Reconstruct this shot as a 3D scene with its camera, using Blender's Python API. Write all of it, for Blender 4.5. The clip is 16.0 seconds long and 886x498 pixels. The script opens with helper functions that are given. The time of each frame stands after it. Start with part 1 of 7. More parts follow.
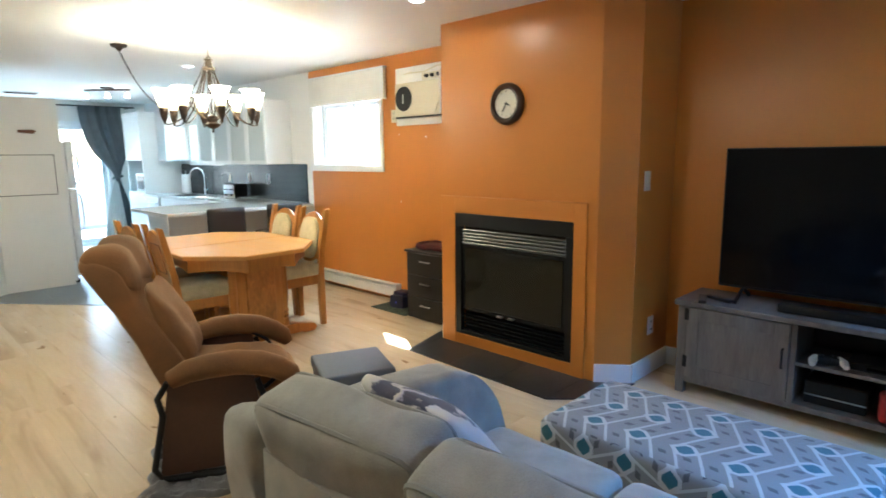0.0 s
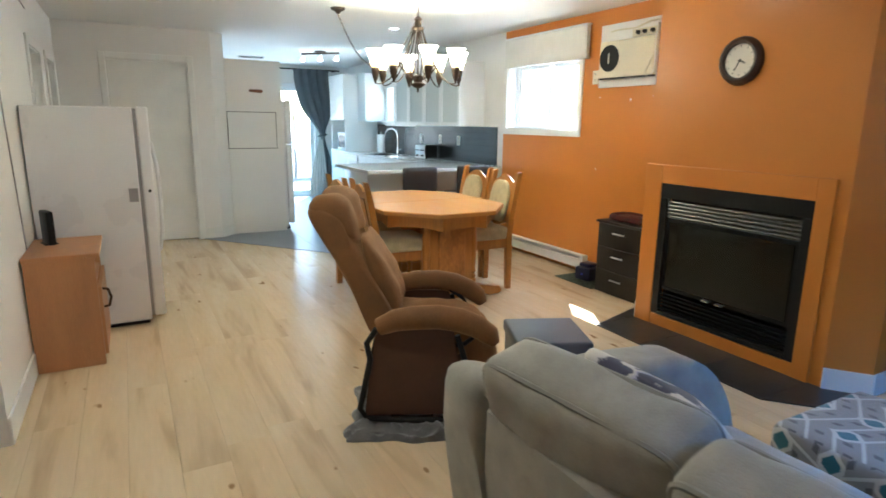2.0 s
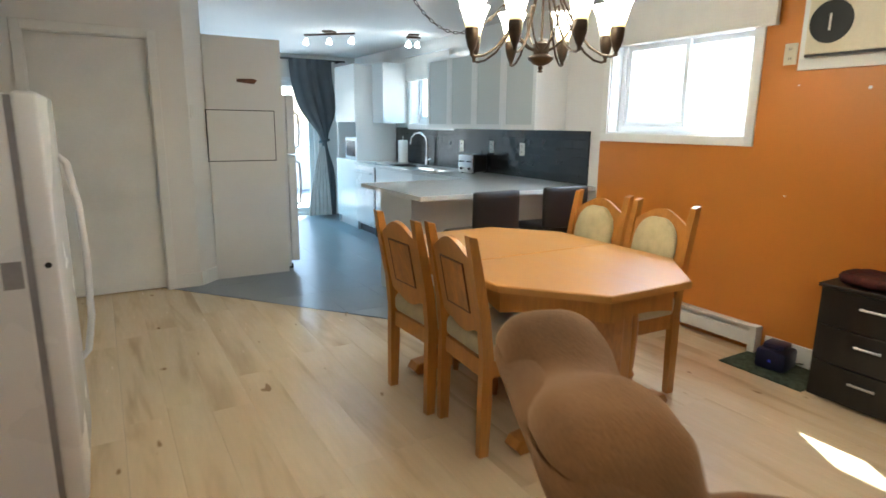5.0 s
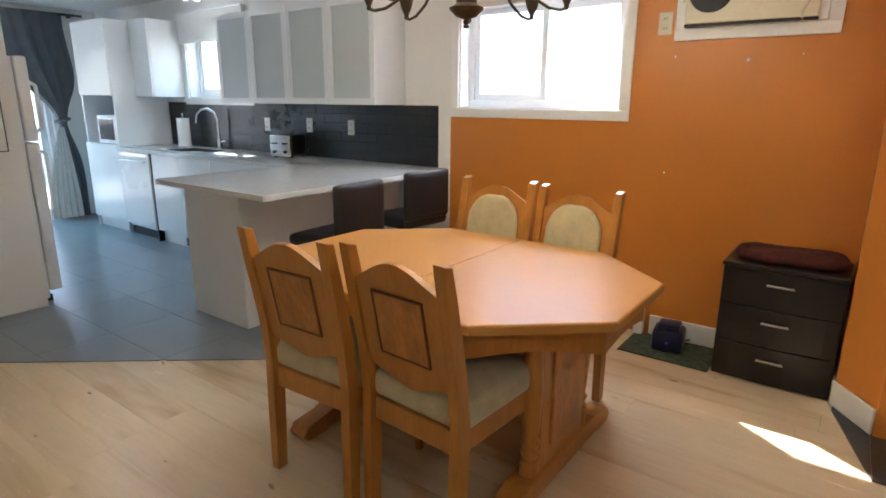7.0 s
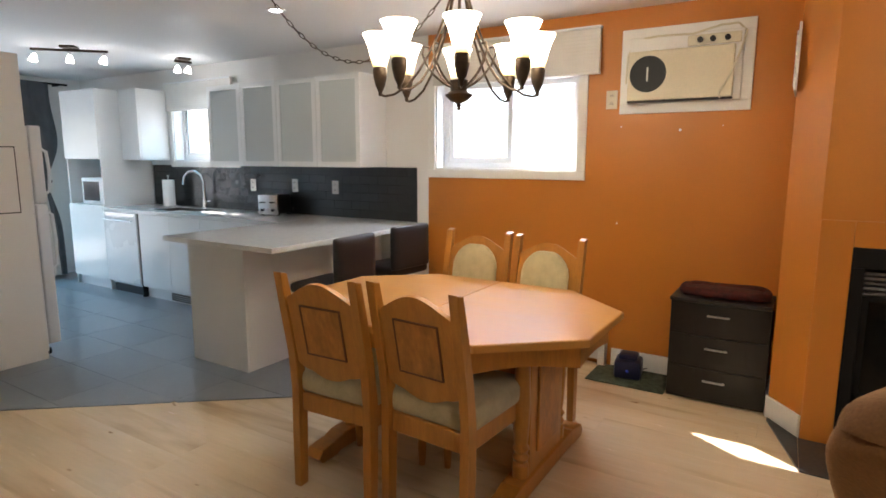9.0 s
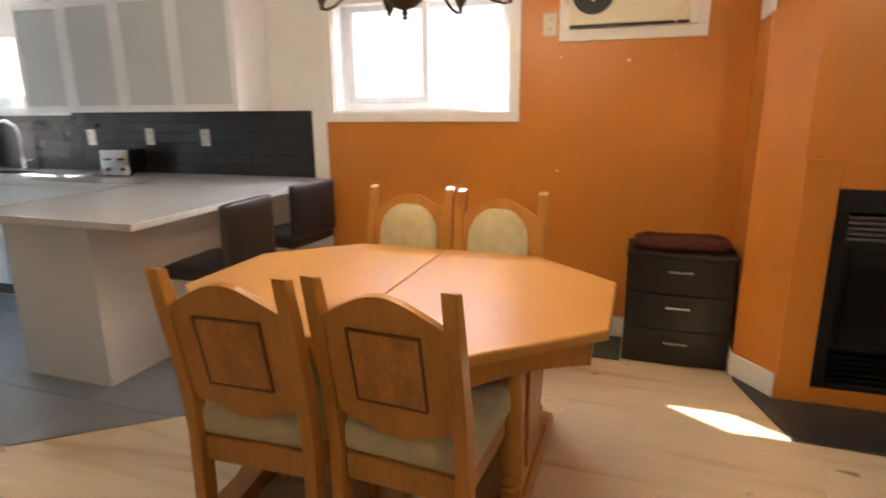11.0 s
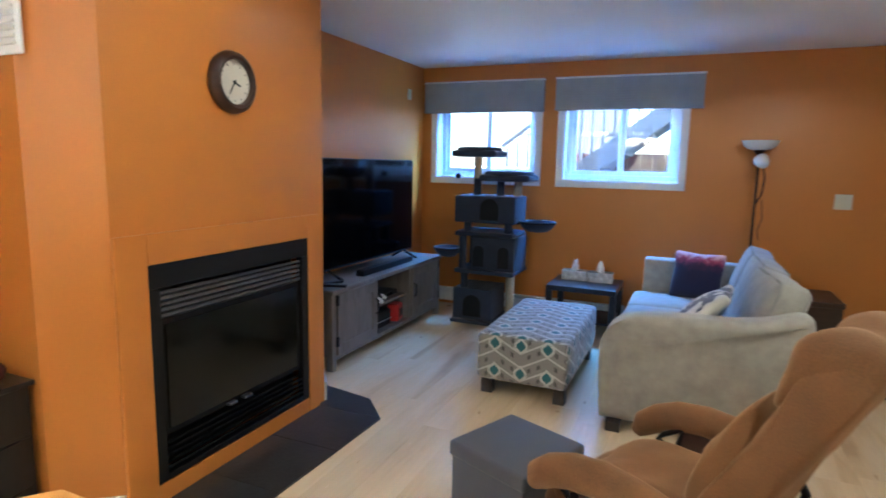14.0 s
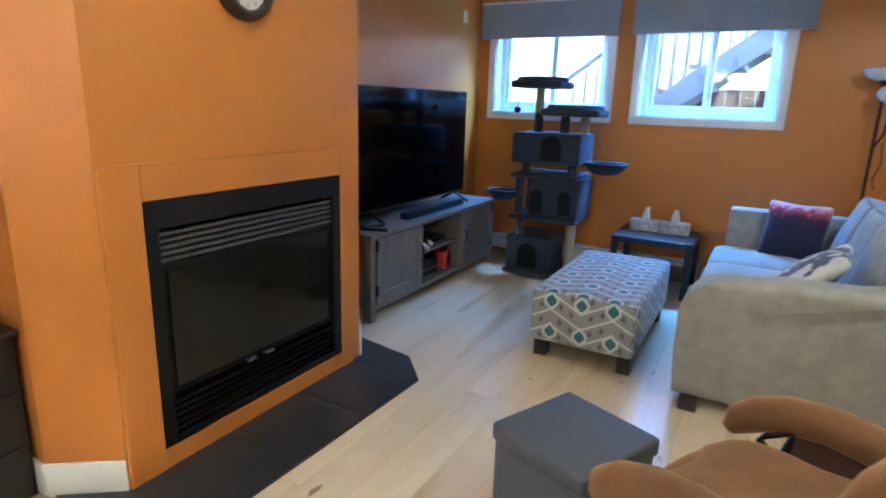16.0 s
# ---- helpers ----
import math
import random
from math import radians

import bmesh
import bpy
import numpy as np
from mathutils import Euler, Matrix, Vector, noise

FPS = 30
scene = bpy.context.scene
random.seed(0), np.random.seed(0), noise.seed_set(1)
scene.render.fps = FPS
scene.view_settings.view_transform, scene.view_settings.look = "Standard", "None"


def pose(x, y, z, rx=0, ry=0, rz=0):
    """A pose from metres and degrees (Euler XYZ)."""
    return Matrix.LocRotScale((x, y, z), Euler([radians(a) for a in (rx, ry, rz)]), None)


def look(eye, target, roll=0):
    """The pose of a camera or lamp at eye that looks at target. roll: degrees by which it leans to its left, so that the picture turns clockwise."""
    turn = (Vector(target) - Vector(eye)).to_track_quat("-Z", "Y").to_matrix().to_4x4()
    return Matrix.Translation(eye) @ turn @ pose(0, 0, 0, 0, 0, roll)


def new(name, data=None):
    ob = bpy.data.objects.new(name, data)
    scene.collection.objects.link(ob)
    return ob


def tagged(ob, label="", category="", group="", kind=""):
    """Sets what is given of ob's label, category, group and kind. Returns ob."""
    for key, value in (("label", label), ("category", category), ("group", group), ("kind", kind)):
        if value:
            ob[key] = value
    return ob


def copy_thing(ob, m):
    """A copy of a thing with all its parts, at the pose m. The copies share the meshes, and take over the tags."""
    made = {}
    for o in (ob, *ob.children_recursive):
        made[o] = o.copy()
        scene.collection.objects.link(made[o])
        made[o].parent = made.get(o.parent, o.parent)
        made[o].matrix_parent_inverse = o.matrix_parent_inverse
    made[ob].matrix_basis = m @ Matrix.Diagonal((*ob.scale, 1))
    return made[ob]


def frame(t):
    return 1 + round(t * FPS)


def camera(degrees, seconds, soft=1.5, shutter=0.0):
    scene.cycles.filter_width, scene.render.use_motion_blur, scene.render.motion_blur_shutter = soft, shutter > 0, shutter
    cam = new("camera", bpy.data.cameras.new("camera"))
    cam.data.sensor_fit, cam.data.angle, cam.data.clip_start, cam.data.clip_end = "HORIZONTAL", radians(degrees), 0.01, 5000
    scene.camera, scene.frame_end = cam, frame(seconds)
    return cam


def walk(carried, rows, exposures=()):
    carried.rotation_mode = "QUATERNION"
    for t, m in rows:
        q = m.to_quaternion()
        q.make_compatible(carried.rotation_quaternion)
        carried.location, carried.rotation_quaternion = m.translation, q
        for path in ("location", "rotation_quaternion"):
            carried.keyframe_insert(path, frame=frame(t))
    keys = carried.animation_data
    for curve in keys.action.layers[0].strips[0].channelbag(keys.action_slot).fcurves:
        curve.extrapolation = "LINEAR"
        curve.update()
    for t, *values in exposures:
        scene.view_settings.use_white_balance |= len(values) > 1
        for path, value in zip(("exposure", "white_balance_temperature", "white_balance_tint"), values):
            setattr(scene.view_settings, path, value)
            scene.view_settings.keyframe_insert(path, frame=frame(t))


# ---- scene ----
cam = camera(75.0, 16.0, soft=1.65, shutter=0.4)
EXPOSURES = [(0.0, 3.46, 5500, 1), (2.5, 3.24, 5350, 1), (4.0, 3.11, 5450, 1), (6.5, 2.72, 5800, 11), (8.5, 2.72, 6100, 14), (11.0, 2.78, 6900, 20), (12.0, 2.95, 7200, 21), (13.0, 3.28, 6000, 14), (14.5, 3.42, 5050, 4), (16.0, 3.55, 5000, 2)]
PATH = [
    (0, (0.587, 0.756, 1.439), (1.991, 2.144, 1.119), -0.7),
    (0.5, (0.56, 0.771, 1.43), (1.856, 2.261, 1.112), -0.5),
    (1, (0.538, 0.793, 1.436), (1.71, 2.378, 1.093), -0.2),
    (1.5, (0.517, 0.835, 1.42), (1.565, 2.495, 1.039), 0.3),
    (2, (0.507, 0.955, 1.402), (1.442, 2.67, 0.974), 0.7),
    (2.5, (0.454, 1.214, 1.413), (1.351, 2.951, 0.991), 0.4),
    (3, (0.479, 1.539, 1.392), (1.347, 3.287, 0.953), 0.5),
    (3.5, (0.565, 1.909, 1.414), (1.424, 3.665, 0.992), 0.7),
    (4, (0.58, 2.301, 1.413), (1.527, 4.01, 0.981), -0.0),
    (4.2, (0.61, 2.451, 1.4), (1.574, 4.151, 0.973), 0.2),
    (6.3, (1.031, 3.862, 1.381), (2.233, 5.401, 0.95), 1.0),
    (6.5, (1.002, 3.93, 1.374), (2.324, 5.367, 0.939), 1.1),
    (7, (0.839, 4.058, 1.388), (2.405, 5.2, 0.893), 0.5),
    (7.5, (0.707, 3.997, 1.387), (2.293, 5.126, 0.932), 0.8),
    (8, (0.551, 3.936, 1.406), (2.22, 4.977, 1.043), 1.5),
    (8.5, (0.407, 3.921, 1.419), (2.101, 4.937, 1.102), 0.1),
    (8.7, (0.366, 3.924, 1.424), (2.043, 4.971, 1.118), -0.0),
    (10.8, (0.788, 4.478, 1.359), (2.597, 5.216, 0.93), 0.9),
    (11, (0.846, 4.535, 1.375), (2.682, 5.166, 0.896), -0.6),
    (11.5, (1.074, 4.722, 1.352), (2.987, 4.912, 0.799), -2.9),
    (12, (1.268, 4.816, 1.346), (3.136, 4.343, 0.81), -0.0),
    (12.5, (1.453, 4.975, 1.385), (2.999, 3.789, 0.935), 1.6),
    (13, (1.623, 5.053, 1.402), (2.927, 3.572, 1.074), -0.6),
    (13.5, (1.742, 5.168, 1.421), (2.82, 3.508, 1.128), 1.1),
    (14, (1.788, 5.306, 1.434), (2.57, 3.488, 1.142), 1.2),
    (14.5, (1.777, 5.346, 1.442), (2.398, 3.465, 1.16), 1.3),
    (15, (1.776, 5.22, 1.444), (2.403, 3.346, 1.132), 0.4),
    (15.5, (1.805, 5.037, 1.415), (2.604, 3.248, 1.014), 0.9),
    (16, (1.939, 4.891, 1.364), (2.873, 3.192, 0.874), 1.8),
]
walk(cam, [(t, look(eye, target, roll)) for t, eye, target, roll in PATH], EXPOSURES)

# ---- world, sun and lamps ----
SOUTH_FACE = -0.14
world = bpy.data.worlds.new("world")
scene.world = world
world.use_nodes = True
SUN_AZ, SUN_EL = 32.6, 42.7  # degrees from +y towards +x, and above the horizon
wn = world.node_tree
sky = wn.nodes.new("ShaderNodeTexSky")
sky.sky_type, sky.sun_disc = "NISHITA", False
sky.sun_elevation, sky.sun_rotation = radians(SUN_EL), radians(SUN_AZ)
wn.links.new(sky.outputs[0], wn.nodes["Background"].inputs[0])
wn.nodes["Background"].inputs[1].default_value = 0.07


def lamp(name, kind, m, power, colour, **values):
    data = bpy.data.lights.new(name, kind)
    data.energy, data.color = power, colour
    if kind == "AREA":
        data.shape = "RECTANGLE"
        data.size, data.size_y = values["size"], values["size_y"]
    if kind == "SUN":
        data.angle = radians(0.5)
    if kind in ("POINT", "SPOT"):
        data.shadow_soft_size = values["radius"]
    if kind == "SPOT":
        data.spot_size, data.spot_blend = radians(values["cone"]), 0.15
    ob = new(name, data)
    ob.matrix_world = m
    return ob


sun_to = Vector((math.sin(radians(SUN_AZ)) * math.cos(radians(SUN_EL)), math.cos(radians(SUN_AZ)) * math.cos(radians(SUN_EL)), math.sin(radians(SUN_EL))))
lamp("sun", "SUN", look(sun_to * 50, (0, 0, 0)), 5.0, (1.0, 0.93, 0.82))

# sky light in the upper part of the openings: two living room windows, dining window, sink window, glass door
for x in (2.43, 3.71):
    lamp("window_sky_lamp", "AREA", look((x, SOUTH_FACE - 0.42, 2.22), (x - 0.3, 2.5, 0.4)), 18.0, (0.16, 0.42, 1.0), size=0.95, size_y=0.25)
lamp("window_sky_lamp", "AREA", look((4.78, 5.88, 2.22), (2.0, 5.6, 0.3)), 8.0, (0.85, 0.93, 1.0), size=1.1, size_y=0.25)
lamp("window_sky_lamp", "AREA", look((4.78, 9.36, 2.22), (2.6, 9.2, 0.3)), 2.6, (0.30, 0.76, 0.95), size=0.95, size_y=0.25)
lamp("door_sky_lamp", "AREA", look((2.85, 12.5, 2.35), (2.6, 8.6, 0.2)), 13.0, (0.20, 0.72, 0.95), size=1.6, size_y=0.5)


# ---- materials ----
def material(name, colour, rough=0.6, metal=0.0, vary=0.12, scale=6.0, fine=60.0, bump=0.15, stretch=(1, 1, 1), coat=0.0, sheen=0.0, emit=None, per_object=False, spec=0.5, drift=0.08):
    """Principled surface whose colour and roughness drift at two sizes, with fine relief."""
    mat = bpy.data.materials.new(name)
    mat.use_nodes = True
    nt = mat.node_tree
    n, ln = nt.nodes, nt.links
    bsdf = n["Principled BSDF"]
    coord = n.new("ShaderNodeTexCoord")
    mapping = n.new("ShaderNodeMapping")
    mapping.inputs["Scale"].default_value = stretch
    ln.new(coord.outputs["Object"], mapping.inputs[0])
    if per_object:
        info = n.new("ShaderNodeObjectInfo")
        mul = n.new("ShaderNodeMath")
        mul.operation, mul.inputs[1].default_value = "MULTIPLY", 37.0
        ln.new(info.outputs["Random"], mul.inputs[0])
        ln.new(mul.outputs[0], mapping.inputs["Location"])
    big, small = n.new("ShaderNodeTexNoise"), n.new("ShaderNodeTexNoise")
    big.inputs["Scale"].default_value, big.inputs["Detail"].default_value = scale, 4
    small.inputs["Scale"].default_value, small.inputs["Detail"].default_value = fine, 3
    ln.new(mapping.outputs[0], big.inputs[0]), ln.new(mapping.outputs[0], small.inputs[0])
    mix = n.new("ShaderNodeMix")
    mix.data_type = "FLOAT"
    mix.inputs[0].default_value = 0.35
    ln.new(big.outputs[0], mix.inputs[2]), ln.new(small.outputs[0], mix.inputs[3])
    ramp = n.new("ShaderNodeValToRGB")
    lo, hi = [max(0.0, c * (1 - vary * 1.6)) for c in colour], [min(1.0, c * (1 + vary * 1.6)) for c in colour]
    ramp.color_ramp.elements[0].position, ramp.color_ramp.elements[1].position = 0.25, 0.75
    ramp.color_ramp.elements[0].color, ramp.color_ramp.elements[1].color = (*lo, 1), (*hi, 1)
    ln.new(mix.outputs[0], ramp.inputs[0])
    ln.new(ramp.outputs[0], bsdf.inputs["Base Color"])
    rr = n.new("ShaderNodeMapRange")
    rr.inputs[3].default_value, rr.inputs[4].default_value = max(0.02, rough - drift), min(1, rough + drift)
    ln.new(big.outputs[0], rr.inputs[0]), ln.new(rr.outputs[0], bsdf.inputs["Roughness"])
    bsdf.inputs["Metallic"].default_value = metal
    bsdf.inputs["Coat Weight"].default_value = coat
    bsdf.inputs["Sheen Weight"].default_value = sheen
    bsdf.inputs["Specular IOR Level"].default_value = spec
    if bump:
        bm_ = n.new("ShaderNodeBump")
        bm_.inputs["Strength"].default_value, bm_.inputs["Distance"].default_value = bump, 0.004
        ln.new(small.outputs[0], bm_.inputs["Height"]), ln.new(bm_.outputs[0], bsdf.inputs["Normal"])
    if emit:
        bsdf.inputs["Emission Color"].default_value, bsdf.inputs["Emission Strength"].default_value = (*emit[0], 1), emit[1]
    return mat


def glass(name, tint=(1, 1, 1), rough=0.0, haze=0.0):
    mat = bpy.data.materials.new(name)
    mat.use_nodes = True
    n, ln = mat.node_tree.nodes, mat.node_tree.links
    n.clear()
    out, mix, tr, gl = n.new("ShaderNodeOutputMaterial"), n.new("ShaderNodeMixShader"), n.new("ShaderNodeBsdfTransparent"), n.new("ShaderNodeBsdfGlossy")
    face, power, fres = n.new("ShaderNodeLayerWeight"), n.new("ShaderNodeMath"), n.new("ShaderNodeMapRange")
    power.operation, power.inputs[1].default_value = "POWER", 4.0
    ln.new(face.outputs["Facing"], power.inputs[0]), ln.new(power.outputs[0], fres.inputs[0])
    fres.inputs[3].default_value, fres.inputs[4].default_value = 0.04, 0.7
    tr.inputs[0].default_value = (*tint, 1)
    gl.inputs["Roughness"].default_value = rough
    ln.new(fres.outputs[0], mix.inputs[0]), ln.new(tr.outputs[0], mix.inputs[1]), ln.new(gl.outputs[0], mix.inputs[2])
    last = mix
    if haze:
        df, m2 = n.new("ShaderNodeBsdfDiffuse"), n.new("ShaderNodeMixShader")
        df.inputs[0].default_value = (0.75, 0.8, 0.8, 1)
        m2.inputs[0].default_value = haze
        ln.new(mix.outputs[0], m2.inputs[1]), ln.new(df.outputs[0], m2.inputs[2])
        last = m2
    ln.new(last.outputs[0], out.inputs[0])
    return mat


ORANGE = material("orange_paint", (0.58, 0.208, 0.028), 0.36, vary=0.05, scale=1.6, fine=180, bump=0.06)
WHITE = material("white_paint", (0.80, 0.79, 0.77), 0.5, vary=0.03, scale=1.3, fine=160, bump=0.05)
CEIL = material("ceiling_paint", (0.80, 0.80, 0.80), 0.55, vary=0.03, scale=1.0, fine=120, bump=0.08)
TRIM = material("trim_paint", (0.82, 0.82, 0.80), 0.35, vary=0.04, scale=4, fine=90, bump=0.04)
VINYL = material("window_vinyl", (0.80, 0.82, 0.84), 0.3, vary=0.03)
GLASS = glass("window_glass")
DARKTILE = material("charcoal_floor_tile", (0.20, 0.224, 0.248), 0.30, vary=0.06, scale=3, fine=40, bump=0.008, per_object=True, drift=0.02)
ENTRYTILE = material("dark_entry_tile", (0.030, 0.029, 0.029), 0.55, spec=0.3, vary=0.25, scale=3, fine=40, bump=0.1, per_object=True)
GROUT = material("dark_grout", (0.10, 0.112, 0.125), 0.8, vary=0.2)
SLATE = material("slate_hearth_tile", (0.036, 0.033, 0.030), 0.32, vary=0.42, scale=5, fine=60, bump=0.2, per_object=True)
BLACKMETAL = material("black_painted_metal", (0.006, 0.006, 0.006), 0.5, spec=0.3, vary=0.2, fine=120, bump=0.05)
CHROME = material("chrome", (0.75, 0.75, 0.76), 0.15, 1.0, vary=0.03)
STEEL = material("brushed_steel", (0.55, 0.55, 0.55), 0.32, 1.0, vary=0.08, stretch=(1, 1, 20))
BLACKPLASTIC = material("black_plastic", (0.007, 0.007, 0.008), 0.38, spec=0.3, vary=0.2)
WHITEPLASTIC = material("white_plastic", (0.78, 0.78, 0.75), 0.35, vary=0.04)
BEIGEPLASTIC = material("aged_cream_plastic", (0.70, 0.66, 0.52), 0.45, vary=0.06)


def plank_material():
    """Pale oak laminate: long grain streaks, darker cathedral patches, a few knots; every board differs."""
    mat = bpy.data.materials.new("pale_oak_laminate")
    mat.use_nodes = True
    n, ln = mat.node_tree.nodes, mat.node_tree.links
    bsdf = n["Principled BSDF"]
    coord, info, mapping = n.new("ShaderNodeTexCoord"), n.new("ShaderNodeObjectInfo"), n.new("ShaderNodeMapping")
    mul = n.new("ShaderNodeMath")
    mul.operation, mul.inputs[1].default_value = "MULTIPLY", 53.0
    ln.new(info.outputs["Random"], mul.inputs[0])
    ln.new(coord.outputs["Object"], mapping.inputs[0]), ln.new(mul.outputs[0], mapping.inputs["Location"])
    mapping.inputs["Scale"].default_value = (1, 0.12, 1)
    grain, patch, knot = n.new("ShaderNodeTexNoise"), n.new("ShaderNodeTexNoise"), n.new("ShaderNodeTexNoise")
    for tex, s, d in ((grain, 60, 5), (patch, 6.5, 3), (knot, 15, 1)):
        tex.inputs["Scale"].default_value, tex.inputs["Detail"].default_value = s, d
    patch.inputs["Distortion"].default_value = 0.6
    m2 = n.new("ShaderNodeMapping")
    m2.inputs["Scale"].default_value = (1, 0.45, 1)
    ln.new(coord.outputs["Object"], m2.inputs[0]), ln.new(mul.outputs[0], m2.inputs["Location"])
    ln.new(mapping.outputs[0], grain.inputs[0]), ln.new(mapping.outputs[0], patch.inputs[0]), ln.new(m2.outputs[0], knot.inputs[0])
    ramp = n.new("ShaderNodeValToRGB")
    e = ramp.color_ramp.elements
    e[0].position, e[0].color = 0.28, (0.53, 0.39, 0.235, 1)
    e[1].position, e[1].color = 0.44, (0.69, 0.53, 0.33, 1)
    e2 = ramp.color_ramp.elements.new(0.75)
    e2.color = (0.74, 0.60, 0.40, 1)
    ln.new(patch.outputs[0], ramp.inputs[0])
    r2 = n.new("ShaderNodeValToRGB")
    r2.color_ramp.elements[0].position, r2.color_ramp.elements[0].color = 0.3, (0.97, 0.97, 0.97, 1)
    r2.color_ramp.elements[1].position, r2.color_ramp.elements[1].color = 0.7, (1.03, 1.03, 1.03, 1)
    ln.new(grain.outputs[0], r2.inputs[0])
    r3 = n.new("ShaderNodeValToRGB")
    r3.color_ramp.elements[0].position, r3.color_ramp.elements[0].color = 0.20, (0.5, 0.41, 0.33, 1)
    r3.color_ramp.elements[1].position, r3.color_ramp.elements[1].color = 0.25, (1, 1, 1, 1)
    ln.new(knot.outputs[0], r3.inputs[0])
    a, b = n.new("ShaderNodeMix"), n.new("ShaderNodeMix")
    for m_ in (a, b):
        m_.data_type, m_.blend_type = "RGBA", "MULTIPLY"
        m_.inputs[0].default_value = 1.0
    ln.new(ramp.outputs[0], a.inputs[6]), ln.new(r2.outputs[0], a.inputs[7])
    ln.new(a.outputs[2], b.inputs[6]), ln.new(r3.outputs[0], b.inputs[7])
    hue = n.new("ShaderNodeHueSaturation")
    vr = n.new("ShaderNodeMapRange")
    vr.inputs[3].default_value, vr.inputs[4].default_value = 0.96, 1.04
    ln.new(info.outputs["Random"], vr.inputs[0]), ln.new(vr.outputs[0], hue.inputs["Value"])
    ln.new(b.outputs[2], hue.inputs["Color"]), ln.new(hue.outputs[0], bsdf.inputs["Base Color"])
    rr = n.new("ShaderNodeMapRange")
    rr.inputs[3].default_value, rr.inputs[4].default_value = 0.2, 0.3
    ln.new(grain.outputs[0], rr.inputs[0]), ln.new(rr.outputs[0], bsdf.inputs["Roughness"])
    bp = n.new("ShaderNodeBump")
    bp.inputs["Strength"].default_value, bp.inputs["Distance"].default_value = 0.008, 0.002
    ln.new(grain.outputs[0], bp.inputs["Height"]), ln.new(bp.outputs[0], bsdf.inputs["Normal"])
    return mat


PLANK = plank_material()


# ---- mesh helpers ----
def box(bm, lo, hi, bevel=0.0, m=None, seg=2):
    """Adds a box from corner lo to corner hi, with rounded edges."""
    mid, size = [(a + b) / 2 for a, b in zip(lo, hi)], [abs(b - a) for a, b in zip(lo, hi)]
    made = bmesh.ops.create_cube(bm, size=1, matrix=Matrix.Translation(mid) @ Matrix.Diagonal((*size, 1)))["verts"]
    if bevel:
        got = bmesh.ops.bevel(bm, geom=[e for e in {e for v in made for e in v.link_edges}], offset=min(bevel, min(size) * 0.49), segments=seg, profile=0.5, affect="EDGES")
        made = list({v for f in got["faces"] for v in f.verts} | {v for v in made if v.is_valid})
    if m is not None:
        bmesh.ops.transform(bm, matrix=m, verts=made)
    return made


def prism(bm, outline, z0, z1, bevel=0.0, m=None):
    """Adds an upright prism over a plan outline of (x, y) corners, counter-clockwise."""
    low, top = [bm.verts.new((x, y, z0)) for x, y in outline], [bm.verts.new((x, y, z1)) for x, y in outline]
    bm.faces.new(low[::-1])
    cap = bm.faces.new(top)
    k = len(outline)
    for i in range(k):
        bm.faces.new((low[i], low[(i + 1) % k], top[(i + 1) % k], top[i]))
    made = low + top
    if bevel:
        got = bmesh.ops.bevel(bm, geom=list(cap.edges), offset=bevel, segments=3, profile=0.5, affect="EDGES")
        made = list({v for v in made if v.is_valid} | {v for f in got["faces"] for v in f.verts})
    if m is not None:
        bmesh.ops.transform(bm, matrix=m, verts=made)
    return made


def rod(bm, a, b, r0, r1=None, seg=14):
    """Adds a round bar from a to b."""
    a, b = Vector(a), Vector(b)
    turn = (b - a).to_track_quat("Z", "Y").to_matrix().to_4x4()
    return bmesh.ops.create_cone(bm, cap_ends=True, segments=seg, radius1=r0, radius2=r0 if r1 is None else r1, depth=(b - a).length,
                                 matrix=Matrix.Translation((a + b) / 2) @ turn)["verts"]


def lathe(bm, profile, centre=(0, 0, 0), seg=24, m=None, closed=False):
    """Adds a turned body from (radius, height) pairs."""
    rings = []
    for r, z in profile:
        rings.append([bm.verts.new((centre[0] + r * math.cos(2 * math.pi * i / seg), centre[1] + r * math.sin(2 * math.pi * i / seg), centre[2] + z)) for i in range(seg)])
    for lo, hi in zip(rings, rings[1:]):
        for i in range(seg):
            bm.faces.new((lo[i], lo[(i + 1) % seg], hi[(i + 1) % seg], hi[i]))
    if not closed:
        bm.faces.new(rings[0][::-1]), bm.faces.new(rings[-1])
    made = [v for ring in rings for v in ring]
    if m is not None:
        bmesh.ops.transform(bm, matrix=m, verts=made)
    return made


def sweep(bm, points, r, seg=10, close=False):
    """Adds a bent tube along points; r is one radius or one for each point."""
    points = [Vector(p) for p in points]
    k = len(points)
    radii = r if isinstance(r, (list, tuple)) else [r] * k
    rings, side = [], None
    for i, p in enumerate(points):
        ahead = (points[(i + 1) % k] - points[i - 1]) if close else (points[min(i + 1, k - 1)] - points[max(i - 1, 0)])
        ahead.normalize()
        if side is None:
            side = ahead.orthogonal().normalized()
        side = (side - ahead * side.dot(ahead)).normalized()
        up = ahead.cross(side)
        rings.append([bm.verts.new(p + (side * math.cos(2 * math.pi * j / seg) + up * math.sin(2 * math.pi * j / seg)) * radii[i]) for j in range(seg)])
    for a, b in list(zip(rings, rings[1:])) + ([(rings[-1], rings[0])] if close else []):
        for j in range(seg):
            bm.faces.new((a[j], a[(j + 1) % seg], b[(j + 1) % seg], b[j]))
    if not close:
        bm.faces.new(rings[0][::-1]), bm.faces.new(rings[-1])
    return [v for ring in rings for v in ring]


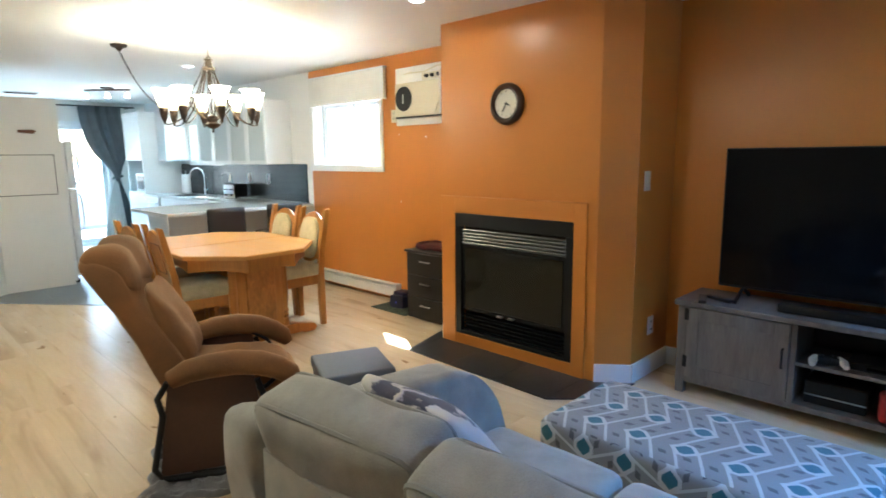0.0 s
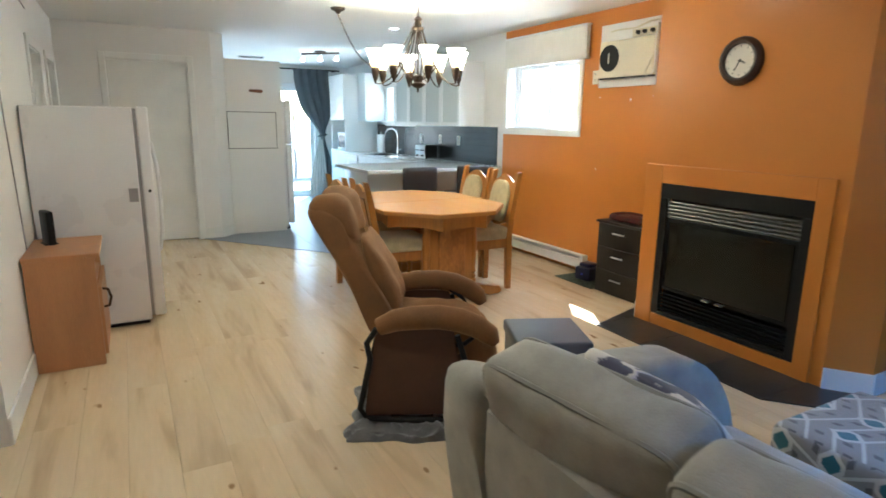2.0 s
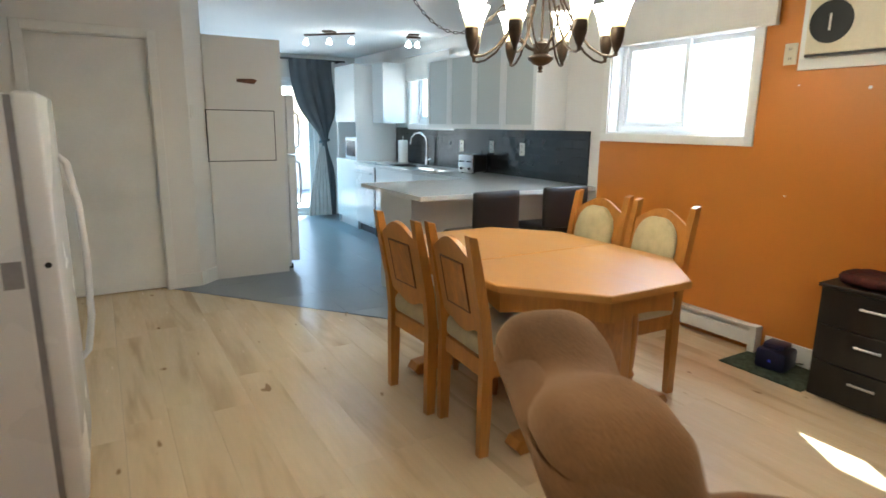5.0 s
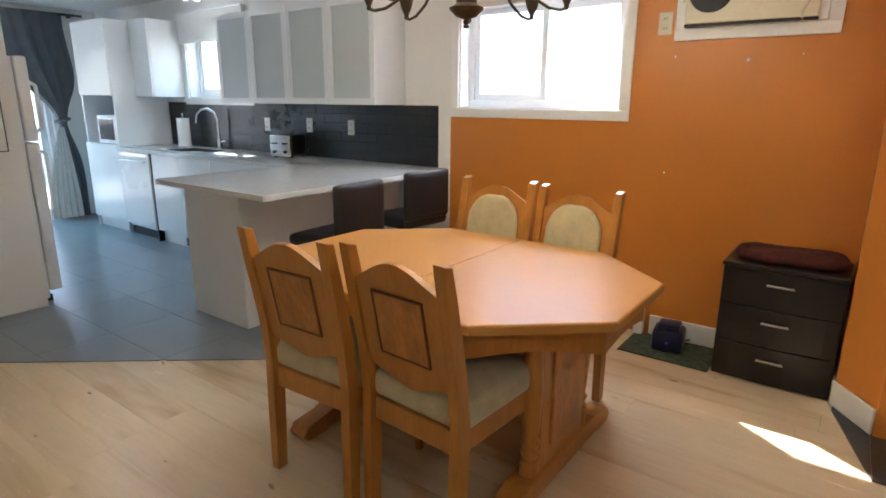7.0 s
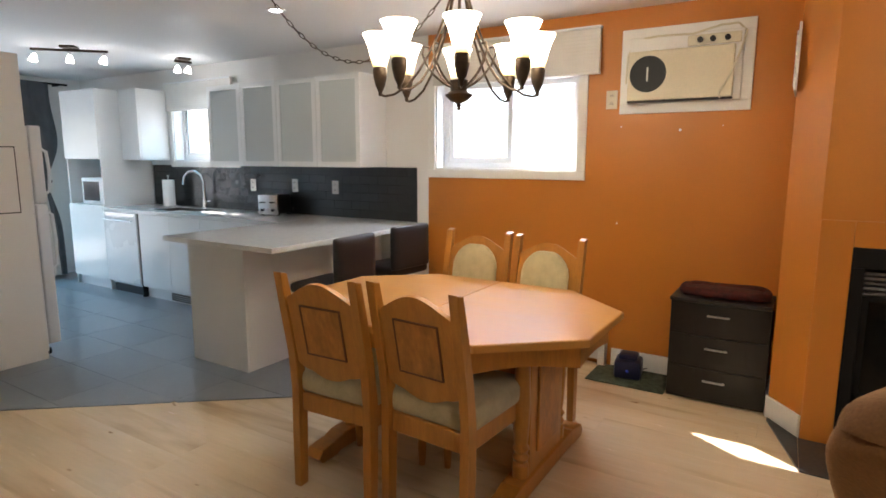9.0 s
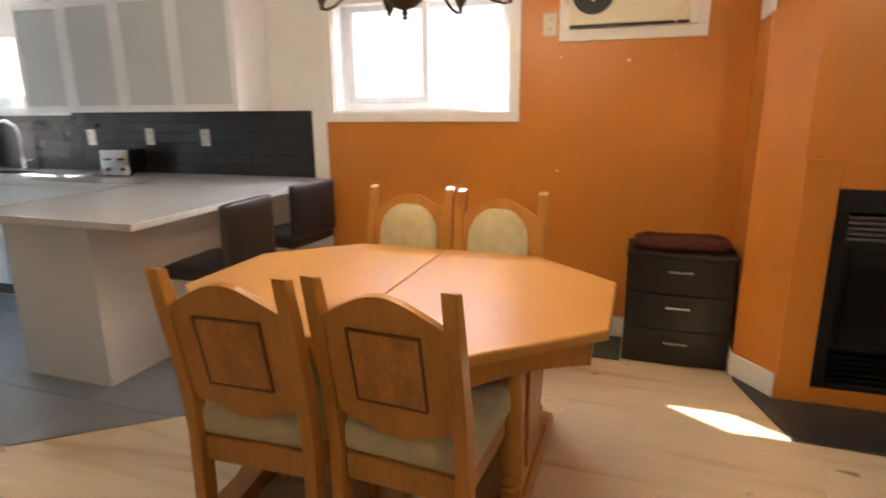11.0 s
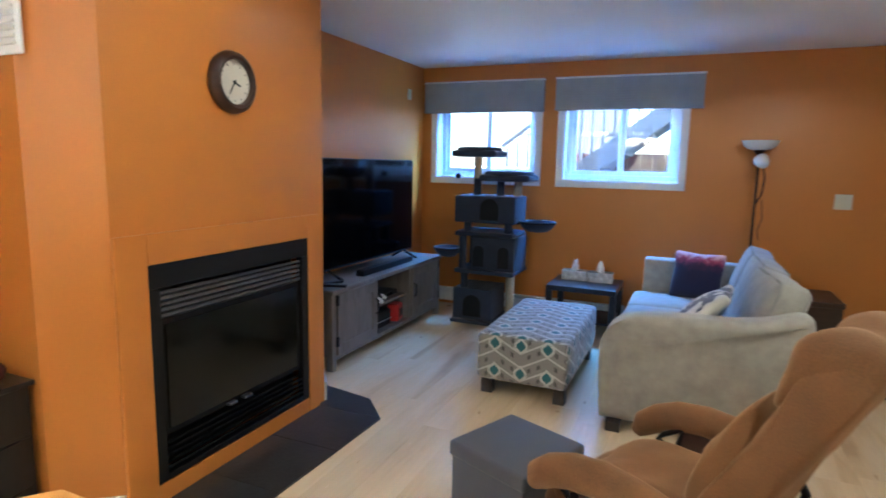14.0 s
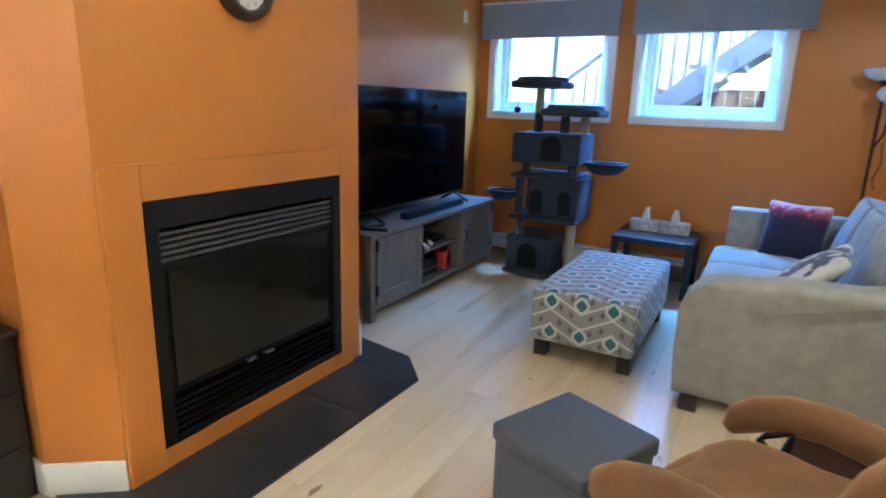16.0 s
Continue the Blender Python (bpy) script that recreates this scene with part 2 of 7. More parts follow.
def soft(bm, centre, size, r=0.05, puff=(0, 0, 0), n=9, m=None, wrinkle=0.0, seed=0.0):
    """Adds an upholstered block: rounded edges, faces that swell by puff, a slightly uneven skin."""
    start = len(bm.verts)
    half = Vector(size) / 2
    grid = {}

    def vert(p):
        key = tuple(round(c, 4) for c in p)
        if key not in grid:
            q = Vector((p[0] * half[0], p[1] * half[1], p[2] * half[2]))
            core = Vector([max(-(h - r), min(h - r, c)) for c, h in zip(q, half)])
            d = q - core
            out = core + d.normalized() * r if d.length > 1e-6 else q
            for ax in range(3):
                o1, o2 = p[(ax + 1) % 3], p[(ax + 2) % 3]
                out[ax] += math.copysign(1, p[ax]) * abs(p[ax]) * puff[ax] * (1 - o1 * o1) * (1 - o2 * o2)
            if wrinkle:
                out += out.normalized() * wrinkle * noise.noise(out * 9 + Vector((seed, seed * 2, 0)))
            grid[key] = bm.verts.new(out + Vector(centre))
        return grid[key]

    for ax in range(3):
        for sgn in (-1, 1):
            for i in range(n):
                for j in range(n):
                    corner = []
                    for u, v in ((i, j), (i + 1, j), (i + 1, j + 1), (i, j + 1)):
                        p = [0, 0, 0]
                        p[ax], p[(ax + 1) % 3], p[(ax + 2) % 3] = sgn, math.sin((2 * u / n - 1) * math.pi / 2), math.sin((2 * v / n - 1) * math.pi / 2)
                        corner.append(vert(p))
                    bm.faces.new(corner if sgn > 0 else corner[::-1])
    made = list(grid.values())
    if m is not None:
        bmesh.ops.transform(bm, matrix=m, verts=made)
    return made


def mesh_of(name, bm, mat, smooth=False):
    bmesh.ops.recalc_face_normals(bm, faces=bm.faces[:])
    me = bpy.data.meshes.new(name)
    bm.to_mesh(me)
    bm.free()
    me.materials.append(mat)
    if smooth:
        for p in me.polygons:
            p.use_smooth = True
        me.set_sharp_from_angle(angle=radians(40))
    return me


def part(name, bm, mat, parent=None, label="", smooth=False, m=None):
    ob = new(name, mesh_of(name, bm, mat, smooth))
    if parent is not None:
        ob.parent = parent
    if m is not None:
        ob.matrix_basis = m
    if label:
        ob["label"] = label
    return ob


def thing(name, label, category, at=(0, 0, 0), turn=0, group=""):
    ob = new(name)
    ob.empty_display_size = 0.1
    ob.matrix_basis = pose(*at, 0, 0, turn)
    return tagged(ob, label, category, group)


def structure(name, bm, mat, label, category):
    return tagged(part(name, bm, mat), label, category, kind="structure")


def B(*args, **kw):
    """A fresh bmesh that holds one box."""
    bm = bmesh.new()
    box(bm, *args, **kw)
    return bm


def wall(axis, lo, hi, holes=()):
    """A bmesh of a wall block with through openings; holes as (a0, a1, z0, z1) along the wall's run, the axis 'x' or 'y'."""
    bm = bmesh.new()
    k = "xy".index(axis)
    runs = sorted({lo[k], hi[k], *(h[0] for h in holes), *(h[1] for h in holes)})
    tiers = sorted({lo[2], hi[2], *(h[2] for h in holes), *(h[3] for h in holes)})
    for a0, a1 in zip(runs, runs[1:]):
        for z0, z1 in zip(tiers, tiers[1:]):
            if any(h[0] < (a0 + a1) / 2 < h[1] and h[2] < (z0 + z1) / 2 < h[3] for h in holes):
                continue
            p, q = list(lo), list(hi)
            p[k], q[k], p[2], q[2] = a0, a1, z0, z1
            box(bm, p, q)
    # weld the blocks into one skin: drop the faces that two blocks share
    bmesh.ops.remove_doubles(bm, verts=bm.verts[:], dist=0.0005)
    shared_at = {}
    for f in bm.faces:
        shared_at.setdefault(tuple(round(c, 3) for c in f.calc_center_median()), []).append(f)
    bmesh.ops.delete(bm, geom=[f for twins in shared_at.values() if len(twins) > 1 for f in twins], context="FACES")
    return bm


# ---- shell ----
H = 2.38
EAST, TVX, SOUTH, NORTH, WEST = 4.31, 4.38, -0.14, 11.75, -0.05
structure("wall_east_dining", wall("y", (EAST, 4.0, -0.1), (EAST + 0.22, 6.53, H), [(5.30, 6.46, 1.345, 2.06)]), ORANGE, "orange painted wall with a small sliding window", "wall")
structure("wall_east_kitchen", wall("y", (EAST, 6.53, -0.1), (EAST + 0.22, 11.95, H), [(8.85, 9.87, 1.40, 2.06)]), WHITE, "white painted kitchen wall with a window", "wall")
structure("wall_east_living", wall("y", (TVX, -0.34, -0.1), (TVX + 0.2, 2.4, H)), ORANGE, "orange painted wall behind the television", "wall")
structure("wall_south", wall("x", (-1.65, SOUTH - 0.2, -0.1), (TVX, SOUTH, H), [(1.926, 2.93, 1.305, 2.06), (3.20, 4.215, 1.305, 2.06), (-0.68, 0.15, -0.1, 2.05)]), ORANGE,
          "orange painted wall with two small windows and a door", "wall")
structure("wall_entry_west", wall("y", (-1.65, SOUTH, -0.1), (-1.5, 4.0, H)), WHITE, "white painted wall of the entry", "wall")
structure("wall_entry_north", wall("x", (-1.5, 3.85, -0.1), (WEST - 0.15, 4.0, H)), WHITE, "white painted return wall of the entry", "wall")
structure("wall_west", wall("y", (WEST - 0.15, 3.85, -0.1), (WEST, 8.31, H), [(6.18, 6.87, -0.1, 1.92), (7.34, 8.02, -0.1, 1.92)]), WHITE, "white painted wall with two narrow doorways", "wall")
structure("wall_hall", wall("x", (WEST - 0.15, 8.31, -0.1), (1.30, 8.46, H), [(0.40, 1.20, -0.1, 2.03)]), WHITE, "white painted wall with a flush door", "wall")
bm = bmesh.new()
prism(bm, [(1.30, 8.31), (1.46, 8.31), (1.62, 8.47), (1.62, 8.6), (1.30, 8.6)], -0.1, H)
structure("wall_corner", bm, WHITE, "white painted splayed wall corner", "wall")
# two unseen walls, added behind closed doors to stop sky light leaking in
structure("wall_leak_block_north", B((0.25, 8.462, -0.1), (1.30, 8.54, 2.2)), WHITE, "unseen plain white wall added behind the flush door against light leaks", "wall")
structure("wall_leak_block_west", B((WEST - 0.24, 6.05, -0.1), (WEST - 0.152, 8.15, 2.2)), WHITE, "unseen plain white wall added behind the narrow doors against light leaks", "wall")
structure("wall_panel", wall("x", (1.62, 8.45, -0.1), (2.27, 8.52, 2.11)), WHITE, "white painted partition beside the kitchen refrigerator", "wall")
structure("wall_kitchen_west", wall("y", (1.50, 8.6, -0.1), (1.62, NORTH, H)), WHITE, "white painted kitchen wall", "wall")
structure("wall_north", wall("x", (1.50, NORTH, -0.1), (EAST, NORTH + 0.2, H), [(2.0, 3.7, -0.1, 2.06)]), WHITE, "white painted wall with a sliding glass door", "wall")
structure("ceiling", B((-1.65, -0.34, H), (4.58, 11.95, H + 0.12)), CEIL, "flat white painted ceiling", "ceiling")

# chimney breast with splayed corners and a niche for the fire
bm = bmesh.new()
full = [(3.735, 3.865), (3.735, 2.54), (3.875, 2.36), (4.60, 2.36), (4.60, 4.022), (3.945, 4.022)]
niche = [(3.735, 3.865), (3.735, 3.725), (4.2, 3.725), (4.2, 2.70), (3.735, 2.70), (3.735, 2.54), (3.875, 2.36), (4.60, 2.36), (4.60, 4.022), (3.945, 4.022)]
prism(bm, full, -0.1, 0.09), prism(bm, niche, 0.09, 1.015), prism(bm, full, 1.015, H)
structure("wall_chimney_breast", bm, ORANGE, "orange painted chimney breast with splayed corners", "wall")

# subfloor, plank floor, kitchen tiles
floor = structure("floor", B((-1.65, -0.34, -0.1), (4.31, 11.9, -0.008)), GROUT, "pale oak laminate plank floor", "floor")
TILE_EDGE = [(1.28, 8.25), (2.76, 6.42), (4.31, 6.42)]


# ---- windows, doors, trim ----
def make_window(name, at, turn, w, h, label):
    """Sliding window with casing, liner, two sashes; runs along local x, the outside lies towards local +y."""
    win = thing(name, label, "window", at, turn)
    win["kind"] = "structure"
    bm = bmesh.new()
    c, p = 0.062, 0.016
    box(bm, (-w / 2 - c, -p, -c), (w / 2 + c, 0, 0), 0.003), box(bm, (-w / 2 - c, -p, h), (w / 2 + c, 0, h + c), 0.003)
    box(bm, (-w / 2 - c, -p, 0), (-w / 2, 0, h), 0.003), box(bm, (w / 2, -p, 0), (w / 2 + c, 0, h), 0.003)
    part("casing", bm, TRIM, win)
    bm = bmesh.new()
    t = 0.012
    box(bm, (-w / 2, 0, 0), (w / 2, 0.2, t)), box(bm, (-w / 2, 0, h - t), (w / 2, 0.2, h)), box(bm, (-w / 2, 0, t), (-w / 2 + t, 0.2, h - t)), box(bm, (w / 2 - t, 0, t), (w / 2, 0.2, h - t))
    part("liner", bm, VINYL, win)
    bm = bmesh.new()
    f, a, b = 0.045, 0.105, 0.185
    x0, x1, z0, z1 = -w / 2 + t, w / 2 - t, t, h - t
    box(bm, (x0, a, z0), (x1, b, z0 + f), 0.004), box(bm, (x0, a, z1 - f), (x1, b, z1), 0.004), box(bm, (x0, a, z0 + f), (x0 + f, b, z1 - f), 0.004), box(bm, (x1 - f, a, z0 + f), (x1, b, z1 - f), 0.004)
    part("window_frame", bm, VINYL, win)
    x0, x1, z0, z1 = x0 + f, x1 - f, z0 + f, z1 - f
    for s0, s1, d in ((x0, 0.03, 0.118), (-0.03, x1, 0.150)):
        bm = bmesh.new()
        k = 0.038
        box(bm, (s0, d, z0), (s1, d + 0.026, z0 + k), 0.003), box(bm, (s0, d, z1 - k), (s1, d + 0.026, z1), 0.003)
        box(bm, (s0, d, z0 + k), (s0 + k, d + 0.026, z1 - k), 0.003), box(bm, (s1 - k, d, z0 + k), (s1, d + 0.026, z1 - k), 0.003)
        sash = part("sash", bm, VINYL, win)
        pane = part("pane", B((s0 + k, d + 0.010, z0 + k), (s1 - k, d + 0.016, z1 - k)), GLASS, sash)
        pane.visible_shadow = False
    return win


make_window("window_1", (EAST, 5.88, 1.345), -90, 1.16, 0.715, "white vinyl sliding window in the orange wall")
make_window("window_2", (EAST, 9.36, 1.40), -90, 1.02, 0.66, "white vinyl sliding window over the kitchen sink")
make_window("window_3", (2.428, SOUTH, 1.305), 180, 1.004, 0.755, "white vinyl sliding window facing the outdoor stairs")
make_window("window_4", (3.7075, SOUTH, 1.305), 180, 1.015, 0.755, "white vinyl sliding window behind the cat tree")

GREYCLOTH = material("grey_blind_fabric", (0.34, 0.37, 0.41), 0.85, vary=0.08, scale=8, fine=300, bump=0.2)
WHITECLOTH = material("white_blind_fabric", (0.72, 0.71, 0.68), 0.85, vary=0.05, scale=8, fine=300, bump=0.2)


def blind(at, turn, w, h, mat, label, group):
    """Raised cellular blind: a head rail and a stack of folds."""
    ob = thing("window_blind", label, "blind", at, turn, group)
    part("head_rail", B((-w / 2, -0.07, h - 0.014), (w / 2, -0.018, h), 0.003), VINYL, ob)
    bm = bmesh.new()
    k = 22
    folds = [(-0.060 - 0.0008 * (i % 2), 0.018 + (h - 0.05) * i / k) for i in range(k + 1)]
    prism(bm, folds + [(-0.060, h - 0.016), (-0.028, h - 0.016), (-0.028, 0.018)], -w / 2 + 0.004, w / 2 - 0.004, m=Matrix(((0, 0, 1, 0), (1, 0, 0, 0), (0, 1, 0, 0), (0, 0, 0, 1))))
    part("fabric", bm, mat, ob)
    part("bottom_rail", B((-w / 2, -0.066, 0), (w / 2, -0.022, 0.02), 0.005), mat, ob)
    return ob


blind((EAST, 5.80, 1.985), -90, 1.30, 0.305, WHITECLOTH, "raised white fabric blind over the dining window", "blinds")
blind((2.39, SOUTH, 1.94), 180, 1.255, 0.295, GREYCLOTH, "raised grey fabric blind above a living room window", "blinds")
blind((3.73, SOUTH, 1.932), 180, 1.22, 0.30, GREYCLOTH, "raised grey fabric blind above a living room window", "blinds")
blind((EAST, 9.36, 1.93), -90, 1.08, 0.30, WHITECLOTH, "raised white fabric blind over the sink window", "blinds")


def door(name, at, turn, w, h, label, mat=TRIM, casing=True, knob=None, thick=0.04, inset=0.05):
    """Flush door set back in its opening, with casing; runs along local x, the room lies towards local -y."""
    ob = thing(name, label, "door", at, turn)
    ob["kind"] = "structure"
    part("leaf", B((0.008, inset, 0.012), (w - 0.008, inset + thick, h - 0.008), 0.003), mat, ob)
    bm = bmesh.new()
    box(bm, (0, 0, 0), (0.008, 0.14, h)), box(bm, (w - 0.008, 0, 0), (w, 0.14, h)), box(bm, (0.008, 0, h - 0.008), (w - 0.008, 0.14, h))
    box(bm, (0.008, inset + thick, 0), (0.022, inset + thick + 0.03, h - 0.008)), box(bm, (w - 0.022, inset + thick, 0), (w - 0.008, inset + thick + 0.03, h - 0.008))
    part("jamb", bm, TRIM, ob)
    if casing:
        bm = bmesh.new()
        c = 0.065
        for x0, x1, z0, z1 in ((-c, 0, 0, h + c), (w, w + c, 0, h + c), (0, w, h, h + c)):
            box(bm, (x0, -0.017, z0), (x1, 0, z1), 0.005)
        part("casing", bm, TRIM, ob)
    for kx, kz in knob or ():
        bm = bmesh.new()
        lathe(bm, [(0.028, 0), (0.030, 0.006), (0.012, 0.012), (0.012, 0.035), (0.026, 0.045), (0.028, 0.06), (0.016, 0.07)], seg=18, m=pose(kx, inset, kz, 90))
        part("door_handle", bm, STEEL, ob, "brushed steel knob", smooth=True)
    return ob


GREYDOOR = material("greyed_door_paint", (0.55, 0.53, 0.49), 0.5, vary=0.05, scale=2)
door("door_1", (0.40, 8.31, 0.0), 0, 0.80, 2.03, "closed white flush door in the hall wall", knob=[(0.07, 0.98)])
door("door_2", (WEST, 6.18, 0.0), 90, 0.69, 1.92, "closed off-white door in the white side wall", GREYDOOR, inset=0.08)
door("door_3", (WEST, 7.34, 0.0), 90, 0.68, 1.92, "closed off-white door in the white side wall", GREYDOOR, inset=0.08)
door("door_4", (0.15, SOUTH, 0.0), 180, 0.83, 2.05, "closed white entrance door with two locks", casing=True, knob=[(0.075, 1.02), (0.075, 1.15)], inset=0.03)

# baseboards
base_runs = [((EAST, 4.06), (EAST, 5.0)), ((3.945, 4.022), (EAST, 4.022)), ((3.735, 3.865), (3.945, 4.022)), ((3.875, 2.36), (3.735, 2.54)), ((TVX, 2.36), (3.875, 2.36)), ((TVX, SOUTH), (TVX, 2.36)),
             ((0.22, SOUTH), (2.28, SOUTH)), ((WEST, 6.11), (WEST, 3.85)), ((WEST, 7.27), (WEST, 6.94)), ((0.335, 8.31), (WEST, 8.31)), ((1.46, 8.31), (1.265, 8.31)), ((1.62, 8.47), (1.46, 8.31)), ((-0.2, 3.85), (-1.5, 3.85)), ((-1.5, 3.85), (-1.5, SOUTH))]
for (x0, y0), (x1, y1) in base_runs:
    run = math.hypot(x1 - x0, y1 - y0)
    bm = bmesh.new()
    box(bm, (0, -0.0, 0), (run, 0.014, 0.125), 0.004)
    tagged(part("baseboard", bm, TRIM, m=pose(x0, y0, 0.001, 0, 0, math.degrees(math.atan2(y1 - y0, x1 - x0)))), "white painted wooden baseboard along the wall", "baseboard", kind="structure")


def electric_heater(at, turn, run):
    ob = thing("baseboard_heater", "white metal electric baseboard heater along the wall", "heater", at, turn, "baseboard heaters")
    bm = bmesh.new()
    box(bm, (0, 0, 0.03), (run, 0.012, 0.17)), box(bm, (0, 0.045, 0.045), (run, 0.062, 0.135), 0.004), box(bm, (0, 0.0, 0.155), (run, 0.062, 0.172), 0.004)
    part("casing", bm, WHITEPLASTIC, ob)
    part("fins", B((0.06, 0.014, 0.05), (run - 0.06, 0.042, 0.12)), BLACKMETAL, ob)
    for x in (0, run - 0.05):
        part("end_cap", B((x, 0, 0.0), (x + 0.05, 0.066, 0.176), 0.004), WHITEPLASTIC, ob)
    return ob


electric_heater((EAST, 5.03, 0), 90, 1.45)
heater = electric_heater((2.30, SOUTH, 0), 0, 2.0)


def wall_plate(at, turn, label, mat=WHITEPLASTIC, w=0.075, h=0.12, kind="switch"):
    """Switch or socket plate on a wall; the room lies towards local -y."""
    ob = thing("light_switch" if kind == "switch" else ("wall_outlet" if kind == "outlet" else kind), label, "switch" if kind == "switch" else ("outlet" if kind == "outlet" else kind.split("_")[-1]), at, turn)
    part("plate", B((-w / 2, -0.007, -h / 2), (w / 2, 0, h / 2), 0.003), mat, ob)
    if kind == "outlet":
        for z in (-0.026, 0.026):
            bm = bmesh.new()
            box(bm, (-0.016, -0.010, z - 0.017), (0.016, -0.0065, z + 0.017), 0.003)
            sock = part("socket", bm, mat, ob)
            bm = bmesh.new()
            box(bm, (-0.008, -0.0115, z - 0.006), (-0.005, -0.0098, z + 0.008)), box(bm, (0.005, -0.0115, z - 0.006), (0.008, -0.0098, z + 0.008))
            part("slot", bm, BLACKPLASTIC, sock)
    else:
        part("rocker", B((-0.016, -0.012, -0.032), (0.016, -0.006, 0.032), 0.003), mat, ob)
    return ob


wall_plate((EAST, 5.076, 1.816), -90, "cream wall socket beside the air conditioner", BEIGEPLASTIC, kind="outlet")
wall_plate((3.99, 2.36, 1.27), 0, "white light switch on the side of the chimney breast", kind="switch")
wall_plate((4.12, 2.36, 0.33), 0, "white wall socket low on the chimney side", kind="outlet")
wall_plate((0.70, SOUTH, 1.20), 180, "yellowed light switch plate near the entrance door", BEIGEPLASTIC, 0.12, 0.12)
wall_plate((0.276, SOUTH, 1.20), 180, "white double light switch plate beside the entrance door", w=0.12, h=0.12)
wall_plate((1.50, 8.35, 1.48), 45, "white wall thermostat on the splayed corner", h=0.11, w=0.07, kind="thermostat")
wall_plate((TVX, 0.18, 2.09), -90, "white wall sensor near the ceiling", h=0.10, w=0.07, kind="wall_sensor")
for y, z in ((8.605, 1.17), (8.025, 1.18), (7.52, 1.175)):
    wall_plate((EAST - 0.012, y, z), -90, "white wall socket on the dark tiled backsplash", kind="outlet")

# leash on a hook by the door
LEATHER = material("brown_leather", (0.10, 0.04, 0.02), 0.6, vary=0.2)
leash = thing("dog_leash", "brown leather leash hanging on a wall hook", "leash", (0.21, SOUTH, 1.06), 180)
bm = bmesh.new()
sweep(bm, [(0, -0.03, 0.0), (0.015, -0.03, -0.1), (0.02, -0.03, -0.3), (0.012, -0.03, -0.5)], [0.012, 0.02, 0.016, 0.010], 8)
sweep(bm, [(0, -0.03, 0.0), (-0.02, -0.035, -0.12), (-0.01, -0.035, -0.3), (0.0, -0.035, -0.42)], 0.010, 8)
part("strap", bm, LEATHER, leash, smooth=True)
bm = bmesh.new()
box(bm, (-0.012, -0.006, -0.02), (0.012, 0, 0.03), 0.003), rod(bm, (0, 0, 0.01), (0, -0.045, 0.012), 0.005)
part("hook", bm, BLACKMETAL, leash)

# vents, ceiling fixtures
LAMPGLOW = material("lit_lamp_glass", (0.9, 0.88, 0.8), 0.4, vary=0.02, bump=0, emit=((1.0, 0.95, 0.85), 3.0))
DISCGLOW = material("lit_led_disc", (0.9, 0.9, 0.9), 0.4, vary=0.02, bump=0, emit=((1.0, 0.96, 0.9), 3.0))
BRONZE = material("oil_rubbed_bronze", (0.055, 0.035, 0.022), 0.42, 0.6, vary=0.35, scale=20)
vent = thing("wall_vent", "white slatted air vent high on the chimney side", "vent", (4.03, 4.022, 1.94), 180)
part("frame", B((-0.15, -0.012, -0.17), (0.15, 0, 0.17), 0.004), TRIM, vent)
for i in range(12):
    part("slat", B((-0.125, -0.02, -0.14 + i * 0.0235), (0.125, -0.010, -0.127 + i * 0.0235), 0.002), TRIM, vent)
vent = thing("ceiling_vent", "dark slatted ceiling vent near the kitchen", "vent", (2.37, 10.75, H), 0)
part("frame", B((-0.2, -0.08, -0.012), (0.2, 0.08, 0), 0.003), STEEL, vent)
for i in range(6):
    part("slat", B((-0.18, -0.065 + i * 0.023, -0.02), (0.18, -0.055 + i * 0.023, -0.010)), BLACKMETAL, vent)
smoke = thing("smoke_detector", "round white smoke detector on the ceiling", "smoke detector", (0.80, 6.51, H))
bm = bmesh.new()
lathe(bm, [(0.03, -0.045), (0.055, -0.04), (0.064, -0.022), (0.068, 0)], seg=24)
part("body", bm, WHITEPLASTIC, smoke, smooth=True)
# the last one is unseen, added to brighten the entry side
for x, y in ((3.15, 6.95), (3.14, 3.48), (2.84, 2.02), (0.90, 2.90)):
    ob = thing("recessed_light", "small round recessed ceiling light, switched on", "ceiling light", (x, y, H), 0, "recessed ceiling lights")
    bm = bmesh.new()
    lathe(bm, [(0.042, -0.006), (0.058, -0.008), (0.062, 0)], seg=28, closed=True)
    part("trim_ring", bm, WHITEPLASTIC, ob, smooth=True)
    bm = bmesh.new()
    lathe(bm, [(0.043, -0.0055), (0.042, -0.002)], seg=28)
    part("diffuser", bm, DISCGLOW, ob, "glowing white diffuser")
    lamp("recessed_lamp", "SPOT", pose(x, y, H - 0.02), (7.0 if x < 1 else 0.3 if y < 3 else 1.0 if y < 5 else 1.0), (1.0, 0.86, 0.64), radius=0.05, cone=172)

for y, z, r in ((5.007, 1.639, 0.0050), (4.639, 1.611, 0.0090), (5.005, 1.000, 0.0060), (4.396, 1.632, 0.0030)):
    bm = bmesh.new()
    rod(bm, (EAST - 0.0015, y, z), (EAST, y, z), r, seg=9)
    part("filler_spot", bm, TRIM, bpy.data.objects["wall_east_dining"], "small dab of white filler")

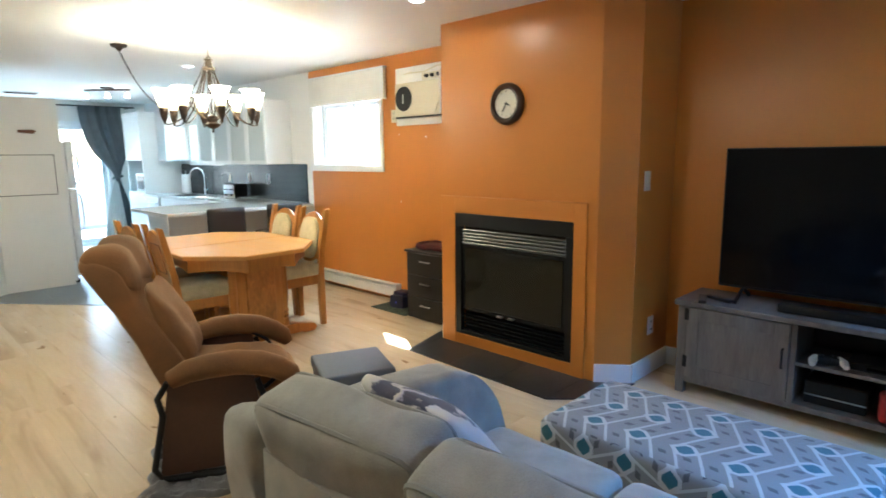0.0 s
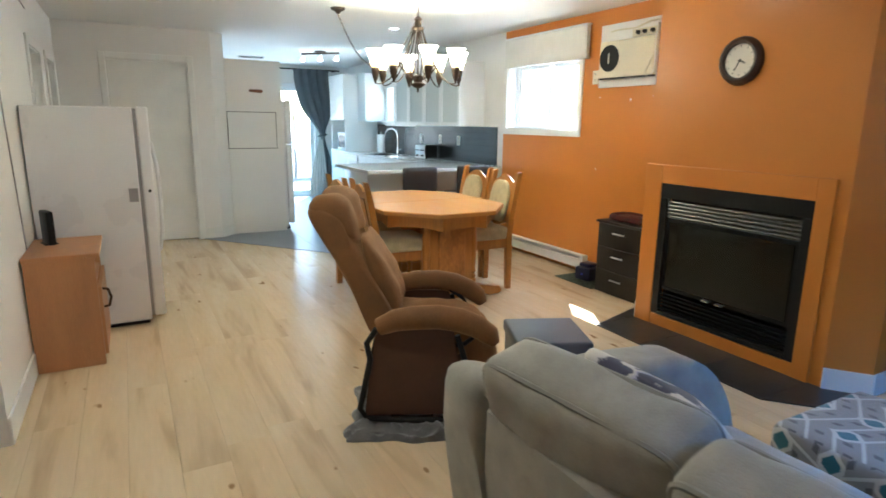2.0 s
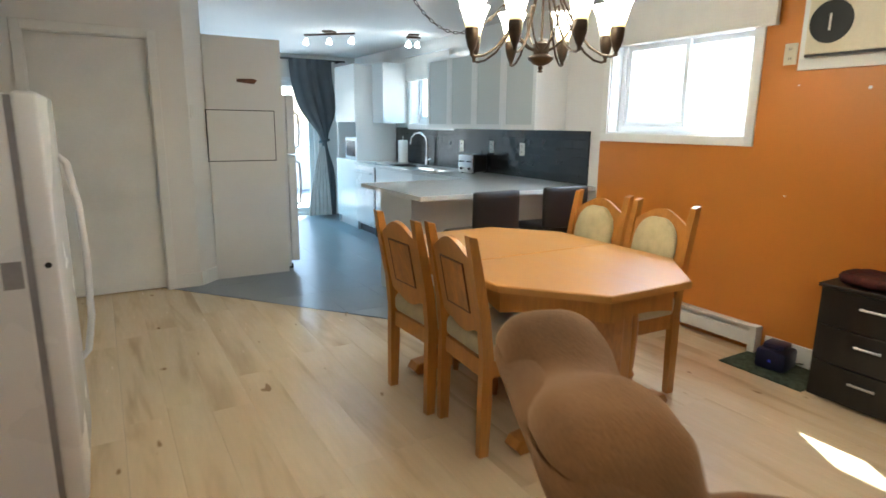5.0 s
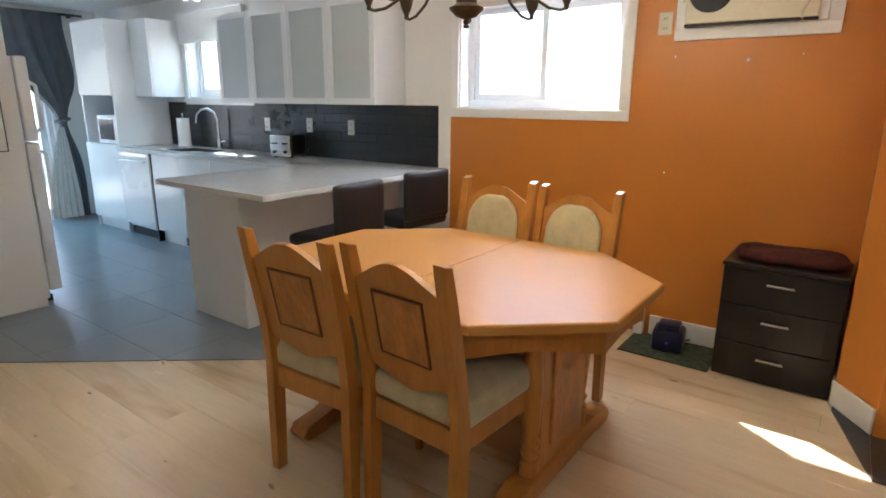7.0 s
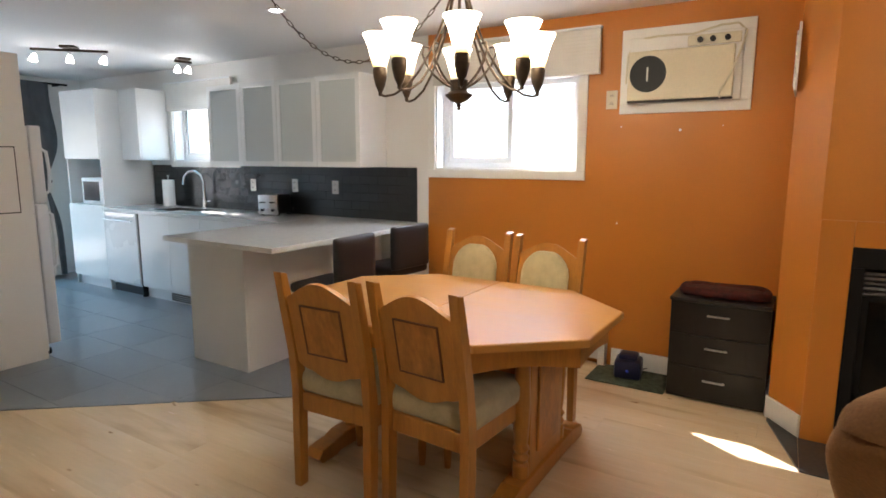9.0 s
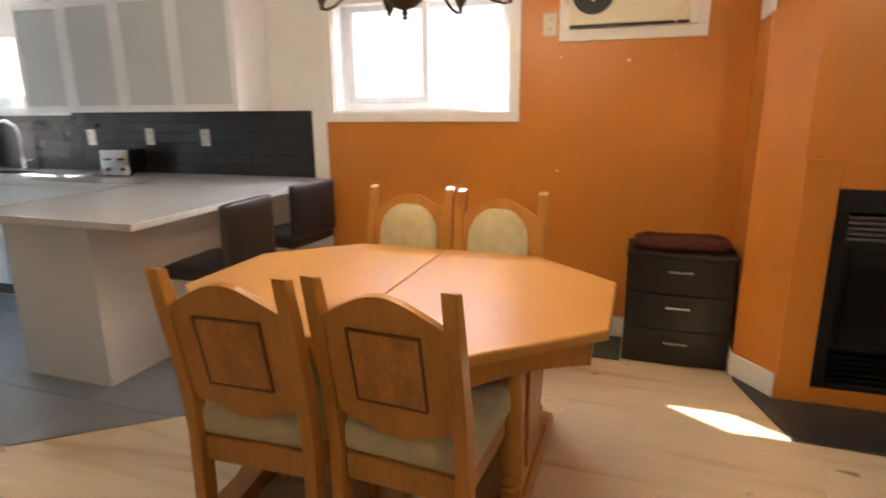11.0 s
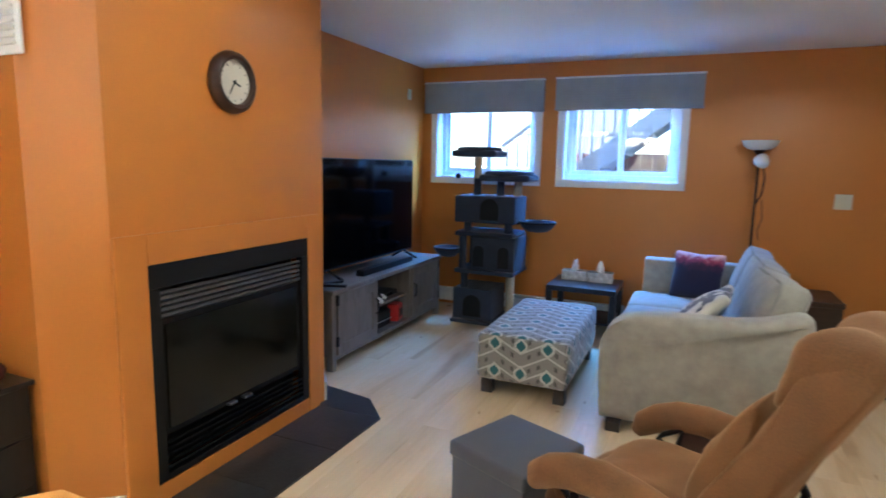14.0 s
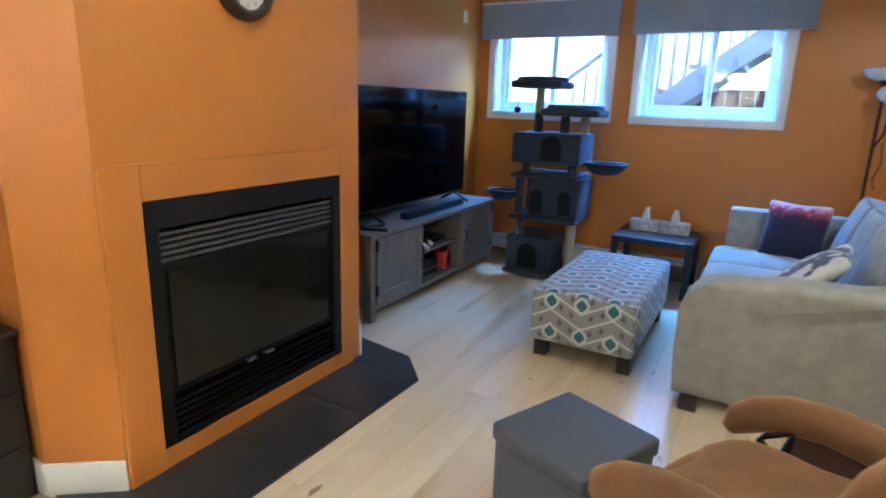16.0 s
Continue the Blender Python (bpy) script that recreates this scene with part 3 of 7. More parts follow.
# ---- electrical hatch on the partition ----
hatch = thing("electrical_panel_door", "white painted electrical panel door in the partition", "panel", (1.903, 8.45, 1.28))
part("door", B((-0.285, -0.008, -0.215), (0.285, 0, 0.215), 0.002), WHITE, hatch)
bm = bmesh.new()
for lo, hi in (((-0.292, -0.004, -0.222), (0.292, 0.0, -0.215)), ((-0.292, -0.004, 0.215), (0.292, 0, 0.222)), ((-0.292, -0.004, -0.215), (-0.285, 0, 0.215)), ((0.285, -0.004, -0.215), (0.292, 0, 0.215))):
    box(bm, lo, hi)
part("gap", bm, BLACKMETAL, hatch, "dark gap round the door")
# a brown smudge on the wall, built as a thin plate
BROWNSTAIN = material("brown_smudge", (0.16, 0.07, 0.035), 0.8, vary=0.4, scale=20)
smudge = thing("small_wall_plaque", "brown smudge on the white partition, built as a thin plate", "plaque", (1.967, 8.45, 1.745))
bm = bmesh.new()
prism(bm, [(-0.085, -0.006), (0.06, -0.02), (0.09, 0.012), (0.05, 0.024), (-0.08, 0.020)], 0, 0.01, m=pose(0, 0, 0, 90))
part("board", bm, BROWNSTAIN, smudge)

# ---- fireplace ----
fire = thing("gas_fireplace", "black metal gas fireplace insert with louvres and dark glass", "fireplace", (3.735, 3.2125, 0.09))
W2, FH = 0.5125, 0.925
bm = bmesh.new()
fx = -0.012
box(bm, (fx, -W2, FH - 0.10), (0.03, W2, FH), 0.004), box(bm, (fx, -W2, 0), (0.03, -W2 + 0.055, FH - 0.10), 0.004), box(bm, (fx, W2 - 0.055, 0), (0.03, W2, FH - 0.10), 0.004), box(bm, (fx, -W2 + 0.055, 0), (0.03, W2 - 0.055, 0.03), 0.004)
part("frame", bm, BLACKMETAL, fire)
part("back", B((0.10, -W2, 0), (0.42, W2, FH)), BLACKMETAL, fire)
part("glass_surround", B((0.012, -W2 + 0.055, 0.185), (0.05, W2 - 0.055, FH - 0.235), 0.004), BLACKMETAL, fire)
MATTEBLACK = material("matte_black_metal", (0.004, 0.004, 0.004), 0.85, spec=0.1, vary=0.1, bump=0)
FIREGLASS = material("dark_fire_glass", (0.008, 0.008, 0.006), 0.12, spec=0.3, vary=0.1, bump=0)
part("glass", B((0.004, -W2 + 0.085, 0.215), (0.0125, W2 - 0.085, FH - 0.26)), FIREGLASS, fire, "dark reflective glass")
for i in range(5):
    part("louvre", B((-0.012, -W2 + 0.058, -0.010), (0.018, W2 - 0.058, 0.004), 0.002), material("louvre_metal", (0.10, 0.095, 0.09), 0.35, 0.5) if i == 0 else bpy.data.materials["louvre_metal"], fire, m=pose(0.012, 0, FH - 0.125 - i * 0.024, 0, 28))
for i in range(5):
    part("lower_louvre", B((-0.010, -W2 + 0.058, -0.008), (0.016, W2 - 0.058, 0.004), 0.002), MATTEBLACK, fire, m=pose(0.004, 0, 0.05 + i * 0.027, 0, 28))
for y in (-0.04, 0.06):
    part("latch", B((-0.02, y, 0.190), (0.008, y + 0.05, 0.203), 0.003), STEEL, fire, "small steel latch")
surround = thing("fireplace_surround", "orange painted flat wooden surround round the fireplace", "surround", (3.735, 0, 0))
for lo, hi in (((-0.016, 2.605, 0), (0, 2.70, 1.14)), ((-0.016, 3.725, 0), (0, 3.865, 1.14)), ((-0.016, 2.70, 1.015), (0, 3.725, 1.14)), ((-0.012, 2.70, 0.006), (0, 3.725, 0.088))):
    part("board", B(lo, hi, 0.004), ORANGE, surround)

hearth = structure("hearth", B((3.72, 2.56, 0.0), (3.735, 3.86, 0.004)), GROUT, "dark slate tiled hearth on the floor", "hearth")
for poly in ([(3.735, 3.87), (3.735, 3.45), (3.335, 3.45), (3.35, 3.86)], [(3.735, 3.447), (3.735, 3.03), (3.322, 3.03), (3.335, 3.447)], [(3.735, 3.027), (3.735, 2.61), (3.311, 2.61), (3.322, 3.027)],
             [(3.735, 2.607), (3.735, 2.54), (3.872, 2.362), (3.88, 2.33), (3.50, 2.40), (3.312, 2.607)], [(3.735, 3.874), (3.352, 3.863), (3.88, 4.02), (3.94, 4.018)]):
    bm = bmesh.new()
    prism(bm, poly, 0.001, 0.009)
    part("tile", bm, SLATE, hearth)

# clock
clock = thing("wall_clock", "round wall clock with dark wooden rim and cream dial", "clock", (3.735, 3.235, 1.775), -90)
DARKWOOD = material("dark_stained_wood", (0.035, 0.016, 0.010), 0.35, vary=0.3, scale=10, stretch=(1, 1, 6))
bm = bmesh.new()
lathe(bm, [(0.095, 0.02), (0.099, 0.042), (0.114, 0.046), (0.132, 0.032), (0.138, 0.012), (0.136, 0), (0.088, 0), (0.088, 0.02)], seg=48, m=pose(0, 0, 0, 90), closed=True)
part("rim", bm, DARKWOOD, clock, smooth=True)
DIAL = material("cream_dial", (0.72, 0.68, 0.58), 0.5, vary=0.05, bump=0)
bm = bmesh.new()
lathe(bm, [(0.098, 0.014), (0.098, 0.022)], seg=48, m=pose(0, 0, 0, 90))
part("dial", bm, DIAL, clock)
for i in range(12):
    a = radians(30 * i)
    part("hour_mark", B((-0.0015, -0.0235, 0.076), (0.0015, -0.0215, 0.086)), DARKWOOD, clock, m=pose(0, 0, 0, 0, 30 * i))
for run, ang, wd in ((0.038, 112, 0.004), (0.062, 212, 0.003)):
    part("pointer", B((-wd, -0.027, -0.012), (wd, -0.0245, run)), BLACKPLASTIC, clock, m=pose(0, 0, 0, 0, ang))

# ---- air conditioner ----
ac = thing("wall_air_conditioner", "aged cream through-wall air conditioner in a white frame", "air conditioner", (EAST, 4.637, 1.72), -90)
CREAM = material("aged_cream_panel", (0.72, 0.66, 0.50), 0.4, vary=0.06, scale=3)
bm = bmesh.new()
for lo, hi in (((-0.383, -0.02, 0), (0.383, 0, 0.06)), ((-0.383, -0.02, 0.465), (0.383, 0, 0.525)), ((-0.383, -0.02, 0.06), (-0.325, 0, 0.465)), ((0.325, -0.02, 0.06), (0.383, 0, 0.465))):
    box(bm, lo, hi, 0.003)
part("frame", bm, TRIM, ac)
part("body", B((-0.325, -0.045, 0.06), (0.325, -0.001, 0.465), 0.006), TRIM, ac)
part("front_panel", B((-0.322, -0.085, 0.075), (0.285, -0.045, 0.375), 0.008), CREAM, ac)
part("seam", B((-0.322, -0.080, 0.062), (0.285, -0.047, 0.075)), BLACKPLASTIC, ac)
part("control_strip", B((0.02, -0.062, 0.385), (0.312, -0.045, 0.445), 0.004), BEIGEPLASTIC, ac)
for x in (0.09, 0.16, 0.24):
    bm = bmesh.new()
    rod(bm, (x, -0.06, 0.415), (x, -0.085, 0.415), 0.017, 0.015, 16)
    part("knob", bm, BLACKPLASTIC, ac)
bm = bmesh.new()
rod(bm, (-0.20, -0.080, 0.235), (-0.20, -0.092, 0.235), 0.112, 0.108, 36)
grille = part("round_grille", bm, BLACKPLASTIC, ac, smooth=True)
part("pointer", B((-0.205, -0.098, 0.19), (-0.195, -0.091, 0.275), 0.002), WHITEPLASTIC, grille)
bm = bmesh.new()
sweep(bm, [(-0.345, -0.03, 0.19), (-0.34, -0.03, 0.36), (-0.30, -0.03, 0.455), (-0.15, -0.055, 0.462), (0.05, -0.055, 0.455), (0.20, -0.055, 0.49), (0.29, -0.03, 0.495), (0.335, -0.03, 0.45), (0.32, -0.06, 0.36), (0.27, -0.092, 0.2), (0.215, -0.092, 0.10), (0.22, -0.07, 0.06)], 0.006, 8)
part("cord", bm, BEIGEPLASTIC, ac, smooth=True)

# ---- drawers, pet bed, mat ----
BLACKWOOD = material("black_brown_laminate", (0.011, 0.009, 0.008), 0.38, vary=0.25, scale=8, stretch=(1, 1, 0.2), bump=0.05)
chest = thing("drawer_chest", "small black-brown three-drawer chest with steel handles", "drawer chest", (4.14, 4.305, 0), -90)
part("body", B((-0.265, -0.155, 0), (0.265, 0.16, 0.60), 0.004), BLACKWOOD, chest)
part("top", B((-0.27, -0.185, 0.60), (0.27, 0.16, 0.62), 0.004), BLACKWOOD, chest)
for i in range(3):
    z0 = 0.012 + i * 0.197
    bm = bmesh.new()
    k = 10
    front = [(-0.262 + 0.524 * j / k, -0.158 - 0.028 * (1 - (2 * j / k - 1) ** 2)) for j in range(k + 1)]
    prism(bm, front + [(0.262, -0.150), (-0.262, -0.150)], z0, z0 + 0.19)
    front_ob = part("drawer", bm, BLACKWOOD, chest)
    bm = bmesh.new()
    rod(bm, (-0.06, -0.20, z0 + 0.125), (0.06, -0.20, z0 + 0.125), 0.006), rod(bm, (-0.05, -0.20, z0 + 0.125), (-0.05, -0.18, z0 + 0.125), 0.005), rod(bm, (0.05, -0.20, z0 + 0.125), (0.05, -0.18, z0 + 0.125), 0.005)
    part("handle", bm, STEEL, front_ob, "brushed steel bar handle")
REDCLOTH = material("dark_red_patterned_cloth", (0.050, 0.007, 0.005), 0.75, vary=1.0, scale=22, fine=70, bump=0.6)
bed = thing("pet_cushion", "flat dark red patterned cushion lying on the chest", "cushion", (4.15, 4.30, 0.62), 90)
bm = bmesh.new()
soft(bm, (0, 0, 0.018), (0.44, 0.22, 0.036), 0.016, (0.0, 0.0, 0.004), 14, wrinkle=0.012, seed=3)
part("pad", bm, REDCLOTH, bed, smooth=True)
bm = bmesh.new()
rim = [(0.225 * math.copysign(abs(math.cos(a)) ** 0.5, math.cos(a)), 0.115 * math.copysign(abs(math.sin(a)) ** 0.5, math.sin(a))) for a in [2 * math.pi * i / 48 for i in range(48)]]
sweep(bm, [(x, y, 0.028 + 0.007 * noise.noise(Vector((x * 14, y * 14, 2)))) for x, y in rim], [0.025 + 0.007 * noise.noise(Vector((x * 18, y * 18, 7))) for x, y in rim], 10, close=True)
part("padded_rim", bm, REDCLOTH, bed, smooth=True)
MATGREEN = material("green_woven_mat", (0.055, 0.075, 0.05), 0.9, vary=0.6, scale=30, fine=120, bump=0.6)
mat_ob = thing("small_floor_mat", "small green woven mat on the floor", "mat", (4.12, 4.85, 0), 0)
bm = bmesh.new()
box(bm, (-0.17, -0.27, 0.0), (0.17, 0.22, 0.008), 0.003)
part("weave", bm, MATGREEN, mat_ob)
NAVY = material("navy_plastic", (0.012, 0.014, 0.05), 0.35, vary=0.2)
unit = thing("pet_water_fountain", "dark blue plastic pet water fountain on the mat", "fountain", (4.15, 4.84, 0.008), 8)
part("tank", B((-0.09, -0.085, 0), (0.09, 0.085, 0.12), 0.02), NAVY, unit, smooth=True)
part("status_light", B((-0.093, -0.008, 0.050), (-0.089, 0.008, 0.066), 0.003), material("blue_led", (0.05, 0.08, 0.6), 0.3, emit=((0.05, 0.1, 1.0), 0.012)), unit, "small glowing blue light")
part("reservoir", B((-0.06, -0.06, 0.12), (0.06, 0.06, 0.155), 0.012), NAVY, unit, smooth=True)
bm = bmesh.new()
sweep(bm, [(0.08, -0.06, 0.02), (0.15, -0.12, 0.015), (0.16, -0.22, 0.03), (0.17, -0.30, 0.08)], 0.004, 6)
part("cord", bm, BLACKPLASTIC, unit, smooth=True)

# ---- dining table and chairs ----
# one oak, two tones: top paled for window sheen, uprights darkened for shade
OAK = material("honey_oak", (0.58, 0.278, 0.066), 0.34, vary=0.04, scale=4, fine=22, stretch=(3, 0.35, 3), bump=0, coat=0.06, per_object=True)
OAKV = material("honey_oak_upright_shaded", (0.45, 0.192, 0.034), 0.32, vary=0.16, scale=7, fine=45, stretch=(3, 3, 0.35), bump=0.05, coat=0.08, per_object=True)
OAKDARK = material("dark_oak_inlay", (0.13, 0.042, 0.014), 0.4, vary=0.25)
OAKPANEL = material("figured_oak_panel", (0.42, 0.172, 0.032), 0.38, vary=0.35, scale=9, fine=40, stretch=(1.2, 1.2, 0.6), bump=0.08, per_object=True)
CREAMCLOTH = material("cream_upholstery", (0.50, 0.43, 0.25), 0.9, vary=0.12, scale=20, fine=260, bump=0.4, sheen=0.3)
GREYSEAT = material("cream_seat_fabric", (0.46, 0.40, 0.24), 0.9, vary=0.14, scale=20, fine=260, bump=0.4, sheen=0.3)

table = thing("dining_table", "octagonal honey oak pedestal dining table with a split top", "table", (2.705, 5.345, 0))
ex, ey, cx, cy = 0.54, 0.755, 0.30, 0.34


def octagon(g, hy0, hy1):
    """Half of the table's outline between two lines across it, shrunk by g."""
    x, y = ex - g, ey - g
    ring = [(-x, -y + cy), (-x + cx, -y), (x - cx, -y), (x, -y + cy), (x, y - cy), (x - cx, y), (-x + cx, y), (-x, y - cy)]
    out = []
    for p, q in zip(ring, ring[1:] + ring[:1]):
        if hy0 <= p[1] <= hy1:
            out.append(p)
        for lim in (hy0, hy1):
            if (p[1] - lim) * (q[1] - lim) < 0:
                k = (lim - p[1]) / (q[1] - p[1])
                out.append((p[0] + (q[0] - p[0]) * k, lim))
    return out


for h0, h1 in ((-9, -0.0012), (0.0012, 9)):
    bm = bmesh.new()
    prism(bm, octagon(0, h0, h1), 0.718, 0.75, 0.008)
    part("tabletop", bm, OAK, table)
ring = octagon(0.05, -9, 9)
for p, q in zip(ring, ring[1:] + ring[:1]):
    run = math.hypot(q[0] - p[0], q[1] - p[1])
    k = 16
    low = [(run * i / k, 0.61 + (0.035 * math.sin(math.pi * i / k) + 0.012 * math.sin(3 * math.pi * i / k) if run > 0.5 else 0.02 * math.sin(math.pi * i / k))) for i in range(k + 1)]
    face = [(x, z) for x, z in low] + [(run, 0.718), (0, 0.718)]
    turn = math.degrees(math.atan2(q[1] - p[1], q[0] - p[0]))
    bm = bmesh.new()
    prism(bm, [(x, z) for x, z in face], 0, 0.022, m=pose(p[0], p[1], 0, 0, 0, turn) @ pose(0, 0.022, 0, 90))
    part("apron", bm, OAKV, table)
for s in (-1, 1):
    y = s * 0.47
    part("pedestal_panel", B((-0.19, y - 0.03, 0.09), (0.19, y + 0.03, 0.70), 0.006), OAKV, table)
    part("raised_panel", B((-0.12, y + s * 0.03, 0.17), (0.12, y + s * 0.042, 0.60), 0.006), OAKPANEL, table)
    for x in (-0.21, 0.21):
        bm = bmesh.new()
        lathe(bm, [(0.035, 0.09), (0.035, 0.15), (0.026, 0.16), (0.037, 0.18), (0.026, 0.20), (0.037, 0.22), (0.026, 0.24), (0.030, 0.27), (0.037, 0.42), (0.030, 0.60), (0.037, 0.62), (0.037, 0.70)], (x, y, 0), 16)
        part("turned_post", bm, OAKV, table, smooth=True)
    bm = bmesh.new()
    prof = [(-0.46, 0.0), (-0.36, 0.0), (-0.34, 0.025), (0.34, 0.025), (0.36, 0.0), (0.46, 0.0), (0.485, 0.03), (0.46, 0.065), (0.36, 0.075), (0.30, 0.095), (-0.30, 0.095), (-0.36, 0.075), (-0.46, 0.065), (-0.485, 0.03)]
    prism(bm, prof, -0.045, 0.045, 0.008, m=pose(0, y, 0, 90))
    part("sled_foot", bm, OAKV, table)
part("stretcher", B((-0.03, -0.44, 0.22), (0.03, 0.44, 0.32), 0.006), OAKV, table)


def dining_chair(at, turn, label, group="dining chairs"):
    """Carved oak chair; faces local +x, the rear legs stand at x = 0."""
    ob = thing("dining_chair", label, "chair", at, turn, group)
    hw = 0.21
    for s in (-1, 1):
        bm = bmesh.new()
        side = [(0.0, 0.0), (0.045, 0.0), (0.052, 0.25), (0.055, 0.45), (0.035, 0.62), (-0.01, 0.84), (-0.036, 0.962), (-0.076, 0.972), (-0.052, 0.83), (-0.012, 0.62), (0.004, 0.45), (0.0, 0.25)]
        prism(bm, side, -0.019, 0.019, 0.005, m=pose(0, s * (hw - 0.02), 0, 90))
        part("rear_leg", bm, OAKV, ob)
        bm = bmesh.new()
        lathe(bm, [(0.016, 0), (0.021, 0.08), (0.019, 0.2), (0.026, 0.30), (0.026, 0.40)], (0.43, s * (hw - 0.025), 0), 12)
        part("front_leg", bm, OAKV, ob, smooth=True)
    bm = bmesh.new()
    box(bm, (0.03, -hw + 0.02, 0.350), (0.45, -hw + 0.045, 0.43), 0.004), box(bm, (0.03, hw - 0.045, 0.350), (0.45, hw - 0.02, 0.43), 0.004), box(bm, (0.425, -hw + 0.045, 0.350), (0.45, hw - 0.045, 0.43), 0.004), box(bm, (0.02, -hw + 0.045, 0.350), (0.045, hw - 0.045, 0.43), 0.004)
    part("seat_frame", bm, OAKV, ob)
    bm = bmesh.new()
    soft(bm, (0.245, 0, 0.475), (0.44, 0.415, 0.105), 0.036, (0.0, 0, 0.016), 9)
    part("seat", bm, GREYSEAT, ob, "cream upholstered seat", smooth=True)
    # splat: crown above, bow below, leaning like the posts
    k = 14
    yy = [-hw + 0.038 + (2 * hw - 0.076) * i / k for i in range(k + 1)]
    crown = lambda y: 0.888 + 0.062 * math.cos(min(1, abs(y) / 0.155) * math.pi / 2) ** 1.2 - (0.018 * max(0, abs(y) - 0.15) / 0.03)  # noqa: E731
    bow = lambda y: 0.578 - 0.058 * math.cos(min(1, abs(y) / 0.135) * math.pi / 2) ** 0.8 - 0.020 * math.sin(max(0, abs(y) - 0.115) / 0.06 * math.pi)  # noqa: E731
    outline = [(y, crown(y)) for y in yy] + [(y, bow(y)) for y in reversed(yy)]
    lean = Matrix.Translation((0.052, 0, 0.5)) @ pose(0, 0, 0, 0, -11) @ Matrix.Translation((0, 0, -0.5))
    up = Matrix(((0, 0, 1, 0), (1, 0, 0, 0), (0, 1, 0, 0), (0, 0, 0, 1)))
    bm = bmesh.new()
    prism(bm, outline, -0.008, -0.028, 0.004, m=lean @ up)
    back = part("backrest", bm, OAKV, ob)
    part("carved_panel", B((-0.033, -0.098, 0.635), (-0.0275, 0.098, 0.845), 0.002), OAKPANEL, back, "figured veneer panel", m=lean)
    bm = bmesh.new()
    for lo, hi in (((-0.0345, -0.104, 0.629), (-0.0275, 0.104, 0.635)), ((-0.0345, -0.104, 0.845), (-0.0275, 0.104, 0.851)), ((-0.0345, -0.104, 0.635), (-0.0275, -0.098, 0.845)), ((-0.0345, 0.098, 0.635), (-0.0275, 0.104, 0.845))):
        box(bm, lo, hi)
    part("inlay_line", bm, OAKDARK, back, "dark inlay line", m=lean)
    bm = bmesh.new()
    soft(bm, (0.006, 0, 0.727), (0.036, 0.28, 0.35), 0.019, (0.012, 0, 0), 15)
    for v in bm.verts:
        f = max(0, (v.co.z - 0.77) / 0.135)
        v.co.y *= math.sqrt(max(0.02, 1 - 0.96 * f * f))
        f = max(0, (0.66 - v.co.z) / 0.11)
        v.co.y *= math.sqrt(max(0.05, 1 - 0.7 * f * f))
    part("back_pad", bm, CREAMCLOTH, back, "cream upholstered pad", smooth=True, m=lean)
    return ob


west_chair = dining_chair((2.055, 5.545, 0), 2, "honey oak dining chair, carved back, tucked at the table")
copy_thing(west_chair, pose(2.09, 5.105, 0, 0, 0, -4))
copy_thing(west_chair, pose(3.33, 5.56, 0, 0, 0, 183) @ Matrix.Diagonal((1, 1, 1.04, 1)))
copy_thing(west_chair, pose(3.35, 5.13, 0, 0, 0, 178) @ Matrix.Diagonal((1, 1, 1.03, 1)))

# ---- chandelier ----
chand = thing("chandelier", "bronze chandelier with lit frosted glass bell shades", "chandelier", (2.605, 5.255, 1.635))
bm = bmesh.new()
lathe(bm, [(0.006, 0.0), (0.012, 0.005), (0.007, 0.012), (0.012, 0.02), (0.008, 0.028), (0.035, 0.038), (0.058, 0.058), (0.060, 0.066), (0.035, 0.08), (0.040, 0.125), (0.012, 0.14)], seg=24)
part("finial", bm, BRONZE, chand, smooth=True)
bm = bmesh.new()
lathe(bm, [(0.018, 0.46), (0.045, 0.47), (0.05, 0.485), (0.03, 0.50), (0.022, 0.54), (0.035, 0.55), (0.015, 0.57)], seg=20)
part("hub", bm, BRONZE, chand, smooth=True)
bm = bmesh.new()
rod(bm, (0, 0, 0.12), (0, 0, 0.48), 0.006, seg=10)
part("stem", bm, BRONZE, chand)
SHADE = material("frosted_shade_glass", (0.85, 0.83, 0.76), 0.4, vary=0.03, bump=0, emit=((1.0, 0.86, 0.60), 4.0))
nt = SHADE.node_tree
at, sep, glow = nt.nodes.new("ShaderNodeTexCoord"), nt.nodes.new("ShaderNodeSeparateXYZ"), nt.nodes.new("ShaderNodeValToRGB")
nt.links.new(at.outputs["Object"], sep.inputs[0]), nt.links.new(sep.outputs[2], glow.inputs[0])
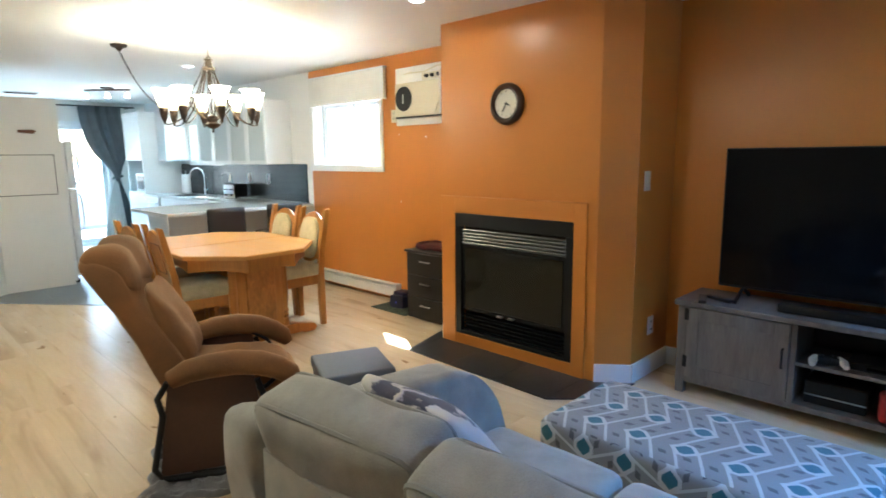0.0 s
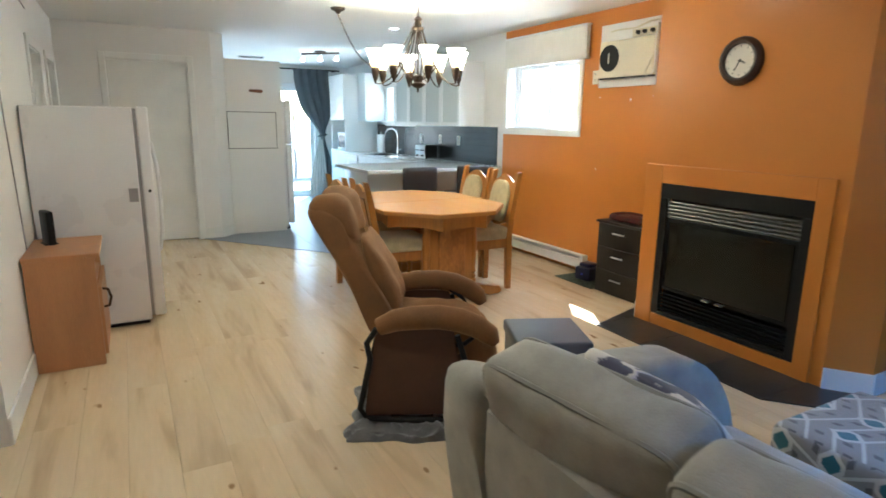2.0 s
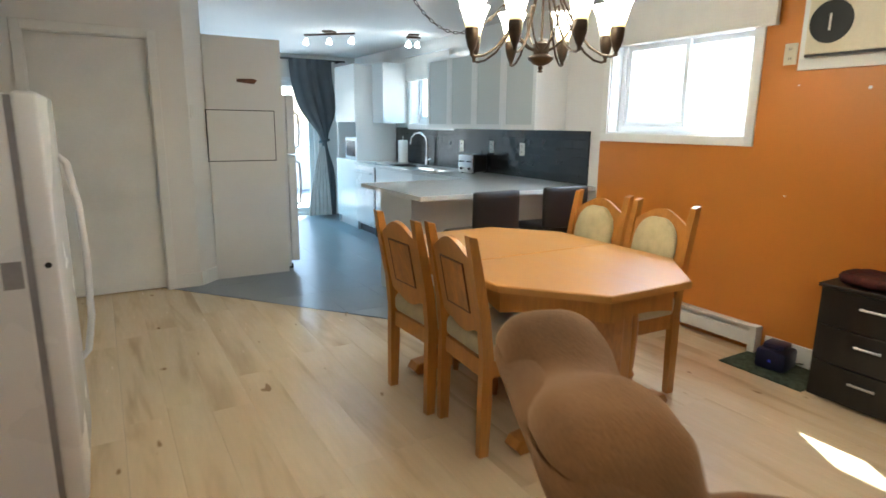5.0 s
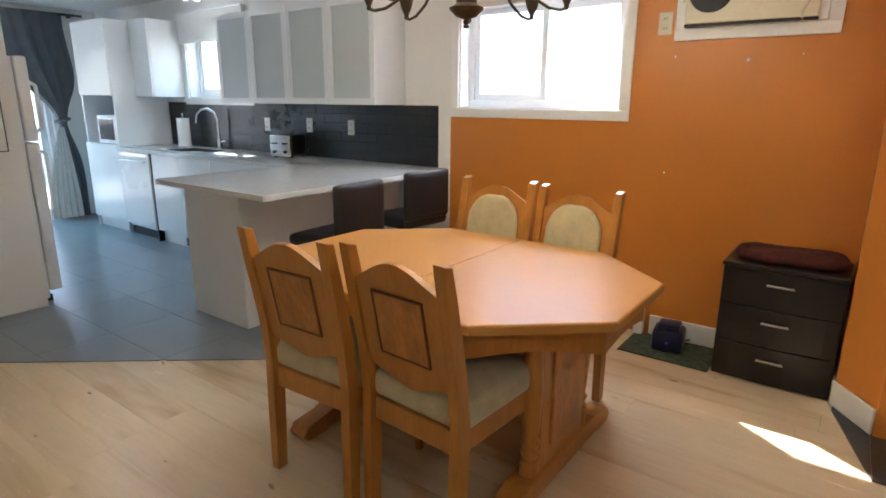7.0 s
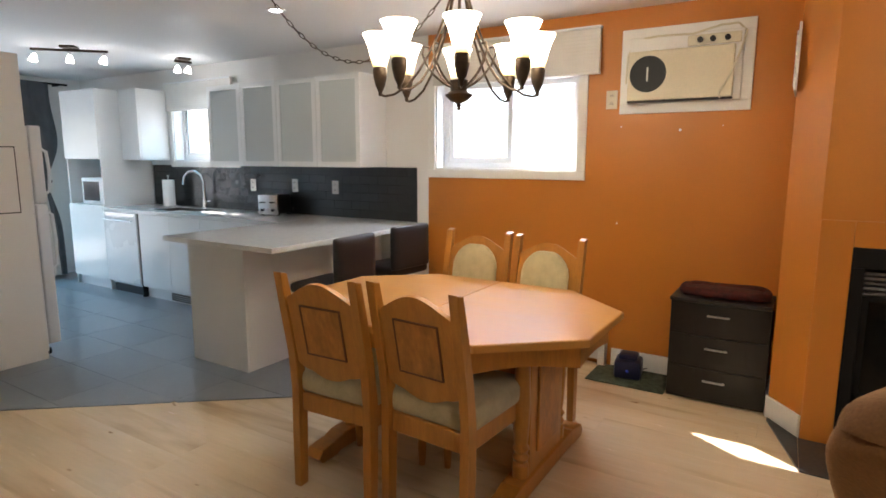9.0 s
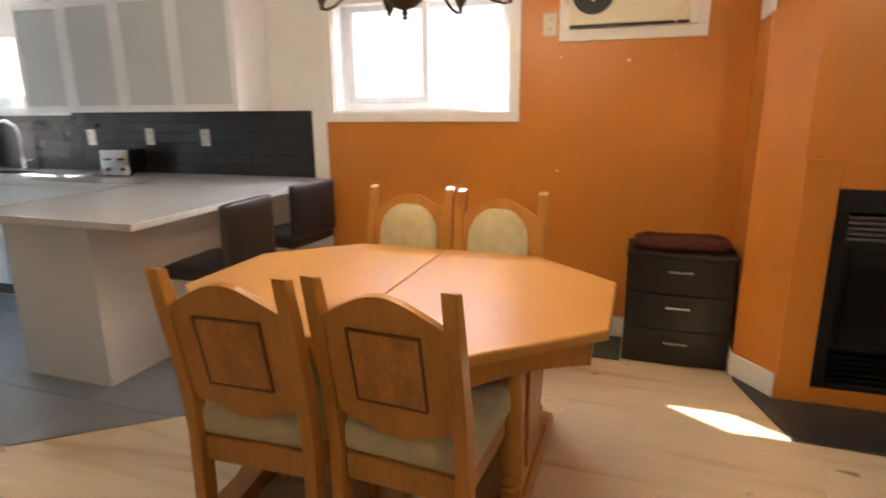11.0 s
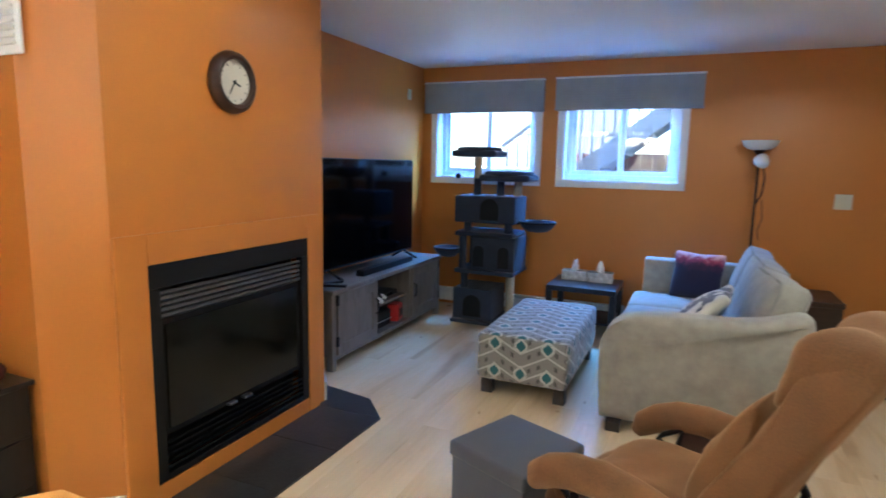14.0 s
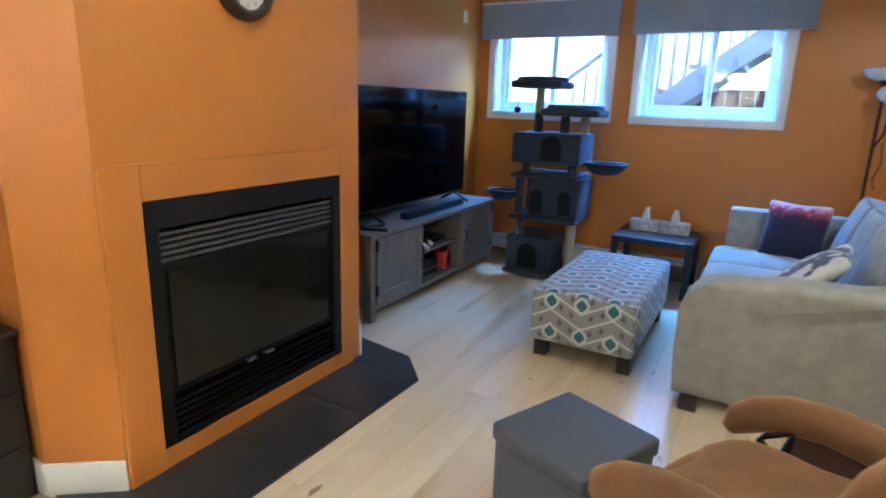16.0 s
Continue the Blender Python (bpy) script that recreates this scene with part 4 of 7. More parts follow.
# the glass is thick and dim at the neck, bright beside the bulb
for stop, colour in zip((0.175, 0.205, 0.235), ((0.030, 0.018, 0.003), (0.30, 0.20, 0.06), (1.0, 0.86, 0.60))):
    e = glow.color_ramp.elements.new(stop)
    e.color = (*colour, 1)
glow.color_ramp.elements.remove(glow.color_ramp.elements[0])
glow.color_ramp.elements[-1].color = (1.0, 0.86, 0.60, 1)
nt.links.new(glow.outputs[0], nt.nodes["Principled BSDF"].inputs["Emission Color"])
for i in range(8):
    ang = 45 * i + 32
    turn = pose(0, 0, 0, 0, 0, ang)
    R, zc = 0.340, 0.140
    bm = bmesh.new()
    sweep(bm, [(0.03, 0, 0.49), (0.055, 0, 0.41), (0.09, 0, 0.315), (0.13, 0, 0.235), (0.175, 0, 0.160), (0.225, 0, 0.100), (0.28, 0, 0.066), (R - 0.02, 0, 0.058), (R, 0, zc - 0.075)], 0.0055, 8)
    sweep(bm, [(0.03, 0, 0.095), (0.065, 0, 0.112), (0.105, 0, 0.145), (0.140, 0, 0.190), (0.158, 0, 0.235), (0.150, 0, 0.265), (0.128, 0, 0.262)], 0.005, 8)
    arm = part("arm", bm, BRONZE, chand, smooth=True, m=turn)
    bm = bmesh.new()
    lathe(bm, [(0.004, -0.082), (0.009, -0.076), (0.008, -0.066), (0.020, -0.040), (0.029, -0.005), (0.032, 0.028), (0.029, 0.038)], (R, 0, zc), 16)
    part("candle_cup", bm, BRONZE, chand, smooth=True, m=turn)
    bm = bmesh.new()
    lathe(bm, [(0.027, 0.034), (0.035, 0.065), (0.042, 0.095), (0.052, 0.130), (0.068, 0.166), (0.073, 0.174), (0.070, 0.174), (0.062, 0.160), (0.048, 0.130), (0.038, 0.095), (0.031, 0.065), (0.022, 0.04)], (R, 0, zc), 20, closed=True)
    part("shade", bm, SHADE, chand, "glowing frosted glass bell shade", smooth=True, m=turn)
    p = Matrix.Translation((2.605, 5.255, 1.635)) @ turn @ Vector((R, 0, zc + 0.13))
    lamp("chandelier_bulb", "POINT", Matrix.Translation(p), 0.09, (1.0, 0.80, 0.50), radius=0.03)
canopy = thing("ceiling_canopy", "bronze ceiling canopy and swagged chain of the chandelier", "canopy", (2.27, 6.18, H))
bm = bmesh.new()
lathe(bm, [(0.012, -0.05), (0.03, -0.03), (0.06, -0.018), (0.065, 0)], seg=24)
part("plate", bm, BRONZE, canopy, smooth=True)


def chain(a, b, sag, k, parent):
    for i in range(k):
        t0, t1 = i / k, (i + 1) / k
        f = lambda t: Vector(a).lerp(Vector(b), t) - Vector((0, 0, sag * 4 * t * (1 - t)))  # noqa: E731
        p, q = f(t0), f(t1)
        d = (q - p)
        m = Matrix.Translation((p + q) / 2) @ d.to_track_quat("Z", "Y").to_matrix().to_4x4() @ pose(0, 0, 0, 0, 0, 90 * (i % 2))
        bm = bmesh.new()
        L = d.length * 0.62
        sweep(bm, [(0.007 * math.cos(u), 0, L * math.sin(u)) for u in [2 * math.pi * j / 8 for j in range(8)]], 0.0022, 5, close=True)
        part("chain_link", bm, BRONZE, parent, m=m)


chain((0, 0, -0.05), (0.335, -0.925, -0.165), 0.42, 36, canopy)
chain((0.335, -0.925, -0.02), (0.335, -0.925, -0.175), 0.0, 5, canopy)


# ---- living room ----
def fabric_pattern(name):
    """Off-white and grey interlocked zigzag bands with teal lozenges, laid out by the mesh's UV map in metres."""
    mat = bpy.data.materials.new(name)
    mat.use_nodes = True
    n, ln = mat.node_tree.nodes, mat.node_tree.links
    bsdf = n["Principled BSDF"]
    uv, sep = n.new("ShaderNodeUVMap"), n.new("ShaderNodeSeparateXYZ")
    ln.new(uv.outputs[0], sep.inputs[0])

    def op(kind, a, b=None):
        node = n.new("ShaderNodeMath")
        node.operation = kind
        for i, v in enumerate((a, b)):
            if v is None:
                continue
            if isinstance(v, (int, float)):
                node.inputs[i].default_value = v
            else:
                ln.new(v, node.inputs[i])
        return node.outputs[0]

    u, v = op("MULTIPLY", sep.outputs[0], 6.06), op("MULTIPLY", sep.outputs[1], 5.7)

    def near(value, period, centre, half):
        """1 where value lies within half of centre, repeated every period."""
        shifted = op("FRACT", op("ADD", op("DIVIDE", op("SUBTRACT", value, centre), period), 100.5))
        return op("LESS_THAN", op("MULTIPLY", op("ABSOLUTE", op("SUBTRACT", shifted, 0.5)), period), half)

    wave = op("MULTIPLY", op("ABSOLUTE", op("SUBTRACT", op("FRACT", op("ADD", op("MULTIPLY", u, 0.5), 100)), 0.5)), 2)
    s = op("FRACT", op("ADD", op("ADD", op("MULTIPLY", v, 2), wave), 100.6))
    du = op("ABSOLUTE", op("SUBTRACT", op("FRACT", op("ADD", u, 100.5)), 0.5))
    dv = op("ABSOLUTE", op("SUBTRACT", op("FRACT", op("ADD", v, 100.5)), 0.5))

    def lozenge(w, h):
        tip = op("LESS_THAN", op("ADD", op("DIVIDE", du, w * 1.35), op("DIVIDE", dv, h)), 1.0)
        return op("MULTIPLY", tip, op("LESS_THAN", du, w))

    white = op("MAXIMUM", op("LESS_THAN", s, 0.14), lozenge(0.25, 0.32))
    dark = op("MULTIPLY", op("MAXIMUM", near(u, 1.0, 0.32, 0.06), near(u, 1.0, 0.68, 0.06)), near(s, 1.0, 0.6, 0.16))
    teal = lozenge(0.17, 0.20)
    m1, m2 = n.new("ShaderNodeMix"), n.new("ShaderNodeMix")
    m1.data_type = m2.data_type = "RGBA"
    m1.inputs[6].default_value, m1.inputs[7].default_value = (0.30, 0.285, 0.25, 1), (0.54, 0.535, 0.50, 1)
    m2.inputs[7].default_value = (0.035, 0.14, 0.17, 1)
    m0 = n.new("ShaderNodeMix")
    m0.data_type = "RGBA"
    m0.inputs[6].default_value, m0.inputs[7].default_value = (0.26, 0.25, 0.23, 1), (0.11, 0.105, 0.10, 1)
    ln.new(dark, m0.inputs[0]), ln.new(m0.outputs[2], m1.inputs[6])
    ln.new(white, m1.inputs[0]), ln.new(m1.outputs[2], m2.inputs[6]), ln.new(teal, m2.inputs[0])
    ln.new(m2.outputs[2], bsdf.inputs["Base Color"])
    bsdf.inputs["Roughness"].default_value, bsdf.inputs["Sheen Weight"].default_value = 0.9, 0.3
    tex, bp, co = n.new("ShaderNodeTexNoise"), n.new("ShaderNodeBump"), n.new("ShaderNodeTexCoord")
    tex.inputs["Scale"].default_value = 350
    bp.inputs["Strength"].default_value, bp.inputs["Distance"].default_value = 0.4, 0.003
    ln.new(co.outputs["Object"], tex.inputs[0]), ln.new(tex.outputs[0], bp.inputs["Height"]), ln.new(bp.outputs[0], bsdf.inputs["Normal"])
    return mat


def box_uv(me):
    """UVs in metres, each face flat from its main direction, so that a print wraps over the edges."""
    layer = me.uv_layers.new(name="UVMap")
    for p in me.polygons:
        ax = max(range(3), key=lambda i: abs(p.normal[i]))
        for li in p.loop_indices:
            c = me.vertices[me.loops[li].vertex_index].co
            layer.data[li].uv = (c.x, c.y) if ax == 2 else ((c.y, c.z) if ax == 0 else (c.x, c.z))


SOFAGREY = material("warm_grey_chenille", (0.355, 0.335, 0.285), 0.92, vary=0.16, scale=14, fine=300, bump=0.3, sheen=0.3)
PIPING = material("grey_piping", (0.31, 0.30, 0.265), 0.9, vary=0.1)
DARKFOOT = material("espresso_wood", (0.025, 0.016, 0.012), 0.4, vary=0.3)
ottoman = thing("upholstered_ottoman", "long ottoman in grey, white and teal geometric fabric", "ottoman", (2.675, 1.48, 0))
bm = bmesh.new()
soft(bm, (0, 0, 0.255), (0.57, 1.08, 0.30), 0.035, (0, 0, 0.012), 12)
body = part("body", bm, fabric_pattern("geometric_print"), ottoman, smooth=True)
box_uv(body.data)
for x in (-0.23, 0.23):
    for y in (-0.47, 0.45):
        bm = bmesh.new()
        prism(bm, [(x - 0.035, y - 0.035), (x + 0.035, y - 0.035), (x + 0.035, y + 0.035), (x - 0.035, y + 0.035)], 0, 0.11)
        part("leg", bm, DARKFOOT, ottoman, "dark wooden block foot")

sofa = thing("sofa", "warm grey chenille sofa with loose back cushions", "sofa", (1.72, 1.25, 0))
part("base", B((-0.46, -0.80, 0.05), (0.40, 0.80, 0.30), 0.03, seg=3), SOFAGREY, sofa, smooth=True)
bm = bmesh.new()
prism(bm, [(-0.49, 0.05), (-0.35, 0.05), (-0.38, 0.66), (-0.40, 0.71), (-0.42, 0.725), (-0.48, 0.70)], -0.81, 0.81, m=pose(0, 0, 0, 90))
part("back_frame", bm, SOFAGREY, sofa, smooth=True)
bm = bmesh.new()
prof = [(0.46, 0.045), (0.475, 0.30), (0.47, 0.44)] + [(0.25 + 0.22 * math.cos(radians(a)), 0.47 + 0.21 * math.sin(radians(a))) for a in range(0, 91, 9)]
prof += [(0.14, 0.690), (0.02, 0.70), (-0.17, 0.702), (-0.26, 0.714), (-0.34, 0.73), (-0.40, 0.752), (-0.44, 0.762), (-0.475, 0.76), (-0.495, 0.745), (-0.503, 0.71), (-0.505, 0.66), (-0.47, 0.045)]
prism(bm, prof, -0.09, 0.09, m=pose(0, 0.80, 0, 90))
for v in bm.verts:
    v.co.y += 0.13 * max(0.0, min(1.0, (v.co.z - 0.1) / 0.55)) ** 1.4
bmesh.ops.bevel(bm, geom=[e for e in bm.edges if abs(e.verts[0].co.y - e.verts[1].co.y) < 1e-4], offset=0.045, segments=4, profile=0.5, affect="EDGES")
part("armrest", bm, SOFAGREY, sofa, smooth=True)
part("armrest", B((-0.49, -0.96, 0.05), (0.39, -0.80, 0.715), 0.018, seg=3), SOFAGREY, sofa, "straight flat-sided arm", smooth=True)
for i, (y, run, back_y) in enumerate(((-0.535, 0.53, -0.52), (0.0, 0.53, 0.02), (0.535, 0.54, 0.575))):
    bm = bmesh.new()
    soft(bm, (0.085, y, 0.375), (0.75, 0.525, 0.16), 0.045, (0, 0, 0.02), 11, wrinkle=0.006, seed=i)
    part("seat_cushion", bm, SOFAGREY, sofa, smooth=True)
    lean = Matrix.Translation((-0.245, back_y, 0.44)) @ pose(0, 0, 0, 0, -17, (-3, 2, 7)[i])
    bm = bmesh.new()
    soft(bm, (-0.03, 0, 0.222), (0.17, run, 0.464), 0.040, (0.030, 0.004, 0.012), 15, wrinkle=0.011, seed=4 + i)
    cushion = part("back_cushion", bm, SOFAGREY, sofa, smooth=True, m=lean)
    bm = bmesh.new()
    for x in (-0.096, 0.036):
        sweep(bm, [(x, (run / 2 - 0.003) * math.copysign(abs(math.cos(a)) ** 0.18, math.cos(a)), 0.222 + 0.226 * math.copysign(abs(math.sin(a)) ** 0.18, math.sin(a))) for a in [2 * math.pi * j / 36 for j in range(36)]], 0.0075, 6, close=True)
    part("piping", bm, PIPING, cushion, "thin corded piping", smooth=True)
for x, y in ((-0.42, -0.9), (-0.42, 0.9), (0.38, -0.9), (0.38, 0.9)):
    part("leg", B((x - 0.04, y - 0.04, 0), (x + 0.04, y + 0.04, 0.055), 0.004), DARKFOOT, sofa, "dark wooden block foot")


def pillow_material(name, stops, axis=2, scale=3.0, warp=0.4):
    """Printed cushion cover: bands of colour whose edges waver."""
    mat = bpy.data.materials.new(name)
    mat.use_nodes = True
    n, ln = mat.node_tree.nodes, mat.node_tree.links
    co, sep, tex, add, ramp = n.new("ShaderNodeTexCoord"), n.new("ShaderNodeSeparateXYZ"), n.new("ShaderNodeTexNoise"), n.new("ShaderNodeMath"), n.new("ShaderNodeValToRGB")
    ln.new(co.outputs["Generated"], sep.inputs[0]), ln.new(co.outputs["Generated"], tex.inputs[0])
    tex.inputs["Scale"].default_value, tex.inputs["Detail"].default_value = scale, 4
    mul = n.new("ShaderNodeMath")
    mul.operation, mul.inputs[1].default_value = "MULTIPLY_ADD", warp
    mul.inputs[2].default_value = -warp / 2
    ln.new(tex.outputs[0], mul.inputs[0]), ln.new(sep.outputs[axis], add.inputs[0]), ln.new(mul.outputs[0], add.inputs[1])
    e = ramp.color_ramp.elements
    e[0].position, e[0].color = stops[0][0], (*stops[0][1], 1)
    e[1].position, e[1].color = stops[-1][0], (*stops[-1][1], 1)
    for p, c in stops[1:-1]:
        e.new(p).color = (*c, 1)
    ln.new(add.outputs[0], ramp.inputs[0]), ln.new(ramp.outputs[0], n["Principled BSDF"].inputs["Base Color"])
    n["Principled BSDF"].inputs["Roughness"].default_value = 0.85
    n["Principled BSDF"].inputs["Sheen Weight"].default_value = 0.3
    return mat


def pillow(at, rx, ry, rz, size, mat, label):
    ob = thing("throw_pillow", label, "pillow", at, 0, "throw pillows")
    ob.matrix_basis = pose(*at, rx, ry, rz)
    bm = bmesh.new()
    soft(bm, (0, 0, size / 2), (0.05, size, size), 0.022, (0.055, 0, 0), 12, wrinkle=0.008, seed=at[1])
    for v in bm.verts:
        a, b = abs(v.co.y) / (size / 2), abs(v.co.z - size / 2) / (size / 2)
        v.co.y *= 1 - 0.06 * (1 - b)
        v.co.z = size / 2 + (v.co.z - size / 2) * (1 - 0.06 * (1 - a))
    part("cover", bm, mat, ob, smooth=True)
    return ob


pillow((1.735, 0.66, 0.458), 0, -17, 72, 0.365, pillow_material("sunset_forest_print", [(0.0, (0.012, 0.012, 0.04)), (0.60, (0.015, 0.012, 0.045)), (0.72, (0.06, 0.015, 0.05)), (0.84, (0.35, 0.05, 0.11)), (0.95, (0.7, 0.48, 0.50))], 2, 9, 0.35), "navy and pink forest print throw pillow on the sofa")
pillow((1.85, 1.86, 0.495), 0, -45, -7, 0.41, pillow_material("dark_leaf_print", [(0.0, (0.66, 0.62, 0.54)), (0.24, (0.68, 0.63, 0.55)), (0.29, (0.03, 0.03, 0.06)), (0.48, (0.04, 0.04, 0.07)), (0.53, (0.40, 0.38, 0.52)), (0.62, (0.66, 0.62, 0.55)), (0.66, (0.05, 0.05, 0.09)), (0.80, (0.06, 0.06, 0.10)), (0.85, (0.6, 0.57, 0.55)), (1.0, (0.68, 0.64, 0.56))], 1, 4, 0.9), "cream throw pillow with a dark leaf print on the sofa")

# cube ottoman
GREYBOX = material("slate_grey_leatherette", (0.085, 0.09, 0.105), 0.5, vary=0.08, scale=10, fine=220, bump=0.2)
cube = thing("storage_cube", "slate grey folding storage cube ottoman on the floor", "storage cube", (2.355, 3.205, 0), -23.5)
part("body", B((-0.182, -0.182, 0), (0.182, 0.182, 0.305), 0.008), GREYBOX, cube)
part("lid", B((-0.192, -0.192, 0.285), (0.192, 0.192, 0.35), 0.014, seg=3), GREYBOX, cube, smooth=True)

# recliner: faces local +x
def padded(bm, profile, half, r, wrinkle=0.008, seed=0.0, dip=0.0):
    """Adds a stuffed pad: a smooth closed side profile (x, z) carried across y, drawn in towards its two ends."""
    k, pts = len(profile), []
    for i in range(k):
        p0, p1, p2, p3 = (Vector(profile[(i + d) % k]) for d in (-1, 0, 1, 2))
        for f in (0.0, 0.25, 0.5, 0.75):
            pts.append(0.5 * ((2 * p1) + (p2 - p0) * f + (2 * p0 - 5 * p1 + 4 * p2 - p3) * f * f + (3 * p1 - p0 - 3 * p2 + p3) * f ** 3))
    mid = sum(pts, Vector((0, 0))) / len(pts)
    rows = []
    for i in range(19):
        y = half * math.sin((i / 9 - 1) * math.pi / 2)
        over = max(0.0, abs(y) - (half - r)) / r
        inset = r * (1 - math.sqrt(max(0.0, 1 - over * over))) * 0.8
        row = []
        for p in pts:
            d = p - mid
            q = mid + d * max(0.1, 1 - inset / max(0.02, d.length)) - d.normalized() * dip * max(0.0, 1 - (y / half) ** 2 * 6)
            w = Vector((q[0], y, q[1]))
            w += Vector((d[0], 0, d[1])).normalized() * wrinkle * noise.noise(w * 11 + Vector((seed, 0, seed)))
            row.append(bm.verts.new(w))
        rows.append(row)
    n = len(pts)
    for a, b in zip(rows, rows[1:]):
        for i in range(n):
            bm.faces.new((a[i], a[(i + 1) % n], b[(i + 1) % n], b[i]))
    bm.faces.new(rows[0][::-1]), bm.faces.new(rows[-1])
    bmesh.ops.recalc_face_normals(bm, faces=bm.faces[:])


def tilted(profile, angle=-0.8, about=(-0.08, 0.42), grow=1.01):
    """A side profile turned about a point, in degrees, and stretched a little from it."""
    c, d = math.cos(radians(angle)), math.sin(radians(angle))
    return [(about[0] + grow * (c * (x - about[0]) - d * (z - about[1])), about[1] + grow * (d * (x - about[0]) + c * (z - about[1]))) for x, z in profile]


BROWN = material("brown_microsuede", (0.18, 0.079, 0.023), 0.85, vary=0.3, scale=5, fine=200, bump=0.3, sheen=0.45)
BROWN.node_tree.nodes["Principled BSDF"].inputs["Sheen Tint"].default_value = (0.85, 0.52, 0.26, 1)
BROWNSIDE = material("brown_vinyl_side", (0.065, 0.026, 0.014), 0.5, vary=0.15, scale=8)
rec = thing("swivel_recliner", "brown microsuede swivel recliner with padded arms", "recliner", (1.69, 3.49, 0), -27)
for s in (-1, 1):
    bm = bmesh.new()
    pts = [(-0.12, s * 0.30, 0.49), (-0.05, s * 0.31, 0.525), (0.04, s * 0.315, 0.54), (0.15, s * 0.315, 0.544), (0.25, s * 0.315, 0.528), (0.33, s * 0.31, 0.495), (0.385, s * 0.305, 0.455), (0.41, s * 0.30, 0.415)]
    sweep(bm, pts, [0.04, 0.05, 0.054, 0.055, 0.055, 0.053, 0.048, 0.026], 14)
    part("armrest", bm, BROWN, rec, smooth=True)
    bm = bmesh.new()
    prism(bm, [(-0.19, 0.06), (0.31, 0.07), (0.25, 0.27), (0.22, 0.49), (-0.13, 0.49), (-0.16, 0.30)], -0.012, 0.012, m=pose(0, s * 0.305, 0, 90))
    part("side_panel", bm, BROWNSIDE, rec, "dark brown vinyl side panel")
    bm = bmesh.new()
    sweep(bm, [(-0.13, s * 0.325, 0.49), (-0.175, s * 0.325, 0.42), (-0.16, s * 0.325, 0.34), (-0.21, s * 0.325, 0.10), (-0.18, s * 0.325, 0.05), (0.05, s * 0.325, 0.038), (0.29, s * 0.325, 0.05), (0.335, s * 0.325, 0.10), (0.31, s * 0.325, 0.22), (0.235, s * 0.325, 0.46)], 0.014, 10)
    part("side_frame", bm, BLACKMETAL, rec, "black tubular steel frame", smooth=True)
    bm = bmesh.new()
    sweep(bm, [(0.22, s * 0.285, 0.50), (0.29, s * 0.28, 0.455), (0.31, s * 0.28, 0.43), (0.27, s * 0.28, 0.40), (0.20, s * 0.28, 0.39)], 0.011, 8)
    part("arm_bracket", bm, BLACKMETAL, rec, "black metal arm bracket", smooth=True)
bm = bmesh.new()
padded(bm, [(-0.12, 0.36), (-0.12, 0.46), (0.06, 0.475), (0.24, 0.465), (0.36, 0.43), (0.40, 0.37), (0.34, 0.33), (0.10, 0.32)], 0.25, 0.06, 0.014, 7, 0.018)
part("seat", bm, BROWN, rec, smooth=True)
bm = bmesh.new()
padded(bm, [(0.26, 0.40), (0.37, 0.405), (0.425, 0.36), (0.43, 0.27), (0.40, 0.19), (0.34, 0.18), (0.28, 0.25)], 0.25, 0.06, 0.01, 9)
part("leg_rest", bm, BROWN, rec, smooth=True)
bm = bmesh.new()
padded(bm, tilted([(-0.14, 0.38), (-0.25, 0.61), (-0.365, 0.82), (-0.44, 0.955), (-0.45, 1.0), (-0.41, 1.03), (-0.34, 1.01), (-0.29, 0.97), (-0.235, 0.84), (-0.14, 0.67), (-0.05, 0.50), (-0.06, 0.39)]), 0.235, 0.06, 0.009, 11)
part("backrest", bm, BROWN, rec, smooth=True)
bm = bmesh.new()
padded(bm, tilted([(-0.215, 0.865), (-0.165, 0.83), (-0.085, 0.71), (-0.03, 0.59), (-0.03, 0.49), (-0.10, 0.49), (-0.18, 0.67)]), 0.205, 0.06, 0.014, 13, 0.01)
part("lumbar_cushion", bm, BROWN, rec, smooth=True)
bm = bmesh.new()
padded(bm, tilted([(-0.455, 1.01), (-0.425, 1.055), (-0.34, 1.068), (-0.28, 1.04), (-0.252, 0.985), (-0.236, 0.92), (-0.235, 0.86), (-0.30, 0.88), (-0.345, 0.97), (-0.41, 1.01)]), 0.23, 0.075, 0.013, 15, 0.03)
part("headrest", bm, BROWN, rec, smooth=True)
bm = bmesh.new()
lathe(bm, [(0.27, 0.012), (0.29, 0.012), (0.295, 0.022), (0.29, 0.034), (0.27, 0.034), (0.265, 0.022), (0.27, 0.012)], (0.05, 0, 0), 48, closed=True)
part("base_ring", bm, BLACKMETAL, rec, "black steel ring base", smooth=True)
bm = bmesh.new()
rod(bm, (0.05, 0, 0.02), (0.05, 0, 0.33), 0.03)
for a in (45, 135, 225, 315):
    rod(bm, (0.05, 0, 0.022), (0.05 + 0.275 * math.cos(radians(a)), 0.275 * math.sin(radians(a)), 0.022), 0.012, seg=8)
part("swivel_post", bm, BLACKMETAL, rec)
BLANKET = material("grey_plush_blanket", (0.12, 0.115, 0.115), 0.95, vary=0.25, scale=20, fine=160, bump=0.9, sheen=0.5)
throw = thing("plush_blanket", "grey plush blanket crumpled on the floor under the recliner", "blanket", (1.60, 3.335, 0), -27)
bm = bmesh.new()
k = 40
grid = [[None] * (k + 1) for _ in range(k + 1)]
